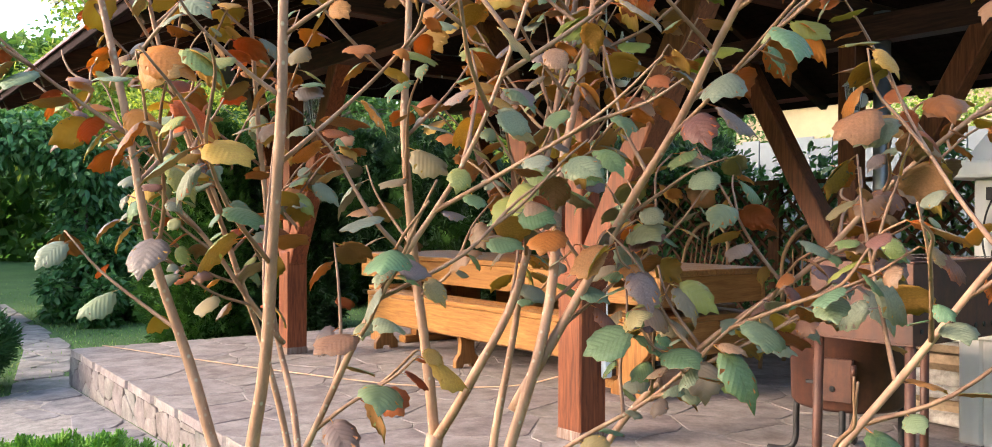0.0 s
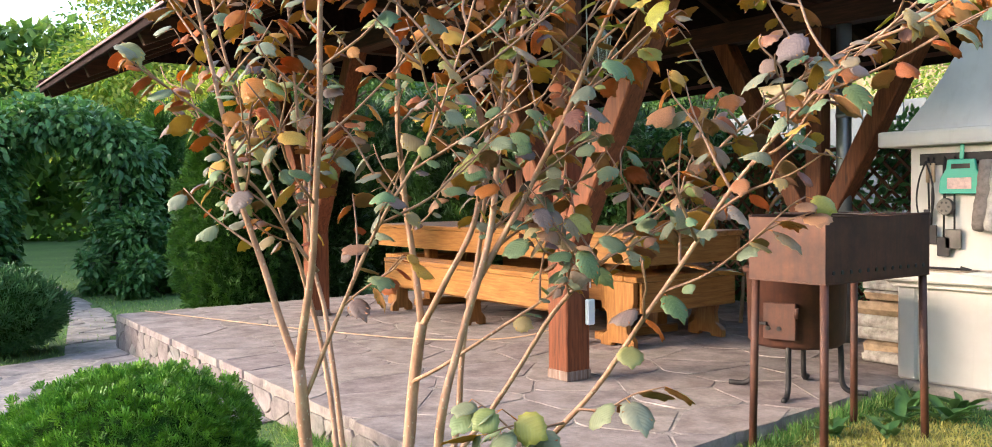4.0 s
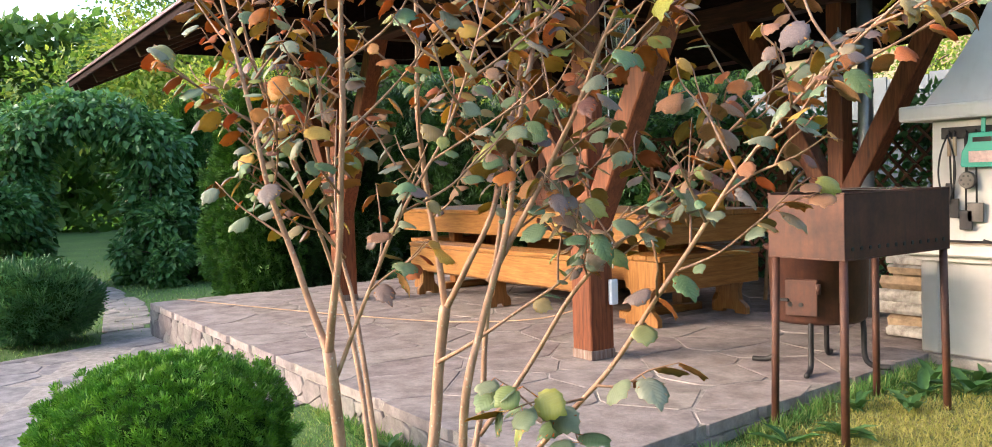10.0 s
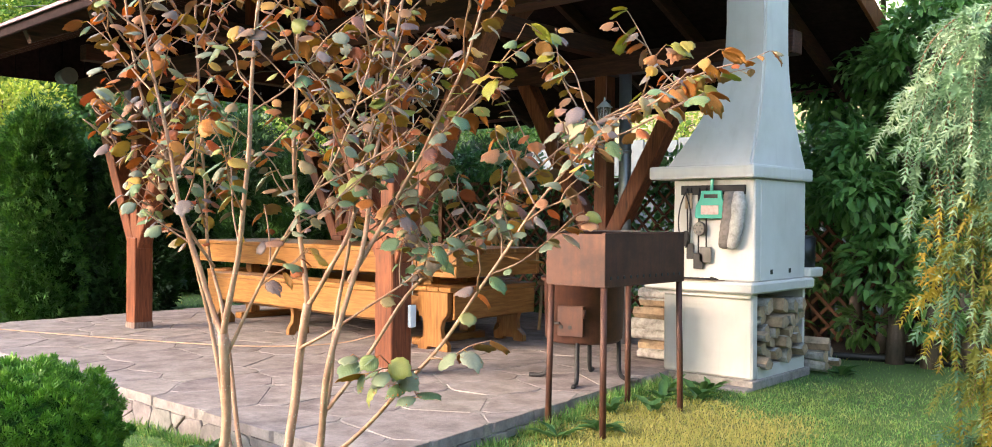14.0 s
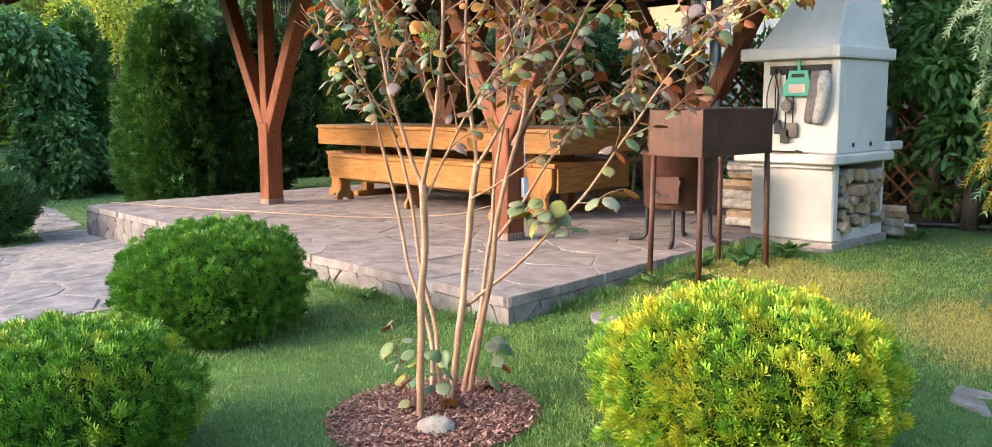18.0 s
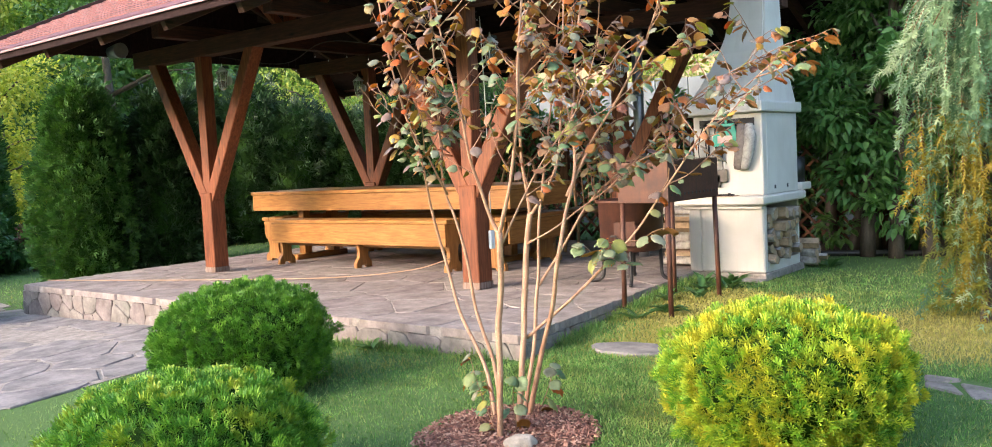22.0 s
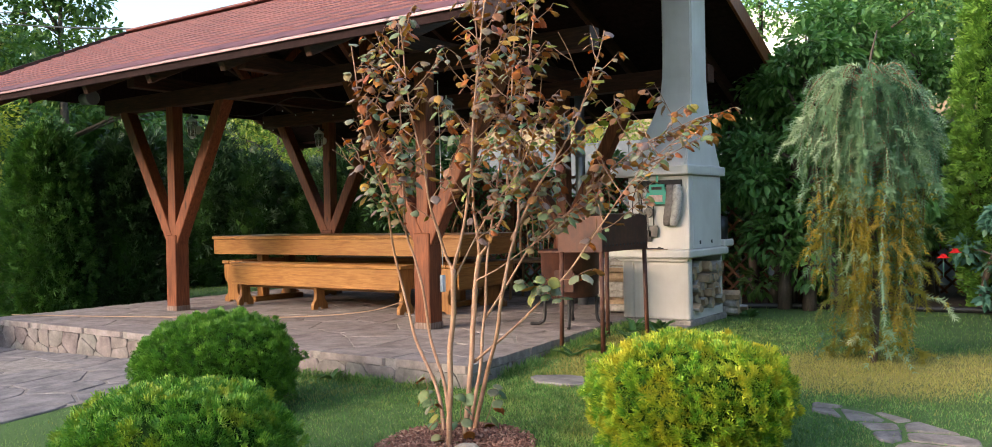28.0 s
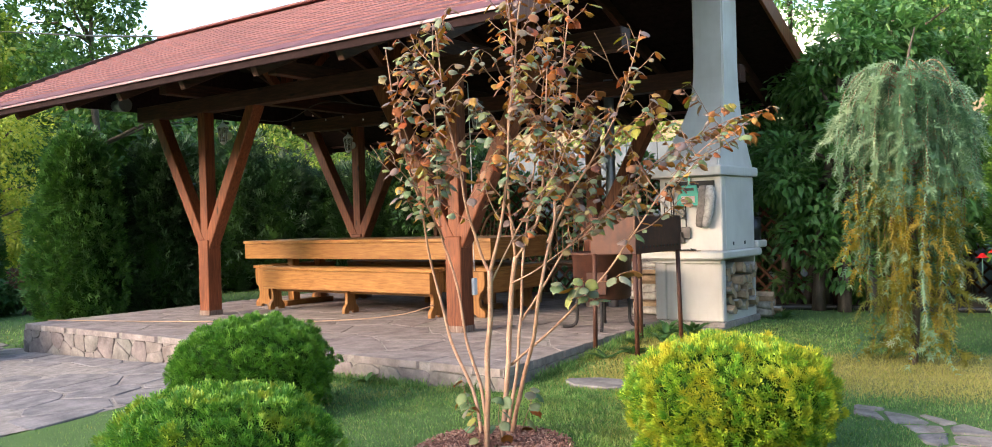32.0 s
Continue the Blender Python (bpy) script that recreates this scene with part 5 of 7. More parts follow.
# trees and woods beyond
for k, (x, y, h, sp, n, m, lab) in enumerate((
        (-17.0, 3.0, 7.5, 3.0, 12000, M_TREE, "tall leafy garden tree far behind the arch"),
        (-14.6, 5.1, 8.2, 2.3, 12000, M_TREED, "tall dark leafy tree behind the hedge"),
        (-12.4, 1.8, 3.7, 1.5, 15000, M_LIME, "sunlit yellow green tree behind the arborvitae"),
        (-9.0, 6.5, 4.4, 1.9, 9000, M_TREE, "sunlit pale green tree behind the hedge"),
        (-20.0, -4.5, 7.5, 3.2, 9000, M_TREE, "sunlit birch far behind the arch"),
        (-22.0, 4.2, 8.0, 3.4, 9000, M_TREED, "sunlit birch far behind the garden"),
        (-6.5, 8.6, 3.6, 1.9, 8000, M_TREED, "leafy tree behind the hedge"),
        (-3.2, 9.0, 3.1, 1.8, 7000, M_TREE, "leafy tree behind the hedge"),
        (-19.0, -9.5, 7.0, 3.2, 7000, M_TREED, "leafy tree at the garden's far edge"),
        (2.2, 8.4, 4.9, 2.0, 9000, M_TREE, "bright green tree behind the shrubs"),
        (2.3, 5.0, 4.5, 1.15, 7500, M_SHRUB, "tall leafy tree over the shrubs"),
        (3.3, 6.1, 4.6, 1.3, 7500, M_SHRUB, "tall leafy tree over the shrubs"),
        (0.4, 7.4, 5.2, 1.5, 7000, M_SHRUB, "tall leafy tree behind the fence"),
        (4.9, 6.6, 4.0, 1.2, 6000, M_SHRUB, "leafy tree behind the arborvitae column"),
        (5.3, 9.0, 4.6, 1.9, 8000, M_TREE, "bright green tree behind the pergola"),
        (8.6, 6.5, 3.6, 1.7, 6000, M_SHRUB, "leafy tree beyond the pergola"))):
    broad_tree("garden_tree", lab, (x, y, -0.2), h, sp, m, 70 + k, int(n * (1.0 if abs(x) > 11 else 1.05)), 0.17 if abs(x) > 11 and h > 4 else 0.085, SMALL, M_BIRCH if "birch" in lab else M_BARK, 34, 0.18, "tree", 1 if h > 4 else 3)


# ---------------- leafy arch ----------------
def far_woods():
    """The mass of trees that closes the garden all round, far off."""
    rng = np.random.default_rng(5)
    n = 64000
    a = np.where(rng.uniform(0, 1, n) < 0.75, rng.uniform(1.2, 3.6, n), rng.uniform(0, 2 * np.pi, n))
    wave = np.array([noise.noise((math.cos(q) * 5, math.sin(q) * 5, 0)) + 0.5 * noise.noise((math.cos(q) * 14, math.sin(q) * 14, 4)) for q in a])
    top = 7.0 + 3.2 * wave
    z = rng.uniform(0, 1, n) ** 0.8 * top
    r = 27 + 3.0 * np.array([noise.noise((math.cos(q) * 9, math.sin(q) * 9, zz * 0.5)) for q, zz in zip(a, z)]) + rng.uniform(-1, 1, n)
    p = np.stack([r * np.cos(a) - 2, r * np.sin(a), z - 0.3], 1)
    ob = scatter("far_woods", *SMALL, p, frames_from(rng.normal(size=(n, 3)), rng), rng.uniform(0.30, 0.65, n), M_WOODS)
    tagged(ob, "belt of leafy trees beyond the garden", "trees", kind="stuff")
    # added ring sheet: its darker green paints the shaded depth of the woods
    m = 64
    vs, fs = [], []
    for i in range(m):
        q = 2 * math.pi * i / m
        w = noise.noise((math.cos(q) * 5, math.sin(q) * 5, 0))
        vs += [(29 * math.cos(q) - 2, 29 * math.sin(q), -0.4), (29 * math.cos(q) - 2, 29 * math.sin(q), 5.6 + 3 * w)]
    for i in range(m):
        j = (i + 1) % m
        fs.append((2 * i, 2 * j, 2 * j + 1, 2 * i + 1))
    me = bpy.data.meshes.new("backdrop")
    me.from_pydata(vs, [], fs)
    tagged(part("backdrop", me, M_TREED, None), "dark ring sheet added behind the far trees as their shaded depth", "trees", kind="structure")


far_woods()


def build_arch():
    t = thing("vine_arch", "garden arch thickly overgrown with dark green vine", "arch", (-9.9, -0.92, -0.30), 78)
    rng = np.random.default_rng(90)
    line = smooth_line([(-0.84, 0, 0), (-0.86, 0, 1.0), (-0.72, 0, 1.95), (0, 0, 2.36), (0.72, 0, 1.95), (0.86, 0, 1.0), (0.84, 0, 0)], 8)
    for off in (-0.3, 0.3):
        tube("hoop", [p + Vector((0, off, 0)) for p in line], [0.022] * len(line), M_BARK, t, 6)
    for p in line[4::6]:
        part("rung", rod(p + Vector((0, -0.3, 0)), p + Vector((0, 0.3, 0)), 0.012), M_BARK, t)
    for s in (-1, 1):
        pts = smooth_line([(s * 0.74, 0.1, 0), (s * 0.70, 0.16, 0.6), (s * 0.76, -0.05, 1.2), (s * 0.55, 0.1, 1.8)], 5)
        tube("vine_stem", pts, [0.05 - 0.03 * i / len(pts) for i in range(len(pts))], M_BARK, t, 7)
    cs, rs = [], []
    for i, p in enumerate(line):
        for k in range(2):
            cs.append((p.x * (1.16 if p.z > 1.6 else 1.06) + rng.uniform(-0.1, 0.1), rng.uniform(-0.35, 0.35), p.z + rng.uniform(-0.05, 0.16)))
            rs.append(rng.uniform(0.34, 0.50) if p.z > 1.1 else rng.uniform(0.40, 0.54))
    leaf_crown("vine_leaves", cs, rs, 15000, LEAF, 0.13, M_VINE, t, rng, 0.5)


build_arch()
broad_tree("vine_shrub", "dark leafy climber mass beside the vine arch", (-9.4, -2.75, -0.30), 2.3, 0.95, M_VINE, 93, 8000, 0.12, LEAF, M_BARK, 24, 0.0, "shrub", 3)
broad_tree("vine_shrub", "dark leafy shrub below the vine arch", (-9.1, 0.0, -0.30), 1.2, 0.65, M_VINE, 94, 4200, 0.11, LEAF, M_BARK, 18, 0.0, "shrub", 3)


# ---------------- weeping larch ----------------
def build_larch():
    t = thing("weeping_larch", "weeping larch with blue green needles, coloured golden as sunlit towards the ground", "conifer", (3.50, 0.34, -0.06))
    rng = np.random.default_rng(61)
    rr = random.Random(61)
    trunk = smooth_line([(0, 0, -0.03), (0.03, 0.02, 0.6), (-0.02, 0, 1.2), (0.0, 0.02, 1.82), (0.06, 0.0, 2.10)], 5)
    tube("trunk", trunk, [0.030 - 0.026 * i / (len(trunk) - 1) for i in range(len(trunk))], M_BARK, t, 8)
    # a whorl: five narrow needles fanned round the twig
    tv, tf = [], []
    for k in range(5):
        a = 2 * math.pi * k / 5
        c, s = math.cos(a), math.sin(a)
        b = len(tv)
        tv += [(-s * 0.20, c * 0.20, 0), (s * 0.20, -c * 0.20, 0), (c, s, 0.70)]
        tf.append((b, b + 1, b + 2))

    def strand(pts, r0, gold, twigs):
        """A hanging branch with short side twigs, all bristling with needles."""
        line = smooth_line([tuple(Vector(p) + Vector((rr.uniform(-1, 1), rr.uniform(-1, 1), 0)) * 0.030 * (k > 0)) for k, p in enumerate(pts)], 6)
        br = tube("branch", line, [r0 - (r0 - 0.0015) * i / (len(line) - 1) for i in range(len(line))], M_TWIG, t, 4)
        runs = [line[3:]]
        for k in range(twigs):
            p = line[rr.randrange(len(line) // 4, len(line) - 1)]
            a = math.atan2(p.y, p.x) + rr.gauss(0, 1.0)
            L = rr.uniform(0.06, 0.20)
            o = Vector((math.cos(a), math.sin(a), 0))
            runs.append([p, p + o * L * 0.55 + Vector((0, 0, -0.15 * L)), p + o * L * 0.85 + Vector((0, 0, -0.75 * L))])
        P, D, Y = [], [], []
        for run in runs:
            for i in range(len(run) - 1):
                n = max(1, int((run[i + 1] - run[i]).length / 0.0155))
                for q in range(n):
                    p = run[i].lerp(run[i + 1], q / n)
                    P.append(p)
                    D.append(run[i + 1] - run[i])
                    # gold increases downwards, where the sun is put into the needle colour
                    Y.append(rr.random() < gold * min(1.0, max(0.0, (1.30 - p.z) / 0.45)))
        P, D, Y = np.array(P), np.array(D), np.array(Y)
        for sel, m, nm in ((~Y, M_LARCH, "needles"), (Y, M_LARCHY, "yellow_needles")):
            if sel.sum() > 3:
                scatter(nm, tv, tf, P[sel], frames_from(D[sel], rng), rng.uniform(0.7, 1.2, sel.sum()) * 0.034, m, br)

    # the mop: short arching boughs that hang outside
    for k in range(48):
        a = k * 2.39996 + rr.uniform(-0.2, 0.2)
        c, s = math.cos(a), math.sin(a)
        z0 = rr.uniform(1.68, 1.84)
        reach = rr.uniform(0.16, 0.40)
        end = rr.uniform(0.95, 1.45) - 0.10 * (reach < 0.25)
        flick = rr.uniform(0.0, 0.07)
        strand([(0, 0, z0 - 0.04), (c * reach * 0.5, s * reach * 0.5, z0 + 0.05), (c * reach * 0.92, s * reach * 0.92, z0 - 0.10),
                (c * reach * 1.02, s * reach * 1.02, (z0 + end) / 2 - 0.03), (c * (reach + flick), s * (reach + flick), end)], 0.0055, 0.12, 5)
    # the skirt: long strands close to the trunk, down to the grass
    for k in range(50):
        a = k * 2.39996 + rr.uniform(-0.3, 0.3)
        c, s = math.cos(a), math.sin(a)
        z0 = rr.uniform(1.1, 1.68)
        reach = rr.uniform(0.08, 0.34)
        end = rr.uniform(0.03, 0.25) if rr.random() < 0.55 else rr.uniform(0.3, 0.9)
        kick = rr.uniform(0.05, 0.16) if end < 0.16 else rr.uniform(-0.03, 0.05)
        taper = 0.72 if end < 0.3 else 0.95
        strand([(c * 0.02, s * 0.02, z0), (c * reach * 0.8, s * reach * 0.8, z0 + 0.02), (c * reach, s * reach, z0 - 0.16),
                (c * reach * 0.95, s * reach * 0.95, (z0 + end) / 2), (c * reach * taper, s * reach * taper, end + 0.10), (c * (reach * taper + kick), s * (reach * taper + kick), end)], 0.0050, rr.choice((0.95, 0.95, 0.75, 0.25)), 6)


build_larch()


# ---------------- hazel ----------------
def hazel_leaf(name, wide, curl, cup, seed, top, under):
    """A round toothed leaf with pleats along its veins, thin but solid: upper side one colour, lower side another."""
    rr = random.Random(seed)
    n = 24
    rim = []
    for i in range(n):
        a = 2 * math.pi * i / n
        r = 1.0 + (0.045 if i % 2 else -0.040) + rr.uniform(-0.02, 0.02)
        x, z = math.sin(a) * wide / 2, 0.5 - math.cos(a) * 0.5
        x *= 0.92 + 0.16 * math.sin(math.pi * min(1.0, z * 1.15)) - (0.22 if z > 0.86 else 0.0)
        z = 0.07 if i == 0 else 1.08 if i == n // 2 else 0.5 + (z - 0.5) * r
        rim.append((x * r, z))
    rings = [0.0, 0.60, 1.0]
    cx, cz = 0.0, 0.46
    twist = rr.uniform(-0.25, 0.25)

    def height(x, z):
        pleat = 0.004 * math.sin((z - 0.55 * abs(x)) * 2 * math.pi * 5)
        return cup * abs(x) * 0.9 + pleat + twist * x * z - curl * (z - 0.1) ** 2 - 0.9 * curl * (abs(x) * 1.6) ** 2

    vs, fs, mats = [], [], []
    for side, off in ((0, 0.0), (1, -0.012)):
        b = len(vs)
        vs.append((cx, height(cx, cz) + off, cz))
        for k in rings[1:]:
            for x, z in rim:
                px, pz = cx + (x - cx) * k, cz + (z - cz) * k
                vs.append((px, height(px, pz) + off * (0.3 if k == 1 else 1), pz))
        for i in range(n):
            j = (i + 1) % n
            t = (b, b + 1 + i, b + 1 + j)
            fs.append(t if side else t[::-1])
            mats.append(side)
            for q in range(1):
                o = b + 1 + q * n
                f = (o + i, o + n + i, o + n + j, o + j)
                fs.append(f if side else f[::-1])
                mats.append(side)
    m = 1 + 2 * n
    for i in range(n):
        j = (i + 1) % n
        fs.append((1 + n + i, 1 + n + j, m + 1 + n + j, m + 1 + n + i))
        mats.append(1)
    s0 = len(vs)
    for q in range(3):
        a = 2 * math.pi * q / 3
        vs += [(0.016 * math.cos(a), 0.016 * math.sin(a), -0.22), (0.016 * math.cos(a), 0.016 * math.sin(a) - 0.005, 0.10)]
    for q in range(3):
        r = (q + 1) % 3
        fs.append((s0 + 2 * q, s0 + 2 * r, s0 + 2 * r + 1, s0 + 2 * q + 1))
        mats.append(1)
    tri, tm = [], []
    for f, k in zip(fs, mats):
        tri.append((f[0], f[1], f[2]))
        tm.append(k)
        if len(f) == 4:
            tri.append((f[0], f[2], f[3]))
            tm.append(k)
    uv = [(vs[i][0] + 0.5, vs[i][2]) for f in tri for i in f]
    return scatter_shape(name, vs, tri, tm, uv, top, under)


def scatter_shape(name, vs, tri, tm, uv, top, under):
    me = bpy.data.meshes.new(name)
    me.from_pydata(vs, [], tri)
    me.materials.append(top)
    me.materials.append(under)
    me.polygons.foreach_set("material_index", tm)
    me.polygons.foreach_set("use_smooth", [True] * len(tri))
    layer = me.uv_layers.new(name="UVMap")
    layer.data.foreach_set("uv", [c for q in uv for c in q])
    return me, vs, tri, tm, uv, top, under


def build_hazel():
    t = thing("hazel_shrub", "multi stemmed purple hazel shrub with half withered green and rust leaves", "shrub")
    rr = random.Random(4)
    stems = {}

    def stem(key, pts, r0, r1, name="stem"):
        line = smooth_line(pts, 7)
        wob = [p + Vector((noise.noise(p * 5), noise.noise(p * 5 + Vector((9, 0, 0))), 0)) * 0.010 for p in line]
        wob[0] = line[0]
        n = len(wob)
        r0, r1 = r0 * 0.70, r1 * 0.8
        rad = [(r0 + (r1 - r0) * (i / (n - 1)) ** 0.8) * (1 + 0.10 * noise.noise(wob[i] * 14)) for i in range(n)]
        tube(name, wob, rad, M_HAZELBARK, t, 9)
        stems[key] = wob
        return wob

    stem("front", [(2.22, -2.38, -0.22), (2.235, -2.385, 0.10), (2.245, -2.37, 0.40), (2.28, -2.40, 0.68)], 0.0190, 0.0165)
    stem("front_left", [(2.28, -2.40, 0.67), (2.25, -2.41, 0.74), (2.22, -2.45, 0.89), (2.21, -2.48, 1.01), (2.20, -2.52, 1.20), (2.17, -2.56, 1.48), (2.16, -2.60, 1.80)], 0.0130, 0.0035)
    stem("front_right", [(2.28, -2.40, 0.67), (2.32, -2.40, 0.79), (2.36, -2.40, 0.93), (2.40, -2.40, 1.17), (2.42, -2.40, 1.40), (2.46, -2.39, 1.70), (2.48, -2.37, 1.98)], 0.0135, 0.0035)
    stem("centre", [(2.18, -2.22, -0.21), (2.19, -2.17, 0.08), (2.18, -2.12, 0.39), (2.19, -2.09, 0.62), (2.20, -2.08, 0.73)], 0.0185, 0.0160)
    stem("centre_left", [(2.20, -2.08, 0.72), (2.19, -2.11, 0.93), (2.21, -2.14, 1.19), (2.23, -2.14, 1.40), (2.26, -2.15, 1.70), (2.26, -2.17, 2.02)], 0.0120, 0.0035)
    stem("centre_right", [(2.20, -2.08, 0.72), (2.27, -2.07, 0.82), (2.31, -2.01, 0.96), (2.28, -1.92, 1.20), (2.26, -1.86, 1.42), (2.24, -1.80, 1.78), (2.25, -1.78, 2.02)], 0.0115, 0.0035)
    stem("grey", [(2.14, -2.08, -0.21), (2.22, -2.10, 0.06), (2.31, -2.12, 0.30), (2.39, -2.15, 0.56), (2.40, -2.11, 0.71), (2.42, -2.06, 0.90), (2.37, -1.97, 1.16), (2.35, -1.90, 1.42), (2.38, -1.86, 1.72), (2.40, -1.84, 2.02)], 0.0190, 0.0040)
    stem("grey_right", [(2.40, -2.09, 0.80), (2.43, -2.03, 0.92), (2.47, -1.97, 1.04), (2.58, -1.97, 1.18), (2.68, -1.97, 1.32), (2.78, -1.95, 1.55), (2.84, -1.93, 1.78)], 0.0115, 0.0030)
    stem("back", [(2.14, -2.12, -0.21), (2.15, -2.05, 0.08), (2.15, -1.98, 0.37), (2.14, -1.94, 0.60), (2.14, -1.90, 0.82), (2.17, -1.88, 1.02), (2.20, -1.84, 1.35), (2.22, -1.80, 1.70)], 0.0165, 0.0035)
    stem("back_right", [(2.15, -1.97, 0.40), (2.22, -1.87, 0.56), (2.30, -1.79, 0.74), (2.43, -1.74, 0.87), (2.55, -1.68, 0.98), (2.66, -1.62, 1.12), (2.80, -1.55, 1.24), (2.94, -1.45, 1.33), (3.07, -1.35, 1.40)], 0.0100, 0.0025)
    stem("low_right", [(2.19, -2.13, 0.20), (2.38, -2.03, 0.38), (2.58, -2.01, 0.56), (2.71, -1.97, 0.72), (2.82, -1.93, 0.88), (2.92, -1.90, 1.03), (3.03, -1.86, 1.15), (3.18, -1.80, 1.29)], 0.0105, 0.0025)
    stem("twig_right", [(2.19, -2.10, 0.60), (2.33, -2.08, 0.67), (2.42, -1.98, 0.76), (2.52, -1.95, 0.83), (2.66, -1.93, 0.95)], 0.0070, 0.0022, "branch")
    stem("far_left", [(2.06, -2.20, -0.21), (1.93, -2.10, 0.02), (1.78, -2.08, 0.28), (1.69, -2.08, 0.55), (1.66, -2.12, 0.78), (1.70, -2.20, 0.98), (1.68, -2.30, 1.25), (1.66, -2.36, 1.55), (1.66, -2.40, 1.80)], 0.0150, 0.0035)
    stem("left", [(2.09, -2.18, -0.21), (2.00, -2.13, 0.05), (1.91, -2.12, 0.30), (1.88, -2.14, 0.56), (1.82, -2.14, 0.72), (1.78, -2.15, 0.86), (1.80, -2.19, 1.18), (1.82, -2.22, 1.50), (1.84, -2.24, 1.92)], 0.0145, 0.0035)
    stem("left_reach", [(1.79, -2.14, 0.82), (1.80, -2.26, 0.98), (1.79, -2.37, 1.10), (1.78, -2.46, 1.18), (1.76, -2.54, 1.25)], 0.0075, 0.0022, "branch")
    stem("left_high", [(1.70, -2.22, 1.05), (1.74, -2.33, 1.28), (1.77, -2.44, 1.46), (1.77, -2.54, 1.63)], 0.0060, 0.0020, "branch")
    stem("cross", [(2.26, -2.39, 0.60), (2.36, -2.34, 0.80), (2.46, -2.30, 0.98), (2.58, -2.26, 1.15), (2.66, -2.22, 1.40)], 0.0075, 0.0022, "branch")

    # twigs and the places of the leaves
    spots = []

    def leafy(line, gap, start, spread=1.0):
        run, nxt, side = 0.0, start, 1
        for i in range(1, len(line)):
            run += (line[i] - line[i - 1]).length
            if run > nxt:
                nxt += gap * rr.uniform(0.7, 1.4)
                side = -side
                spots.append((line[i].copy(), (line[i] - line[i - 1]).normalized(), side))
        spots.append((line[-1].copy(), (line[-1] - line[-2]).normalized(), side))

    def twig(p, d, L, r):
        d = d.normalized()
        up = Vector((0, 0, 1))
        pts = [p, p + d * L * 0.35, p + d * L * 0.7 + up * L * 0.07, p + d * L + up * L * 0.10]
        pts = [q + Vector((rr.uniform(-1, 1), rr.uniform(-1, 1), rr.uniform(-1, 1))) * 0.009 * (k > 0) for k, q in enumerate(pts)]
        line = smooth_line(pts, 4)
        tube("twig", line, [r - (r - 0.0012) * i / (len(line) - 1) for i in range(len(line))], M_TWIG, t, 5)
        leafy(line, 0.036, L * 0.15)
        return line

    for key, line in stems.items():
        if key in ("front", "centre"):
            continue
        low = key in ("low_right", "twig_right", "back_right", "left_reach", "left_high", "cross")
        last = 0.0
        ang = rr.uniform(0, 6.28)
        for i in range(2, len(line) - 1):
            p = line[i]
            last += (p - line[i - 1]).length
            zmin = 0.78 if low else 0.90
            if p.z < zmin or last < rr.uniform(0.050, 0.088) * (0.55 if low else 0.66 if p.z > 1.1 else 1.0):
                continue
            last = 0.0
            ang += 2.4 + rr.uniform(-0.5, 0.5)
            if (2.2 - p.x) * 0.68 - (p.y + 2.2) * 0.73 > 0.38 and math.cos(ang) * 0.68 + math.sin(ang) * 0.73 < 0.2:
                continue
            along = (line[i + 1] - line[i - 1]).normalized()
            d = Vector((math.cos(ang), math.sin(ang), 0)) * 0.9 + along * 0.75
            L = rr.uniform(0.14, 0.36) * (0.85 if low else 1.0) * (0.7 if p.z > 1.6 else 1.0)
            tl = twig(p, d, L, 0.0030)
            if L > (0.15 if low else 0.22) and rr.random() < 0.75:
                q = tl[len(tl) // 2]
                twig(q, d + Vector((rr.uniform(-1, 1), rr.uniform(-1, 1), 0.3)), L * 0.5, 0.0024)
        top = line[int(len(line) * (0.62 if not low else 0.40)):]
        leafy(top, 0.055, 0.03)
    # a low green tuft on the reaching branch, and shoots at the foot
    for p0, d, L in (((2.58, -2.02, 0.55), (0.25, -0.6, 0.25), 0.18), ((2.63, -2.00, 0.61), (0.4, 0.3, 0.1), 0.16), ((2.54, -2.02, 0.52), (-0.3, -0.5, 0.35), 0.16), ((2.60, -2.01, 0.58), (0.1, -0.7, 0.0), 0.20), ((2.56, -2.02, 0.54), (0.5, -0.3, -0.1), 0.16)):
        twig(Vector(p0), Vector(d), L, 0.003)
    shoots = len(spots)
    for p0, d, L in (((2.20, -2.36, -0.2), (-0.25, -0.2, 1.0), 0.34), ((2.16, -2.06, -0.2), (0.35, 0.2, 1.0), 0.28), ((2.24, -2.30, -0.2), (0.12, -0.12, 1.0), 0.26), ((2.10, -2.25, -0.2), (-0.3, 0.1, 1.0), 0.24)):
        twig(Vector(p0), Vector(d), L, 0.003)

    kinds = []
    placed = []
    for k, (wide, curl, cup) in enumerate(((0.90, 0.28, 0.20), (0.84, 0.5, 0.30), (0.96, 0.18, 0.10), (0.78, 0.75, 0.45), (0.88, 0.40, -0.15))):
        kinds.append((hazel_leaf("leaf", wide, curl, cup, k, M_HAZELG, M_HAZELR), hazel_leaf("leaf", wide, curl, cup, k + 9, M_HAZELP, M_HAZELR),
                      hazel_leaf("leaf", wide, curl, cup, k + 5, M_HAZELR, M_HAZELR), hazel_leaf("leaf", wide, curl, cup, k + 7, M_HAZELG, M_HAZELP), hazel_leaf("leaf", wide, curl * 0.7, cup, k + 11, M_HAZELY, M_HAZELY)))
    for k, (p, d, side) in enumerate(spots):
        if p.x - 2.75 > (p.y + 2.0) * 0.5 and p.y < -1.98:
            continue
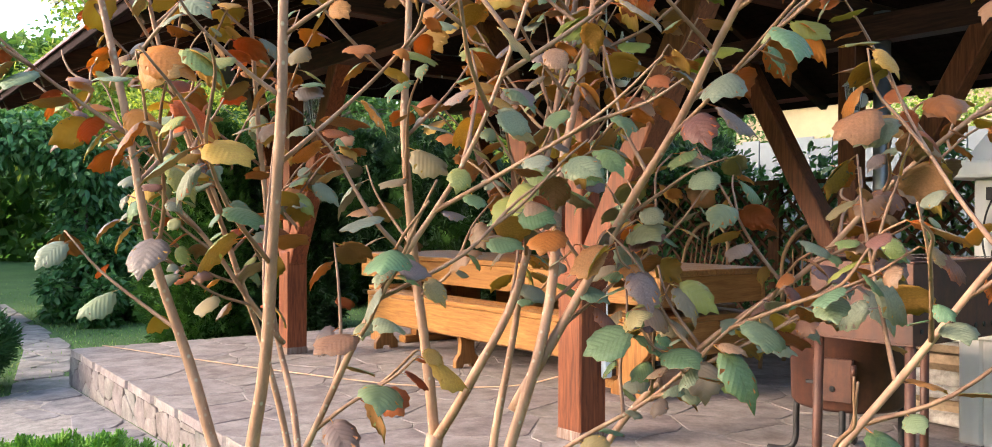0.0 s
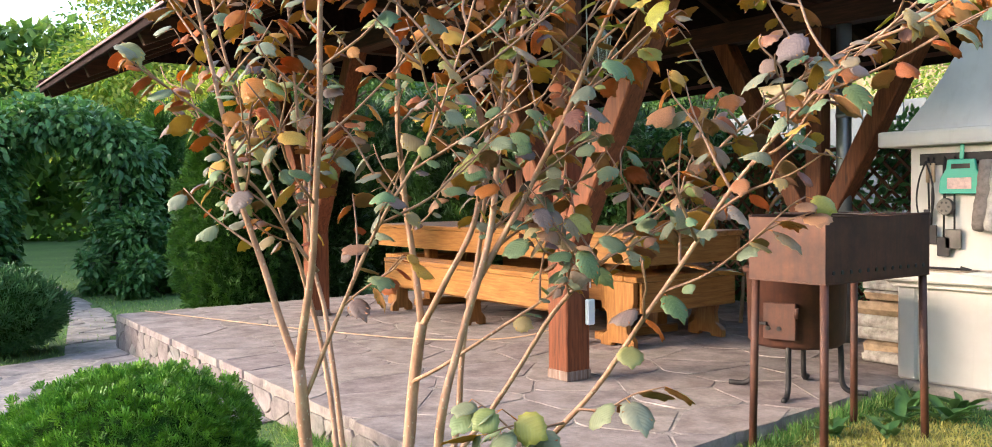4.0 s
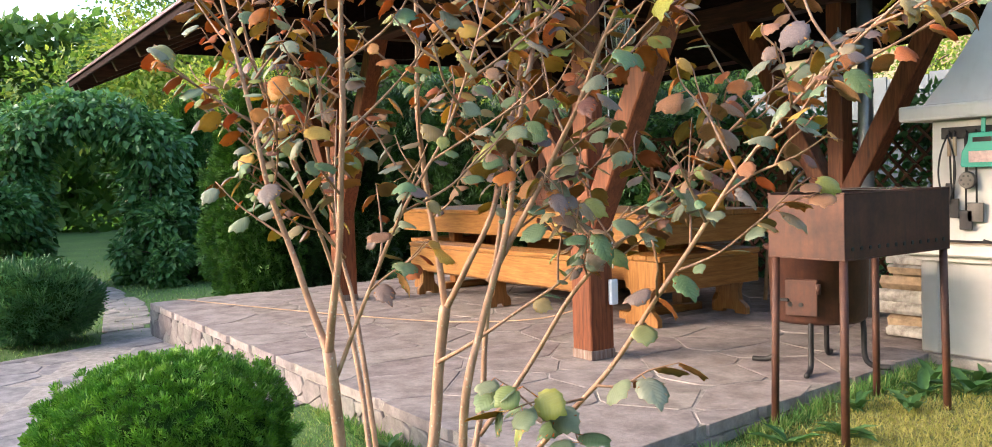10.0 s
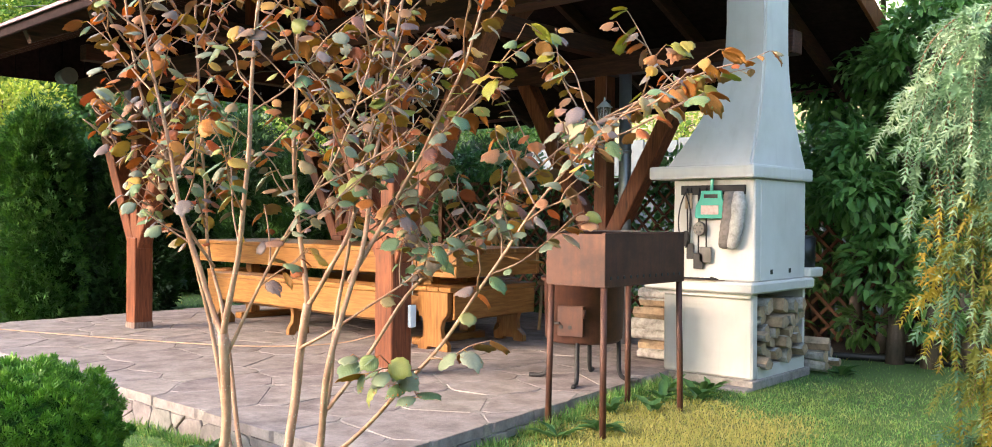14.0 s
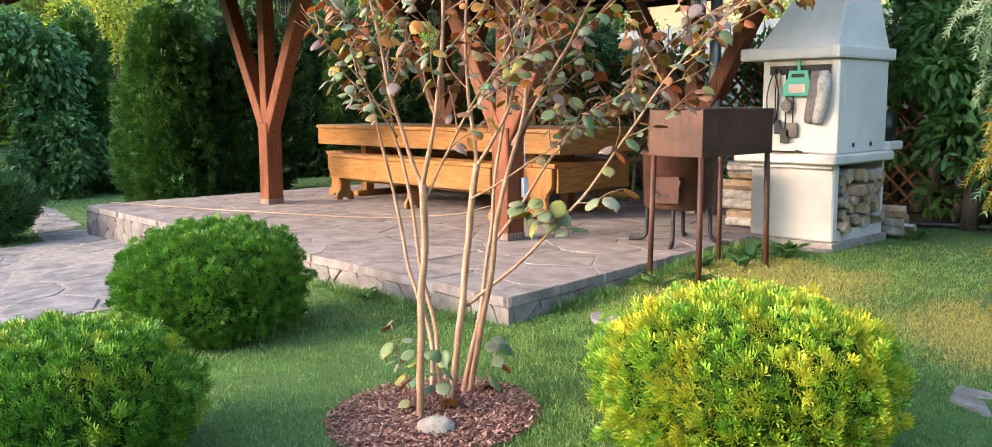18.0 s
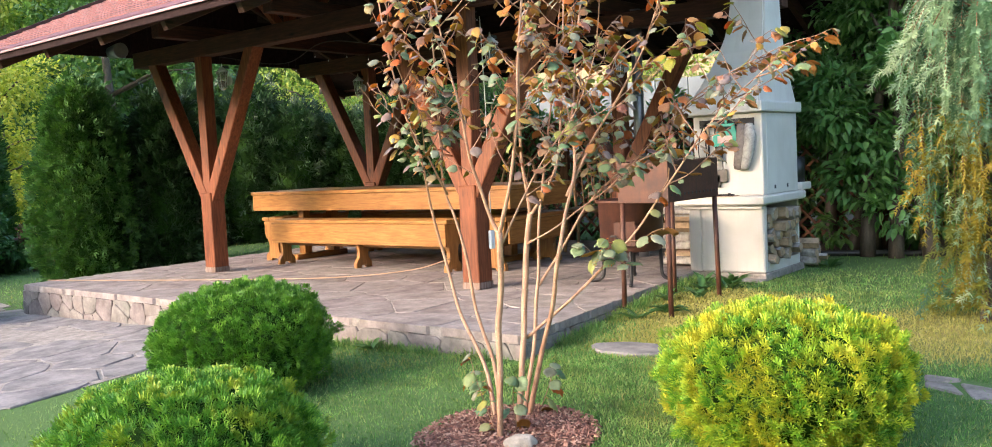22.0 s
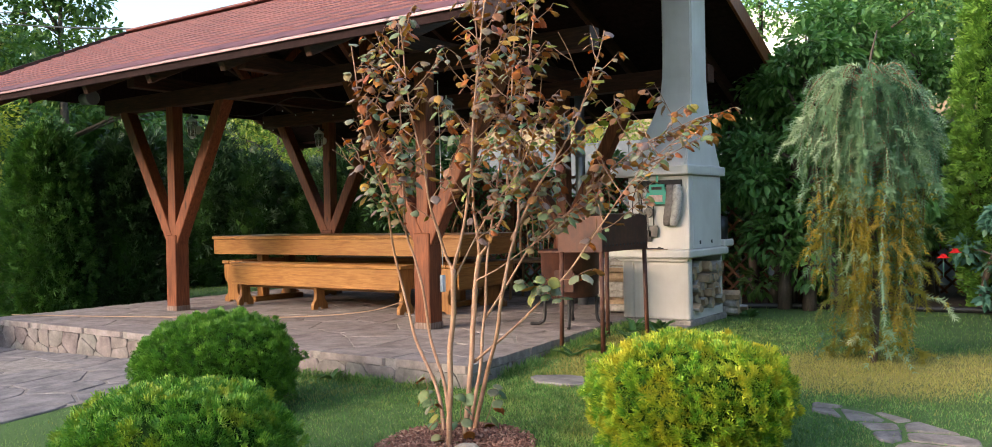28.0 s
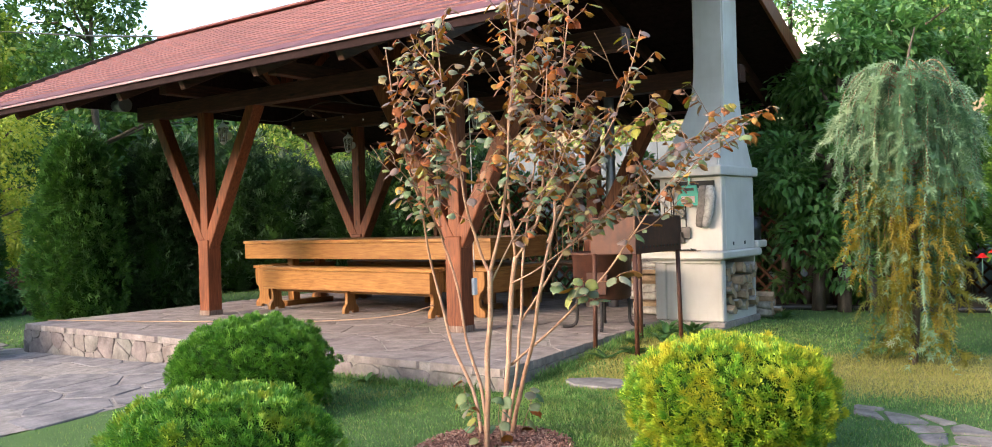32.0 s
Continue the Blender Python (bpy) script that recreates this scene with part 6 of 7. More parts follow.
        if (2.2 - p.x) * 0.68 - (p.y + 2.2) * 0.73 > 0.46 + 0.1 * min(1.0, p.z - 0.6):
            continue
        if 0.25 < p.z < 0.62 and p.x < 2.40 or 0.25 < p.z < 0.86 and rr.random() < 0.5 and p.x < 2.35:
            continue
        flat = Vector((d.x, d.y, 0))
        if flat.length < 0.2:
            a = rr.uniform(0, 6.28)
            flat = Vector((math.cos(a), math.sin(a), 0))
        flat.normalize()
        perp = Vector((-flat.y, flat.x, 0)) * side
        z = (flat * rr.uniform(0.2, 0.9) + perp * rr.uniform(0.4, 1.1) + Vector((0, 0, rr.uniform(-0.55, 0.10)))).normalized()
        nrm = Vector((rr.gauss(0.05, 0.38), rr.gauss(-0.30, 0.42), 1.0))
        y = (nrm - z * nrm.dot(z)).normalized()
        x = y.cross(z)
        size = rr.uniform(0.036, 0.056) if rr.random() < 0.60 else rr.uniform(0.020, 0.036)
        u = rr.random()
        col = 0 if u < 0.38 else 3 if u < 0.50 else 1 if u < 0.84 else 2
        if p.z > 1.15 and 0.38 < u < 0.52:
            col = 2
        if p.x > 2.36 and p.y > -2.05 and p.z > 1.28 and u < 0.22:
            col, size = 4, rr.uniform(0.045, 0.068)
        if shoots - 26 <= k:
            col, size = 0, rr.uniform(0.048, 0.070)
        m = Matrix((x, y, z)).transposed().to_4x4()
        m.translation = p + z * size * 0.22
        placed.append((rr.randrange(len(kinds)), col, m, size))
    # the outer leaves one by one, the rest joined by sort
    order = sorted(range(len(placed)), key=lambda i: -(placed[i][2].translation.x - placed[i][2].translation.y * 0.6 - abs(placed[i][2].translation.z - 1.05)))
    single = set(order[:300])
    rest = {}
    for i, (k, col, m, size) in enumerate(placed):
        if i in single:
            ob = part("leaf", kinds[k][col][0], None, t)
            ob.matrix_basis = m @ Matrix.Scale(size, 4)
        else:
            rest.setdefault((k, col), []).append((m, size))
    for (k, col), items in rest.items():
        me, vs, tri, tm, uv, top, under = kinds[k][col]
        ob = scatter("leaves", vs, tri, np.array([tuple(m.translation) for m, q in items]), np.array([np.array(m.to_3x3()) for m, q in items]), np.array([q for m, q in items]), top, t, True, uv, tm, (under,))
        ob["kind"] = "stuff"


build_hazel()


# ---------------- mulch, stones, paths ----------------
def build_mulch():
    cx, cy, r = 2.18, -2.29, 0.385
    vs, fs, n = [(cx, cy, ground_z(cx, cy) + 0.035)], [], 44
    for k, lift in ((0.5, 0.03), (0.85, 0.018), (1.0, -0.02)):
        for i in range(n):
            a = 2 * math.pi * i / n
            q = r * k * (1 + 0.04 * math.sin(3 * a) + 0.03 * math.sin(7 * a + 1))
            x, y = cx + q * math.cos(a), cy + q * math.sin(a)
            vs.append((x, y, ground_z(x, y) + lift))
    for i in range(n):
        j = (i + 1) % n
        fs.append((0, 1 + i, 1 + j))
        for q in range(2):
            o = 1 + q * n
            fs.append((o + i, o + n + i, o + n + j, o + j))
    me = bpy.data.meshes.new("mulch_bed")
    me.from_pydata(vs, [], fs)
    ob = part("mulch_bed", me, M_MULCHBED, None)
    tagged(ob, "round bed of reddish bark mulch in the lawn", "mulch bed", kind="structure")
    rng = np.random.default_rng(3)
    m = 4200
    a, q = rng.uniform(0, 2 * np.pi, m), np.sqrt(rng.uniform(0, 1, m)) * r * 1.02
    x, y = cx + q * np.cos(a), cy + q * np.sin(a)
    z = ground_np(x, y) + 0.035 - 0.03 * (q / r) ** 2 + rng.uniform(0.0, 0.012, m)
    tv = [(-0.5, -0.16, 0), (0.5, -0.12, 0.05), (0.42, 0.16, 0), (-0.45, 0.14, 0.04), (-0.4, -0.1, 0.14), (0.4, -0.08, 0.18), (0.35, 0.1, 0.15), (-0.36, 0.1, 0.13)]
    tf = [(4, 5, 6, 7), (0, 1, 5, 4), (1, 2, 6, 5), (2, 3, 7, 6), (3, 0, 4, 7)]
    rot = frames_from(rng.normal(scale=0.45, size=(m, 3)) + [0, 0, 1.0], rng)
    ch = scatter("bark_chips", tv, tf, np.stack([x, y, z], 1), rot, rng.uniform(0.010, 0.030, m), M_CHIPS)
    tagged(ch, "loose reddish bark chips", "bark chips", kind="stuff")
    bm = bmesh.new()
    bmesh.ops.create_icosphere(bm, subdivisions=4, radius=1.0)
    for v in bm.verts:
        k = 1 + 0.10 * noise.noise(v.co * 1.7) + 0.03 * noise.noise(v.co * 6)
        v.co = Vector((v.co.x * 0.070 * k, v.co.y * 0.052 * k, max(-0.02, v.co.z * 0.042 * k)))
    for f in bm.faces:
        f.smooth = True
    rock = part("boulder", bm, M_ROCK, None)
    rock.matrix_basis = pose(2.34, -2.40, -0.165, 0, 0, 34)
    tagged(rock, "smooth pale boulder on the bark mulch", "rock")


build_mulch()


def paved(name, label, outline, size, material, seed, lift=0.014, gap=0.022, stretch=1.25, piece="flagstone", group=""):
    t = thing(name, label, "paving", kind="structure")
    rng = random.Random(seed)
    for p in crazy(outline, size, gap, rng, stretch):
        me, cx, cy = stone_mesh(piece, p, 0.07, 0.007, rng)
        ob = part(piece, me, material, t)
        z = ground_z(cx, cy)
        nx = (ground_z(cx + 0.1, cy) - ground_z(cx - 0.1, cy)) / 0.2
        ny = (ground_z(cx, cy + 0.1) - ground_z(cx, cy - 0.1)) / 0.2
        ob.matrix_basis = Matrix.Translation((cx, cy, z + lift + rng.uniform(-0.003, 0.003))) @ Euler((math.atan(ny), -math.atan(nx), 0)).to_matrix().to_4x4()
    return t


pave = paved("pavement", "grey stone crazy paving beside the terrace", [(-0.72, -4.9), (-0.72, -1.33), (-4.45, -1.33), (-4.1, -2.1), (-3.2, -4.9)], 0.42, M_GREYFLAG2, 7, 0.02, 0.016)
bed = bmesh.new()
vv = [bed.verts.new((x, y, ground_z(x, y) + 0.010)) for x, y in ((-0.735, -4.9), (-0.735, -3.0), (-0.735, -1.31), (-4.45, -1.31), (-4.1, -2.1), (-3.2, -4.9))]
bed.faces.new(vv)
bmesh.ops.recalc_face_normals(bed, faces=bed.faces)
part("mortar_bed", bed, M_MORTAR, pave)
paved("garden_path", "grey stone path across the lawn to the vine arch", [(-4.3, -1.25), (-4.3, -1.75), (-7.0, -1.25), (-12.5, -1.1), (-12.5, -0.7), (-7.0, -0.8)], 0.45, M_GREYFLAG, 8)
PATH_A = [(3.45, -0.80), (3.80, -0.86), (4.20, -1.12), (4.50, -1.30), (4.62, -1.75), (4.60, -3.3), (4.10, -3.3), (4.17, -2.0), (4.03, -1.6), (3.78, -1.12), (3.50, -0.99)]
PATH_B = [(4.33, -1.02), (4.52, -1.27), (4.75, -1.05), (4.95, -0.62), (5.40, 0.10), (5.70, 2.5), (5.70, 2.95), (4.50, 2.85), (4.49, 2.29), (4.67, 1.41), (4.86, 0.65), (4.76, 0.0), (4.52, -0.5)]
paved("flagstone_path", "irregular grey flagstone path that crosses the lawn", PATH_A, 0.20, M_PATHFLAG, 9, 0.012, 0.026)
paved("flagstone_path", "broad grey stone path that bends to the pergola", PATH_B, 0.26, M_PATHFLAG, 10, 0.012, 0.014)
for (x, y), s in (((1.96, -0.86), 0.30), ((2.35, -0.78), 0.22)):
    rngp = random.Random(int(x * 100))
    pts = [(x + s * rngp.uniform(0.75, 1.0) * math.cos(a * 1.047), y + s * 0.62 * rngp.uniform(0.75, 1.0) * math.sin(a * 1.047)) for a in range(6)]
    me, cx, cy = stone_mesh("stepping_stone", pts, 0.06, 0.008, rngp)
    ob = part("stepping_stone", me, M_GREYFLAG, None)
    ob.location = (cx, cy, ground_z(cx, cy) + 0.010)
    tagged(ob, "flat grey stepping stone set in the lawn", "stepping stone", "stepping stones")


def inside(poly, x, y):
    hit = np.zeros(len(x), bool)
    for (ax, ay), (bx, by) in zip(poly, poly[1:] + poly[:1]):
        c = (ay > y) != (by > y)
        with np.errstate(divide="ignore", invalid="ignore"):
            hit ^= c & (x < (bx - ax) * (y - ay) / (by - ay + 1e-12) + ax)
    return hit


def build_grass():
    rng = np.random.default_rng(17)
    m = 330000
    # denser towards the near lawn
    x = np.concatenate([rng.normal(2.5, 1.7, int(m * 0.82)), rng.normal(-1.5, 6.0, m - int(m * 0.82))])
    y = np.concatenate([rng.normal(-0.9, 1.4, int(m * 0.82)), rng.normal(-1.0, 3.2, m - int(m * 0.82))])
    bad = inside([(TX0, TY0 - 0.01), (1.55, TY0 - 0.01), (1.23, 1.4), (1.23, 3.6), (TX0, 3.6)], x, y)
    bad |= inside([(1.1, 1.36), (1.83, 1.36), (1.83, 2.3), (1.1, 2.3)], x, y)
    bad |= inside([(-0.72, -4.9), (-0.72, -1.3), (-4.45, -1.3), (-4.1, -2.1), (-3.2, -4.9)], x, y)
    path = inside(PATH_A, x, y) | inside(PATH_B, x, y)
    bad |= path & (rng.uniform(0, 1, len(x)) < 0.93)
    bad |= inside([(-4.3, -1.25), (-4.3, -1.75), (-7.0, -1.25), (-12.5, -1.1), (-12.5, -0.7), (-7.0, -0.8)], x, y) & (rng.uniform(0, 1, len(x)) < 0.85)
    bad |= (x - 2.18) ** 2 + (y + 2.29) ** 2 < 0.375 ** 2
    for sx, sy, s in ((1.96, -0.86, 0.24), (2.35, -0.78, 0.17)):
        bad |= ((x - sx) / s) ** 2 + ((y - sy) / (s * 0.62)) ** 2 < 1
    bad |= (y > 3.2) & (x > 1.2)
    x, y = x[~bad], y[~bad]
    patch = np.array([noise.noise((a * 0.9, b * 0.9, 3.0)) + 0.6 * noise.noise((a * 3.1, b * 3.1, 7.0)) for a, b in zip(x, y)])
    dry_sunlit = patch - 0.58
    # the spots add dried turf and the painted strip of sun
    for sx, sy, r, k in DRY_SUNLIT:
        dry_sunlit += k * np.exp(-((x - sx) ** 2 + (y - sy) ** 2) / (r * r))
    dry_sunlit = dry_sunlit + rng.normal(scale=0.35, size=len(x)) > 0.35
    keep = ~dry_sunlit | (rng.uniform(0, 1, len(x)) < 0.8)
    x, y, dry_sunlit = x[keep], y[keep], dry_sunlit[keep]
    near = (x > -2.0) & (y < 3.0)
    z = ground_np(x, y) - 0.004
    tv = [(-0.5, 0, 0), (0.5, 0, 0), (0.18, 0.25, 0.62), (-0.12, 0.55, 1.0)]
    tf = [(0, 1, 2, 3)]
    d = rng.normal(scale=0.55, size=(len(x), 3)) + [0, 0, 1.0]
    rot = frames_from(d, rng)
    h = rng.uniform(0.011, 0.034, len(x)) * np.where(near, 1, 1.6)
    sc = np.stack([rng.uniform(0.0035, 0.0065, len(x)) * np.where(near, 1, 2.2), h * 0.5, h], 1)
    p = np.stack([x, y, z], 1)
    for sel, mat, nm, lab in ((~dry_sunlit, M_GRASS, "lawn_grass", "short green lawn grass"), (dry_sunlit, M_DRYSUNGRASS, "dry_lawn_grass", "short yellow lawn grass, dried out and coloured as sunlit")):
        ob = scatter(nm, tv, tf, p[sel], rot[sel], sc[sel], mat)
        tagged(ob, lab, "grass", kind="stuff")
    # long tufts along the terrace wall
    m = 5000
    u = rng.uniform(0, 1, m)
    side = rng.uniform(0, 1, m) < 0.6
    x = np.where(side, 1.56 - 0.28 * u + np.abs(rng.normal(scale=0.05, size=m)), -0.6 + 2.1 * u)
    y = np.where(side, TY0 + 2.6 * u, TY0 - 0.02 - np.abs(rng.normal(scale=0.035, size=m)))
    thick = np.array([noise.noise((a * 2.2, b * 2.2, 11.0)) for a, b in zip(x, y)])
    k = (thick > -0.05) | (side & (y > -0.3))
    x, y = x[k], y[k]
    h = rng.uniform(0.03, 0.085, len(x))
    ob = scatter("wall_grass", tv, tf, np.stack([x, y, ground_np(x, y) - 0.005], 1), frames_from(rng.normal(scale=0.45, size=(len(x), 3)) + [0, 0, 1.0], rng), np.stack([h * 0.06, h * 0.6, h], 1), M_GRASS)
    tagged(ob, "long unmown grass along the terrace wall", "grass", kind="stuff")


build_grass()


def weed(x, y, n, size, seed):
    rng = np.random.default_rng(seed)
    t = thing("broadleaf_weed", "leafy green weed beside the terrace wall", "weed", (x, y, ground_z(x, y)), 0, "weeds by the terrace")
    a = rng.uniform(0, 2 * np.pi, n)
    d = np.stack([np.cos(a), np.sin(a), rng.uniform(0.5, 1.6, n)], 1)
    z = d / np.linalg.norm(d, axis=1)[:, None]
    yv = np.array([0, 0, 1.0]) - z * z[:, 2:3]
    yv /= np.linalg.norm(yv, axis=1)[:, None]
    scatter("leaf_tuft", *leaf_blade(0.30, 0.1, 0.35), rng.normal(scale=0.015, size=(n, 3)) * [1, 1, 0], np.stack([np.cross(yv, z), yv, z], 2), rng.uniform(0.6, 1.2, n) * size, M_WEED, t)


for k, (x, y, n, s) in enumerate(((1.62, -0.22, 9, 0.12), (1.72, 0.02, 12, 0.15), (1.55, 0.35, 10, 0.13), (1.60, 0.75, 11, 0.15), (1.72, 0.95, 12, 0.16), (1.50, 1.05, 9, 0.13), (1.66, 1.20, 10, 0.13), (1.70, 0.50, 8, 0.12), (2.00, 2.35, 9, 0.13), (0.42, -1.36, 7, 0.12))):
    weed(x, y, n, s * 1.05, 200 + k)


# ---------------- pergola corner ----------------
def build_pergola():
    t = thing("garden_pergola", "weathered timber pergola with arched slatted top over a bench", "pergola")
    for x, y in ((4.42, 2.64), (6.05, 2.70), (4.50, 3.55), (6.10, 3.60)):
        part("post", box(x - 0.04, y - 0.04, -0.1, x + 0.04, y + 0.04, 1.93, 0.004), M_GREYWOOD, t)
    for y in (2.60, 2.68, 3.58):
        n, prev = 10, None
        out, low = [], []
        for i in range(n + 1):
            u = i / n
            x = 4.05 + u * 2.35
            z = 1.70 + 0.45 * math.sin(math.pi * u) ** 0.8
            out.append((x, z + 0.085))
            low.append((x, z - 0.045 if 0.12 < u < 0.88 else z))
        part("arch_beam", prism(out + low[::-1], y - 0.018, y + 0.018, 0.003), M_GREYWOOD, t)
    for i in range(15):
        u = (i + 0.5) / 15
        x = 4.08 + u * 2.3
        z = 1.70 + 0.45 * math.sin(math.pi * u) ** 0.8 + 0.105
        s = 0.45 * 0.8 * math.pi * math.cos(math.pi * u) / 2.35
        own = box(-0.055, -0.62, -0.011, 0.055, 0.62, 0.011, 0.003)
        own.transform(Matrix.Translation((x, 3.09, z)) @ Matrix.Rotation(-math.atan(s), 4, "Y"))
        part("slat", own, M_GREYWOOD, t)
    seat = part("bench_seat", box(4.46, 2.62, 0.285, 6.04, 2.98, 0.325, 0.005), M_GREYWOOD, t, "plain grey bench board")
    part("bench_support", box(5.2, 2.66, -0.08, 5.28, 2.94, 0.284, 0.004), M_GREYWOOD, t)


build_pergola()


def build_can():
    t = thing("watering_can", "bright red plastic watering can on the pergola bench", "watering can", (4.83, 2.80, 0.326), 20)
    prof = [(0.075, 0.0), (0.088, 0.012), (0.092, 0.08), (0.090, 0.16), (0.078, 0.185), (0.05, 0.19)]
    vs, fs, n = [], [], 20
    for r, z in prof:
        for k in range(n):
            a = 2 * math.pi * k / n
            vs.append((1.15 * r * math.cos(a), 0.8 * r * math.sin(a), z))
    for i in range(len(prof) - 1):
        for k in range(n):
            fs.append((i * n + k, i * n + (k + 1) % n, (i + 1) * n + (k + 1) % n, (i + 1) * n + k))
    fs += [tuple(range(n))[::-1], tuple((len(prof) - 1) * n + k for k in range(n))]
    me = bpy.data.meshes.new("tank")
    me.from_pydata(vs, [], fs)
    me.polygons.foreach_set("use_smooth", [True] * (len(fs) - 2) + [False] * 2)
    part("tank", me, M_REDP, t)
    line = smooth_line([(-0.09, 0, 0.05), (-0.13, 0, 0.10), (-0.16, 0, 0.19), (-0.18, 0, 0.23)], 4)
    tube("spout", line, [0.024 - 0.012 * i / (len(line) - 1) for i in range(len(line))], M_REDP, t, 10)
    part("rose", rod((-0.175, 0, 0.222), (-0.215, 0, 0.255), 0.014, 0.034, 14), M_REDP, t)
    line = smooth_line([(-0.05, 0, 0.185), (-0.03, 0, 0.25), (0.03, 0, 0.265), (0.07, 0, 0.22), (0.06, 0, 0.17)], 5)
    tube("top_handle", line, [0.011] * len(line), M_REDP, t, 8)
    line = smooth_line([(0.09, 0, 0.15), (0.14, 0, 0.15), (0.15, 0, 0.09), (0.10, 0, 0.045)], 5)
    tube("side_handle", line, [0.010] * len(line), M_REDP, t, 8)
    t.matrix_basis = t.matrix_basis @ Matrix.Scale(1.3, 4)


build_can()


def build_jar():
    vs, fs, n = [], [], 16
    prof = [(0.05, 0), (0.065, 0.02), (0.07, 0.06), (0.06, 0.10), (0.045, 0.12), (0.0005, 0.125)]
    for r, z in prof:
        for k in range(n):
            vs.append((r * math.cos(2 * math.pi * k / n), r * math.sin(2 * math.pi * k / n), z))
    for i in range(len(prof) - 1):
        for k in range(n):
            fs.append((i * n + k, i * n + (k + 1) % n, (i + 1) * n + (k + 1) % n, (i + 1) * n + k))
    me = bpy.data.meshes.new("glass_lamp")
    me.from_pydata(vs, [], fs)
    me.polygons.foreach_set("use_smooth", [True] * len(fs))
    ob = part("garden_globe", me, M_GLOBE, None)
    ob.location = (5.24, 2.80, 0.326)
    tagged(ob, "small pale blue glass globe on the pergola bench", "ornament")


build_jar()


def rose_bush(name, label, at, h, spread, leafm, petals, flowers, seed, n, size):
    t = broad_tree(name, label, at, h, spread, leafm, seed, n, size, LEAF, M_BARK, 22, 0.1, "shrub", 4)
    rr = random.Random(seed)
    for (x, y, z) in flowers:
        bm = bmesh.new()
        for ring, (r, tilt) in enumerate(((0.014, 0.2), (0.026, 0.5), (0.036, 0.85))):
            for k in range(5):
                a = 2 * math.pi * k / 5 + ring * 0.6
                c, s = math.cos(a), math.sin(a)
                own = bmesh.new()
                bmesh.ops.create_grid(own, x_segments=2, y_segments=2, size=0.019)
                own.transform(Matrix.Translation((c * r, s * r, 0.02 - ring * 0.006)) @ Matrix.Rotation(a, 4, "Z") @ Matrix.Rotation(radians(75) - tilt, 4, "Y"))
                join(bm, own)
        f = part("blossom", bm, petals, t)
        f.location = (x - at[0], y - at[1], z - at[2])
        part("flower_stalk", rod((0, 0, -0.16), (0, 0, 0.0), 0.004, n=6), M_ROSELEAF, f)
    return t


rose_bush("red_rose_bush", "blue green rose bush with a few red blossoms", (3.98, 3.30, -0.05), 1.15, 0.42, M_ROSELEAF, M_RED,
          ((3.93, 3.05, 1.16), (4.06, 3.05, 0.98), (3.60, 3.0, 0.52), (3.52, 2.9, 0.48)), 301, 2600, 0.085)
rose_bush("climbing_rose", "climbing rose with small pink blossoms on the pergola post", (4.42, 2.86, -0.05), 1.62, 0.30, M_TREE, M_PINK,
          ((4.52, 2.62, 1.02), (4.58, 2.62, 0.93), (4.55, 2.62, 0.80), (4.66, 2.62, 0.84), (4.47, 2.60, 0.70), (4.50, 2.60, 0.58), (4.34, 2.60, 0.55)), 302, 3600, 0.060)
broad_tree("leafy_shrub", "leafy green shrub behind the pergola bench", (5.15, 4.1, -0.05), 2.0, 0.75, M_SHRUB, 303, 5200, 0.10, LEAF, M_BARK, 26, 0.05, "shrub", 4)
broad_tree("leafy_shrub", "leafy green shrub beside the pergola", (6.1, 4.2, -0.05), 2.3, 0.8, M_SHRUB, 304, 5000, 0.10, LEAF, M_BARK, 26, 0.05, "shrub", 4)
ball_bush("golden_conifer", "low golden thread conifer beside the flagstone path", (5.14, -1.35, -0.15), 0.36, 0.17, M_YELLOW, 305, 4200, 0.065, 2.0, 0.028)
broad_tree("flowering_shrub", "white flowering shrub seen through the vine arch", (-14.2, -2.1, -0.3), 1.3, 0.8, M_WHITEF, 306, 1400, 0.10, SMALL, M_BARK, 18, 0.1, "shrub", 3)
broad_tree("leafy_shrub", "low reddish garden shrub beside the arborvitae", (-8.6, 0.9, -0.28), 0.8, 0.45, M_HAZELP2, 307, 1500, 0.07, SMALL, M_BARK, 16, 0.1, "shrub", 4)


def build_log():
    rr = random.Random(2)
    pts = smooth_line([(4.10, 2.16, 0.035), (4.22, 2.06, 0.04), (4.35, 1.97, 0.035), (4.47, 1.88, 0.03)], 5)
    t = thing("driftwood_log", "split weathered log lying by the pergola post", "log")
    body = tube("log_body", pts, [0.075 + 0.015 * noise.noise(p * 9) for p in pts], M_BARE2, t, 18)
    for v in body.data.vertices:
        q = v.co
        v.co = q + Vector((0, 0, 1)) * 0.020 * noise.noise(Vector((q.x * 3 + q.y * 3, q.z * 40, (q.x - q.y) * 22))) + Vector((0.012, 0.012, 0)) * noise.noise(q * 30)
    part("broken_stub", rod((4.30, 2.02, 0.06), (4.33, 2.08, 0.13), 0.022, 0.010, 7), M_BARE2, t)


build_log()
edge = smooth_line([(1.30, 2.95, -0.03), (2.0, 3.15, -0.02), (2.8, 3.32, -0.02), (3.6, 3.45, -0.02), (4.0, 3.50, -0.02)], 5)
tagged(tube("garden_edging", edge, [0.028] * len(edge), M_CABLE, None, 10), "black plastic pipe edging the shrub bed", "edging", kind="structure")
bedm = bmesh.new()
bv = [bedm.verts.new((x, y, ground_z(x, y) + 0.012)) for x, y in ((1.25, 3.0), (2.0, 3.18), (2.8, 3.35), (3.6, 3.48), (4.3, 3.2), (6.5, 3.2), (6.5, 6.5), (1.25, 6.5))]
bedm.faces.new(bv)
bmesh.ops.recalc_face_normals(bedm, faces=bedm.faces)
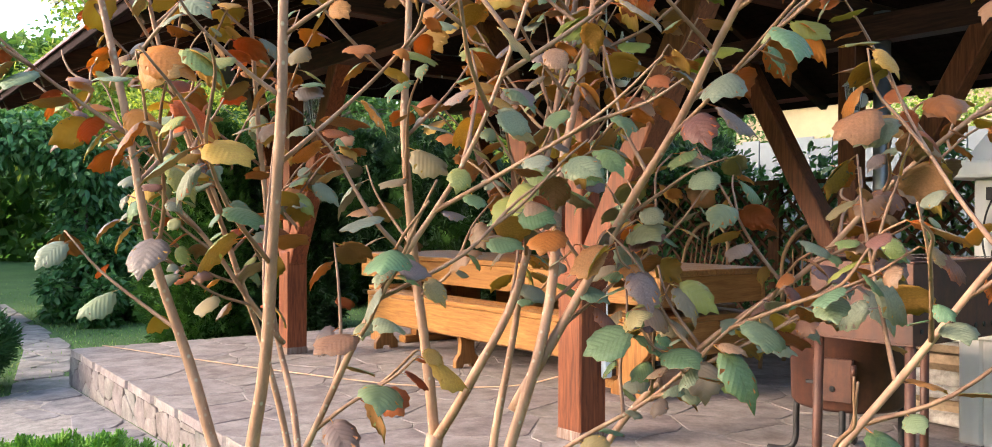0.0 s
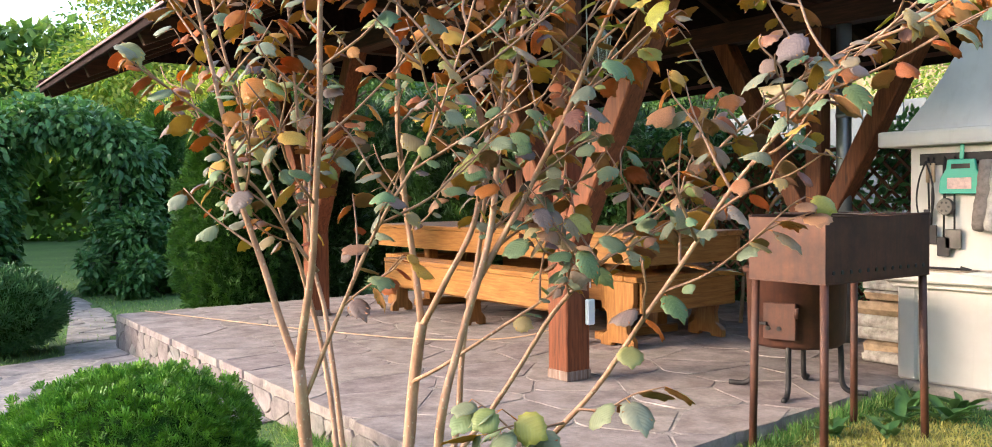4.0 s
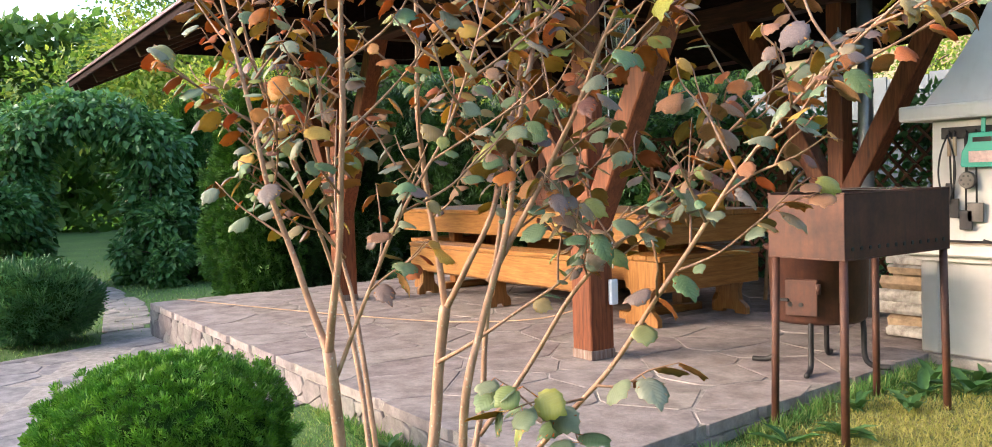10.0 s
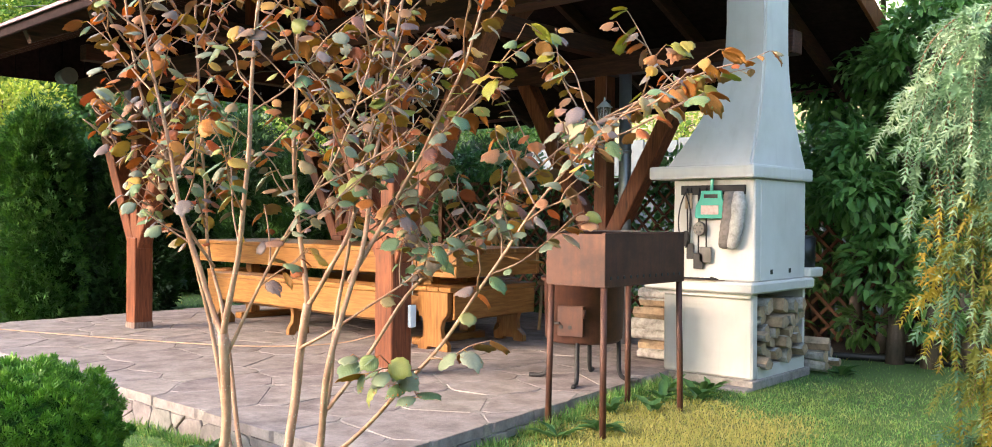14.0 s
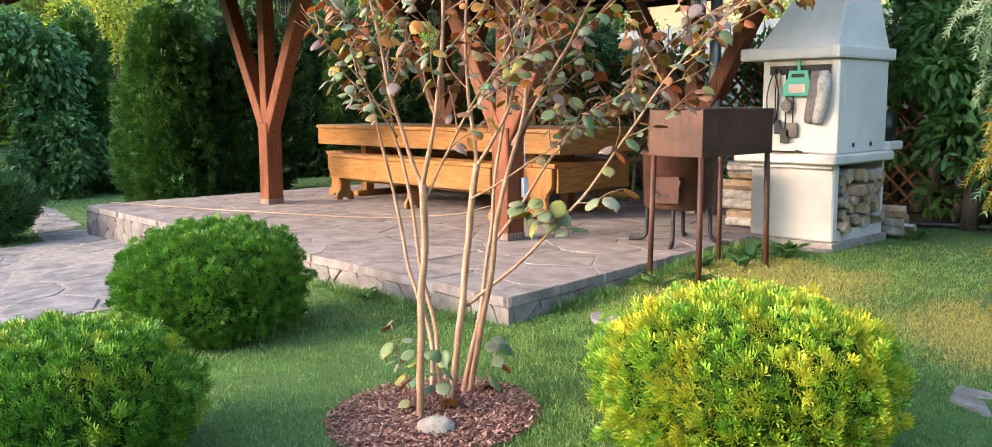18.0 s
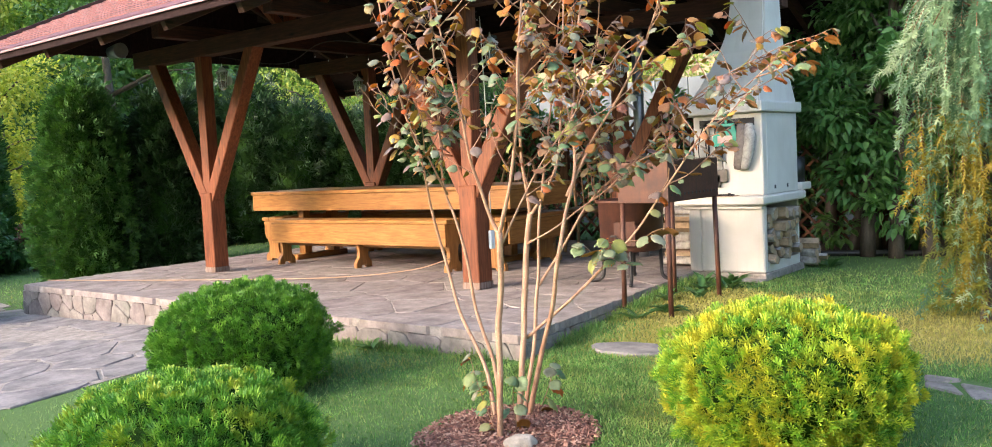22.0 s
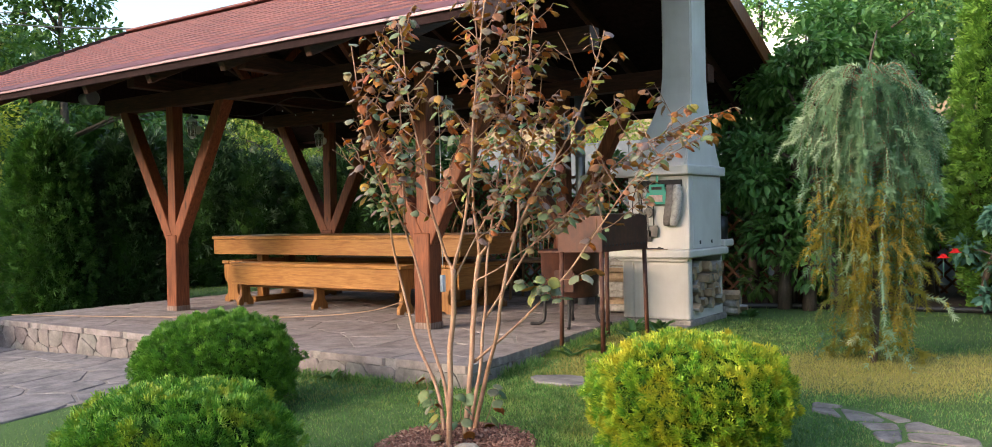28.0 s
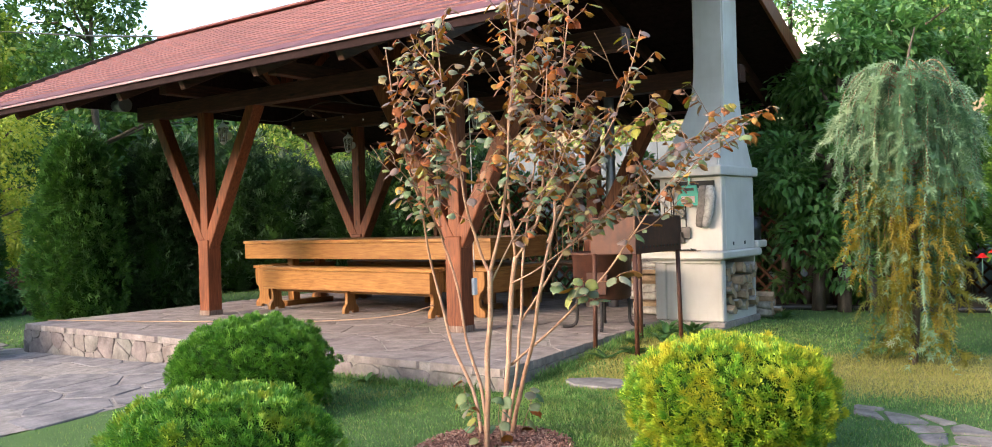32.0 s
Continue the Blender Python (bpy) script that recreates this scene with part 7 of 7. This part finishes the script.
tagged(part("shrub_bed", bedm, M_SOIL, None), "bare dark soil under the shrubs", "soil", kind="structure")


# ---------------- fences and what stands beyond ----------------
def lattice(name, x0, x1, y, z0, z1, step=0.16):
    t = thing(name, "brown diagonal lattice fence panel", "lattice fence", (x0, y, 0), 0, "lattice panels")
    w, h = x1 - x0, z1 - z0
    for s in (1, -1):
        k = -h
        while k < w:
            a = max(0.0, k)
            b = min(w, k + h)
            if b - a > 0.05:
                za, zb = a - k, b - k
                if s < 0:
                    za, zb = h - za, h - zb
                part("lath", bar((a, 0.008 * s, z0 + za), (b, 0.008 * s, z0 + zb), 0.026, 0.012, 0.001, up=(0, 1, 0)), M_LATTICE, t)
            k += step
    for x in (0, w):
        part("upright", box(x - 0.03, -0.03, z0 - 0.1, x + 0.03, 0.03, z1 + 0.04, 0.003), M_LATTICE, t)
    part("top_rail", box(0.03, -0.02, z1, w - 0.03, 0.02, z1 + 0.035, 0.003), M_LATTICE, t)


lattice("lattice_fence", -3.25, -1.55, 3.70, 0.05, 1.35)
lattice("lattice_fence", -1.5, 0.25, 3.70, 0.05, 1.35)
lattice("lattice_fence", 0.32, 2.05, 3.75, 0.0, 1.35)
lattice("lattice_fence", 2.12, 3.6, 4.95, 0.0, 1.35)
fence = thing("board_fence", "pale sheet fence behind the garden", "fence")
for i in range(46):
    part("fence_board", box(-5.76 + 0.26 * i, 6.60 + 0.012 * (i % 2), -0.1, -5.505 + 0.26 * i, 6.625 + 0.012 * (i % 2), 2.02 + 0.03 * (i % 3 == 0), 0.003), M_SHEET, fence)
house = thing("neighbour_house", "cream neighbouring house behind the hedge", "house")
part("wall", box(-9.5, 13.0, -0.3, 3.5, 16.0, 3.5, 0.02), M_CREAM, house)
part("roof", prism([(-10.0, 3.45), (-3.0, 5.6), (4.0, 3.45)], 12.6, 16.4, 0.02), M_TIN, house)
for x in (-7.2, -4.2, -1.6, 1.2):
    w = part("window", box(x, 12.97, 0.9, x + 1.0, 13.02, 2.1, 0.01), M_WHITE, house)
    part("pane", box(x + 0.08, 12.955, 0.98, x + 0.92, 12.969, 2.02), M_GLASS, w)
for k, (x, h) in enumerate(((-3.2, 2.0), (-2.3, 1.8), (-1.3, 1.85))):
    broad_tree("hedge_climber", "leafy climber along the lattice behind the table", (x, 4.0, -0.1), h, 0.75, M_VINE, 321 + k, 2600, 0.085, LEAF, M_BARK, 24, 0.0, "shrub", 3, 0.4)
broad_tree("hedge_climber", "leafy climber along the lattice behind the brazier", (-0.2, 4.0, -0.1), 1.75, 0.75, M_VINE, 311, 2800, 0.085, LEAF, M_BARK, 24, 0.0, "shrub", 3, 0.4)
broad_tree("hedge_climber", "leafy climber along the lattice behind the oven", (1.0, 3.95, -0.1), 1.6, 0.7, M_VINE, 312, 3000, 0.085, LEAF, M_BARK, 22, 0.0, "shrub", 3, 0.4)
line = smooth_line([(-30, 6.8, 8.2), (-20, 4.5, 6.15), (-13.5, 3.0, 4.91), (-9.1, 2.0, 4.06), (-5.66, 1.19, 3.43)], 8)
tagged(tube("power_cable", line, [0.012] * len(line), M_CABLE, None, 6), "black overhead cable that runs to the gazebo ridge", "cable")


# ---------------- things on and round the oven ----------------
def split_log(x, y, z, L, r, seed, parent, yaw=0.0):
    """A split birch billet with bark on one side, along x."""
    rr = random.Random(seed)
    out = [(r * math.cos(a) * (1 + rr.uniform(-0.06, 0.06)), r * math.sin(a) * (1 + rr.uniform(-0.06, 0.06))) for a in [radians(20 + 20 * k) for k in range(8)]]
    out.append((rr.uniform(-0.2, 0.2) * r, -0.35 * r))
    bm = prism(out, -L / 2, L / 2, 0.0, "x")
    me = bpy.data.meshes.new("billet")
    bm.to_mesh(me)
    bm.free()
    me.materials.append(M_CUTWOOD)
    me.materials.append(M_BIRCH)
    me.polygons.foreach_set("material_index", [1 if f.normal.z > 0.25 and abs(f.normal.x) < 0.4 else 0 for f in me.polygons])
    ob = part("billet", me, None, parent)
    ob.matrix_basis = pose(x, y, z, rr.uniform(0, 360), 0, yaw)


wood_pile = thing("firewood_stack", "split birch firewood stacked in the oven's niche", "firewood")
rw = random.Random(6)
row, z = 0, 0.115
while z < 0.50:
    y = 1.612 + (0.04 if row % 2 else 0)
    while y < 2.16:
        split_log(1.585 + rw.uniform(-0.03, 0.05), y, z, 0.44, rw.uniform(0.046, 0.060), int(y * 1000) + row, wood_pile, rw.uniform(-4, 4))
        y += rw.uniform(0.088, 0.108)
    z += 0.080
    row += 1
pile2 = thing("firewood_stack", "birch firewood heaped against the oven's back", "firewood")
for k in range(7):
    split_log(1.72 + rw.uniform(-0.03, 0.08), 2.34 + 0.07 * (k % 3), -0.02 + 0.07 * (k // 3) + 0.03, 0.34, 0.045, 500 + k, pile2, rw.uniform(-10, 10))
pile3 = thing("firewood_stack", "small split firewood stacked on the terrace behind the stove", "firewood")
for k in range(21):
    split_log(0.93 + rw.uniform(-0.02, 0.05), 1.72 + 0.075 * (k % 3), 0.045 + 0.07 * (k // 3), 0.30, 0.042, 600 + k, pile3, rw.uniform(-6, 6))


def build_dustpan():
    t = thing("dustpan", "turquoise plastic dustpan hung on the oven's front", "dustpan", (1.515, 1.478, 0.0))
    out = [(-0.105, 0.99), (0.105, 0.99), (0.115, 1.00), (0.108, 1.07), (0.078, 1.115), (0.07, 1.165), (-0.07, 1.165), (-0.078, 1.115), (-0.108, 1.07), (-0.115, 1.00)]
    part("tray", prism(out, -0.030, -0.012, 0.004), M_GREEN, t)
    # a dark plate painted as the opening of the grip
    part("grip_hole", box(-0.048, -0.033, 1.118, 0.048, -0.0305, 1.142, 0.001), M_SOOT, t)
    part("label_card", box(-0.068, -0.034, 1.015, 0.055, -0.0305, 1.072, 0.001), M_PAPER, t, "printed card panel")
    part("handle", bar((0, -0.02, 1.166), (0.0, -0.012, 1.28), 0.022, 0.010, 0.003, up=(0, 1, 0)), M_GREEN, t)
    part("ring", bar((-0.012, -0.014, 1.275), (0.012, -0.014, 1.275), 0.012, 0.012, 0.002), M_GREEN, t)


build_dustpan()
for k, (x, L, wide) in enumerate(((1.36, 0.34, 0.05), (1.42, 0.40, 0.07), (1.47, 0.36, 0.085), (1.33, 0.26, 0.035))):
    tt = thing("fire_tool", ("iron poker", "iron coal shovel", "flat iron spatula", "pair of iron tongs")[k] + " hung on the oven's rail", "fire tool", (x, 1.478, 1.17), 0, "tools on the oven")
    part("shaft", rod((0, -0.006, 0), (0.006 * (k - 1), -0.012, -L), 0.005, n=8), M_IRON, tt)
    part("blade", box(-wide / 2, -0.016, -L - 0.10, wide / 2, -0.008, -L, 0.003), M_TOOL if k == 2 else M_IRON, tt)
    part("hook", rod((0, 0.004, 0.0), (0, -0.012, 0.012), 0.004, n=6), M_IRON, tt)
    part("grip", rod((0, -0.006, -0.02), (0.002, -0.008, -0.12), 0.010, n=8), M_CUTWOOD if k in (0, 3) else M_IRON, tt)
for k, (x, mat, lab) in enumerate(((1.645, M_GLOVE, "grey brown work glove"), (1.705, M_GLOVE2, "rolled pale grey fleece cloth"))):
    pts = smooth_line([(x, 1.448, 1.155), (x + 0.005, 1.440, 1.04), (x - 0.015, 1.440, 0.91), (x - 0.045, 1.450, 0.81)], 5)
    g = tube("work_glove" if k == 0 else "rolled_cloth", pts, [(0.030, 0.034, 0.040, 0.044, 0.047, 0.047, 0.046, 0.045, 0.044, 0.043, 0.042, 0.041, 0.040, 0.038, 0.034, 0.026)[min(15, i)] + 0.007 * noise.noise(p * 24) for i, p in enumerate(pts)], mat, None, 12)
    tagged(g, lab + " hung on the oven's rail", "glove" if k == 0 else "cloth")
skim = thing("fire_tool", "perforated steel skimmer hung on the oven's rail", "fire tool", (1.445, 1.462, 1.16), 0, "tools on the oven")
part("shaft", rod((0, 0, 0), (-0.01, -0.01, -0.19), 0.004, n=8), M_TOOL, skim)
part("bowl", rod((-0.01, -0.004, -0.235), (-0.01, -0.022, -0.235), 0.046, 0.040, 18), M_TOOL, skim)
# black dots set on the bowl, coloured as the dark of its holes
for a in range(6):
    part("hole", rod((-0.01 + 0.024 * math.cos(a * 1.047), -0.0215, -0.235 + 0.024 * math.sin(a * 1.047)), (-0.01 + 0.024 * math.cos(a * 1.047), -0.0235, -0.235 + 0.024 * math.sin(a * 1.047)), 0.006, n=8), M_BLACK, skim)
tongs = thing("fire_tool", "bent iron wire tongs hung on the oven's rail", "fire tool", (1.325, 1.462, 1.16), 0, "tools on the oven")
for sx in (-1, 1):
    bow = smooth_line([(0, 0, 0), (sx * 0.035, -0.004, -0.10), (sx * 0.045, -0.006, -0.22), (sx * 0.01, -0.008, -0.36)], 5)
    tube("arm", bow, [0.0045] * len(bow), M_IRON, tongs, 6)
poker = thing("iron_bar", "rusty iron bar lying on the oven's counter", "bar", (1.40, 1.43, 0.612))
part("rod", rod((-0.16, -0.02, 0), (0.13, 0.0, 0), 0.006, n=8), M_IRON, poker)
part("tip", rod((0.13, 0.0, 0), (0.18, 0.004, 0), 0.016, 0.003, 8), M_IRON, poker)
pot = thing("black_pot", "black enamel pot on the oven's side shelf", "pot", (1.72, 2.33, 0.666))
part("pot_body", rod((0, 0, 0), (0, 0, 0.20), 0.085, 0.09, 20), M_BLACK, pot)
part("pot_lid", rod((0, 0, 0.201), (0, 0, 0.215), 0.092, 0.07, 20), M_BLACK, pot)
frame_w = thing("wooden_frame", "small bare wooden frame standing on the oven's side shelf", "frame", (1.56, 2.36, 0.666))
for a, b in (((0, 0, 0), (0.02, 0, 0.36)), ((0.12, 0, 0), (0.10, 0, 0.36)), ((0.014, 0, 0.33), (0.106, 0, 0.33)), ((0.01, 0, 0.15), (0.11, 0, 0.15))):
    part("batten", bar(a, b, 0.022, 0.022, 0.002), M_CUTWOOD, frame_w)


# ---------------- things in the gazebo ----------------
def lantern(x, y, z, lab):
    t = thing("wall_lantern", lab, "lantern", (x, y, z), 0, "lanterns on the posts")
    part("bracket", box(-0.012, 0.0, 0.09, 0.012, 0.075, 0.115, 0.003), M_BLACK, t)
    part("back_plate", rod((0, 0.075, -0.03), (0, 0.085, -0.03), 0.045, n=16), M_CERAMIC, t)
    part("glass", rod((0, 0, -0.10), (0, 0, 0.05), 0.036, 0.055, 6), M_GLASS, t)
    part("cap", rod((0, 0, 0.051), (0, 0, 0.10), 0.068, 0.016, 6), M_WHITE, t)
    part("finial", rod((0, 0, 0.10), (0, 0, 0.135), 0.010, 0.004, 8), M_WHITE, t)
    part("base", rod((0, 0, -0.125), (0, 0, -0.101), 0.018, 0.040, 6), M_WHITE, t)
    for k in range(6):
        a = math.pi * k / 3
        part("bar", rod((0.037 * math.cos(a), 0.037 * math.sin(a), -0.10), (0.056 * math.cos(a), 0.056 * math.sin(a), 0.05), 0.003, n=5), M_WHITE, t)


lantern(0.20, 2.13, 1.80, "white wall lantern on a gazebo post")
lantern(-3.30, 2.13, 1.92, "white wall lantern on the far gazebo post")
lantern(-3.20, -0.08 + 0.30, 1.92, "white wall lantern behind the corner post")
lantern(0.20, 0.22, 1.80, "white wall lantern behind the middle post")
flue = thing("stove_flue", "dull zinc flue pipe beside the back post", "flue pipe", (0.28, 2.30, 0))
part("pipe", rod((0, 0, 0.0), (0, 0, 2.3), 0.05, n=16), M_TIN, flue)
for z in (0.75, 1.5):
    part("collar", rod((0, 0, z), (0, 0, z + 0.03), 0.055, n=16), M_TIN, flue)


def wicker_chair(x, y, turn):
    t = thing("wicker_chair", "pale wicker garden chair with an arched open back", "chair", (x, y, 0), turn, "wicker chairs")
    arch = smooth_line([(-0.26, 0.22, 0.42), (-0.28, 0.27, 0.75), (-0.18, 0.31, 0.96), (0, 0.32, 1.02), (0.18, 0.31, 0.96), (0.28, 0.27, 0.75), (0.26, 0.22, 0.42)], 5)
    tube("back_hoop", arch, [0.016] * len(arch), M_WICKER, t, 8)
    for k in range(7):
        u = (k - 3) / 3
        part("spindle", rod((0.17 * u, 0.22, 0.44), (0.22 * u, 0.31, 0.99 - 0.16 * u * u), 0.007, n=6), M_WICKER, t)
    part("seat", box(-0.27, -0.24, 0.40, 0.27, 0.24, 0.44, 0.018), M_WICKER, t)
    for sx in (-1, 1):
        for sy in (-1, 1):
            part("leg", rod((sx * 0.23, sy * 0.2, 0.40), (sx * 0.25, sy * 0.22, 0.0), 0.016, n=8), M_WICKER, t)


wicker_chair(-1.75, 2.75, -10)
wicker_chair(-0.55, 2.75, 15)
box_t = thing("extension_socket", "white extension socket with cable on the post", "socket", (0.185, 0.14, 0.0))
part("case", box(-0.012, -0.026, 0.30, 0.018, 0.026, 0.44, 0.006), M_BLUEWALL, box_t)
wire = smooth_line([(0.006, 0, 0.5), (0.0, 0.0, 0.9), (0.004, 0, 1.4), (-0.01, 0, 2.05)], 5)
tube("cable", wire, [0.004] * len(wire), M_CERAMIC, box_t, 6)
cord = smooth_line([(-4.48, -1.05, 0.012), (-3.4, -0.68, 0.010), (-2.4, -0.32, 0.012), (-1.5, 0.06, 0.020), (-0.95, 0.42, 0.06), (-0.70, 0.665, 0.14)], 8)
tagged(tube("orange_cord", cord, [0.0045] * len(cord), M_CORD, None, 6), "thin orange cord stretched over the terrace to the bench", "cord")
dish = part("lamp_housing", rod((-5.05, 0.08, 2.36), (-4.80, 0.08, 2.36), 0.06, 0.085, 12), M_TIN, None)
tagged(dish, "grey tin lamp housing under the eave", "lamp housing")
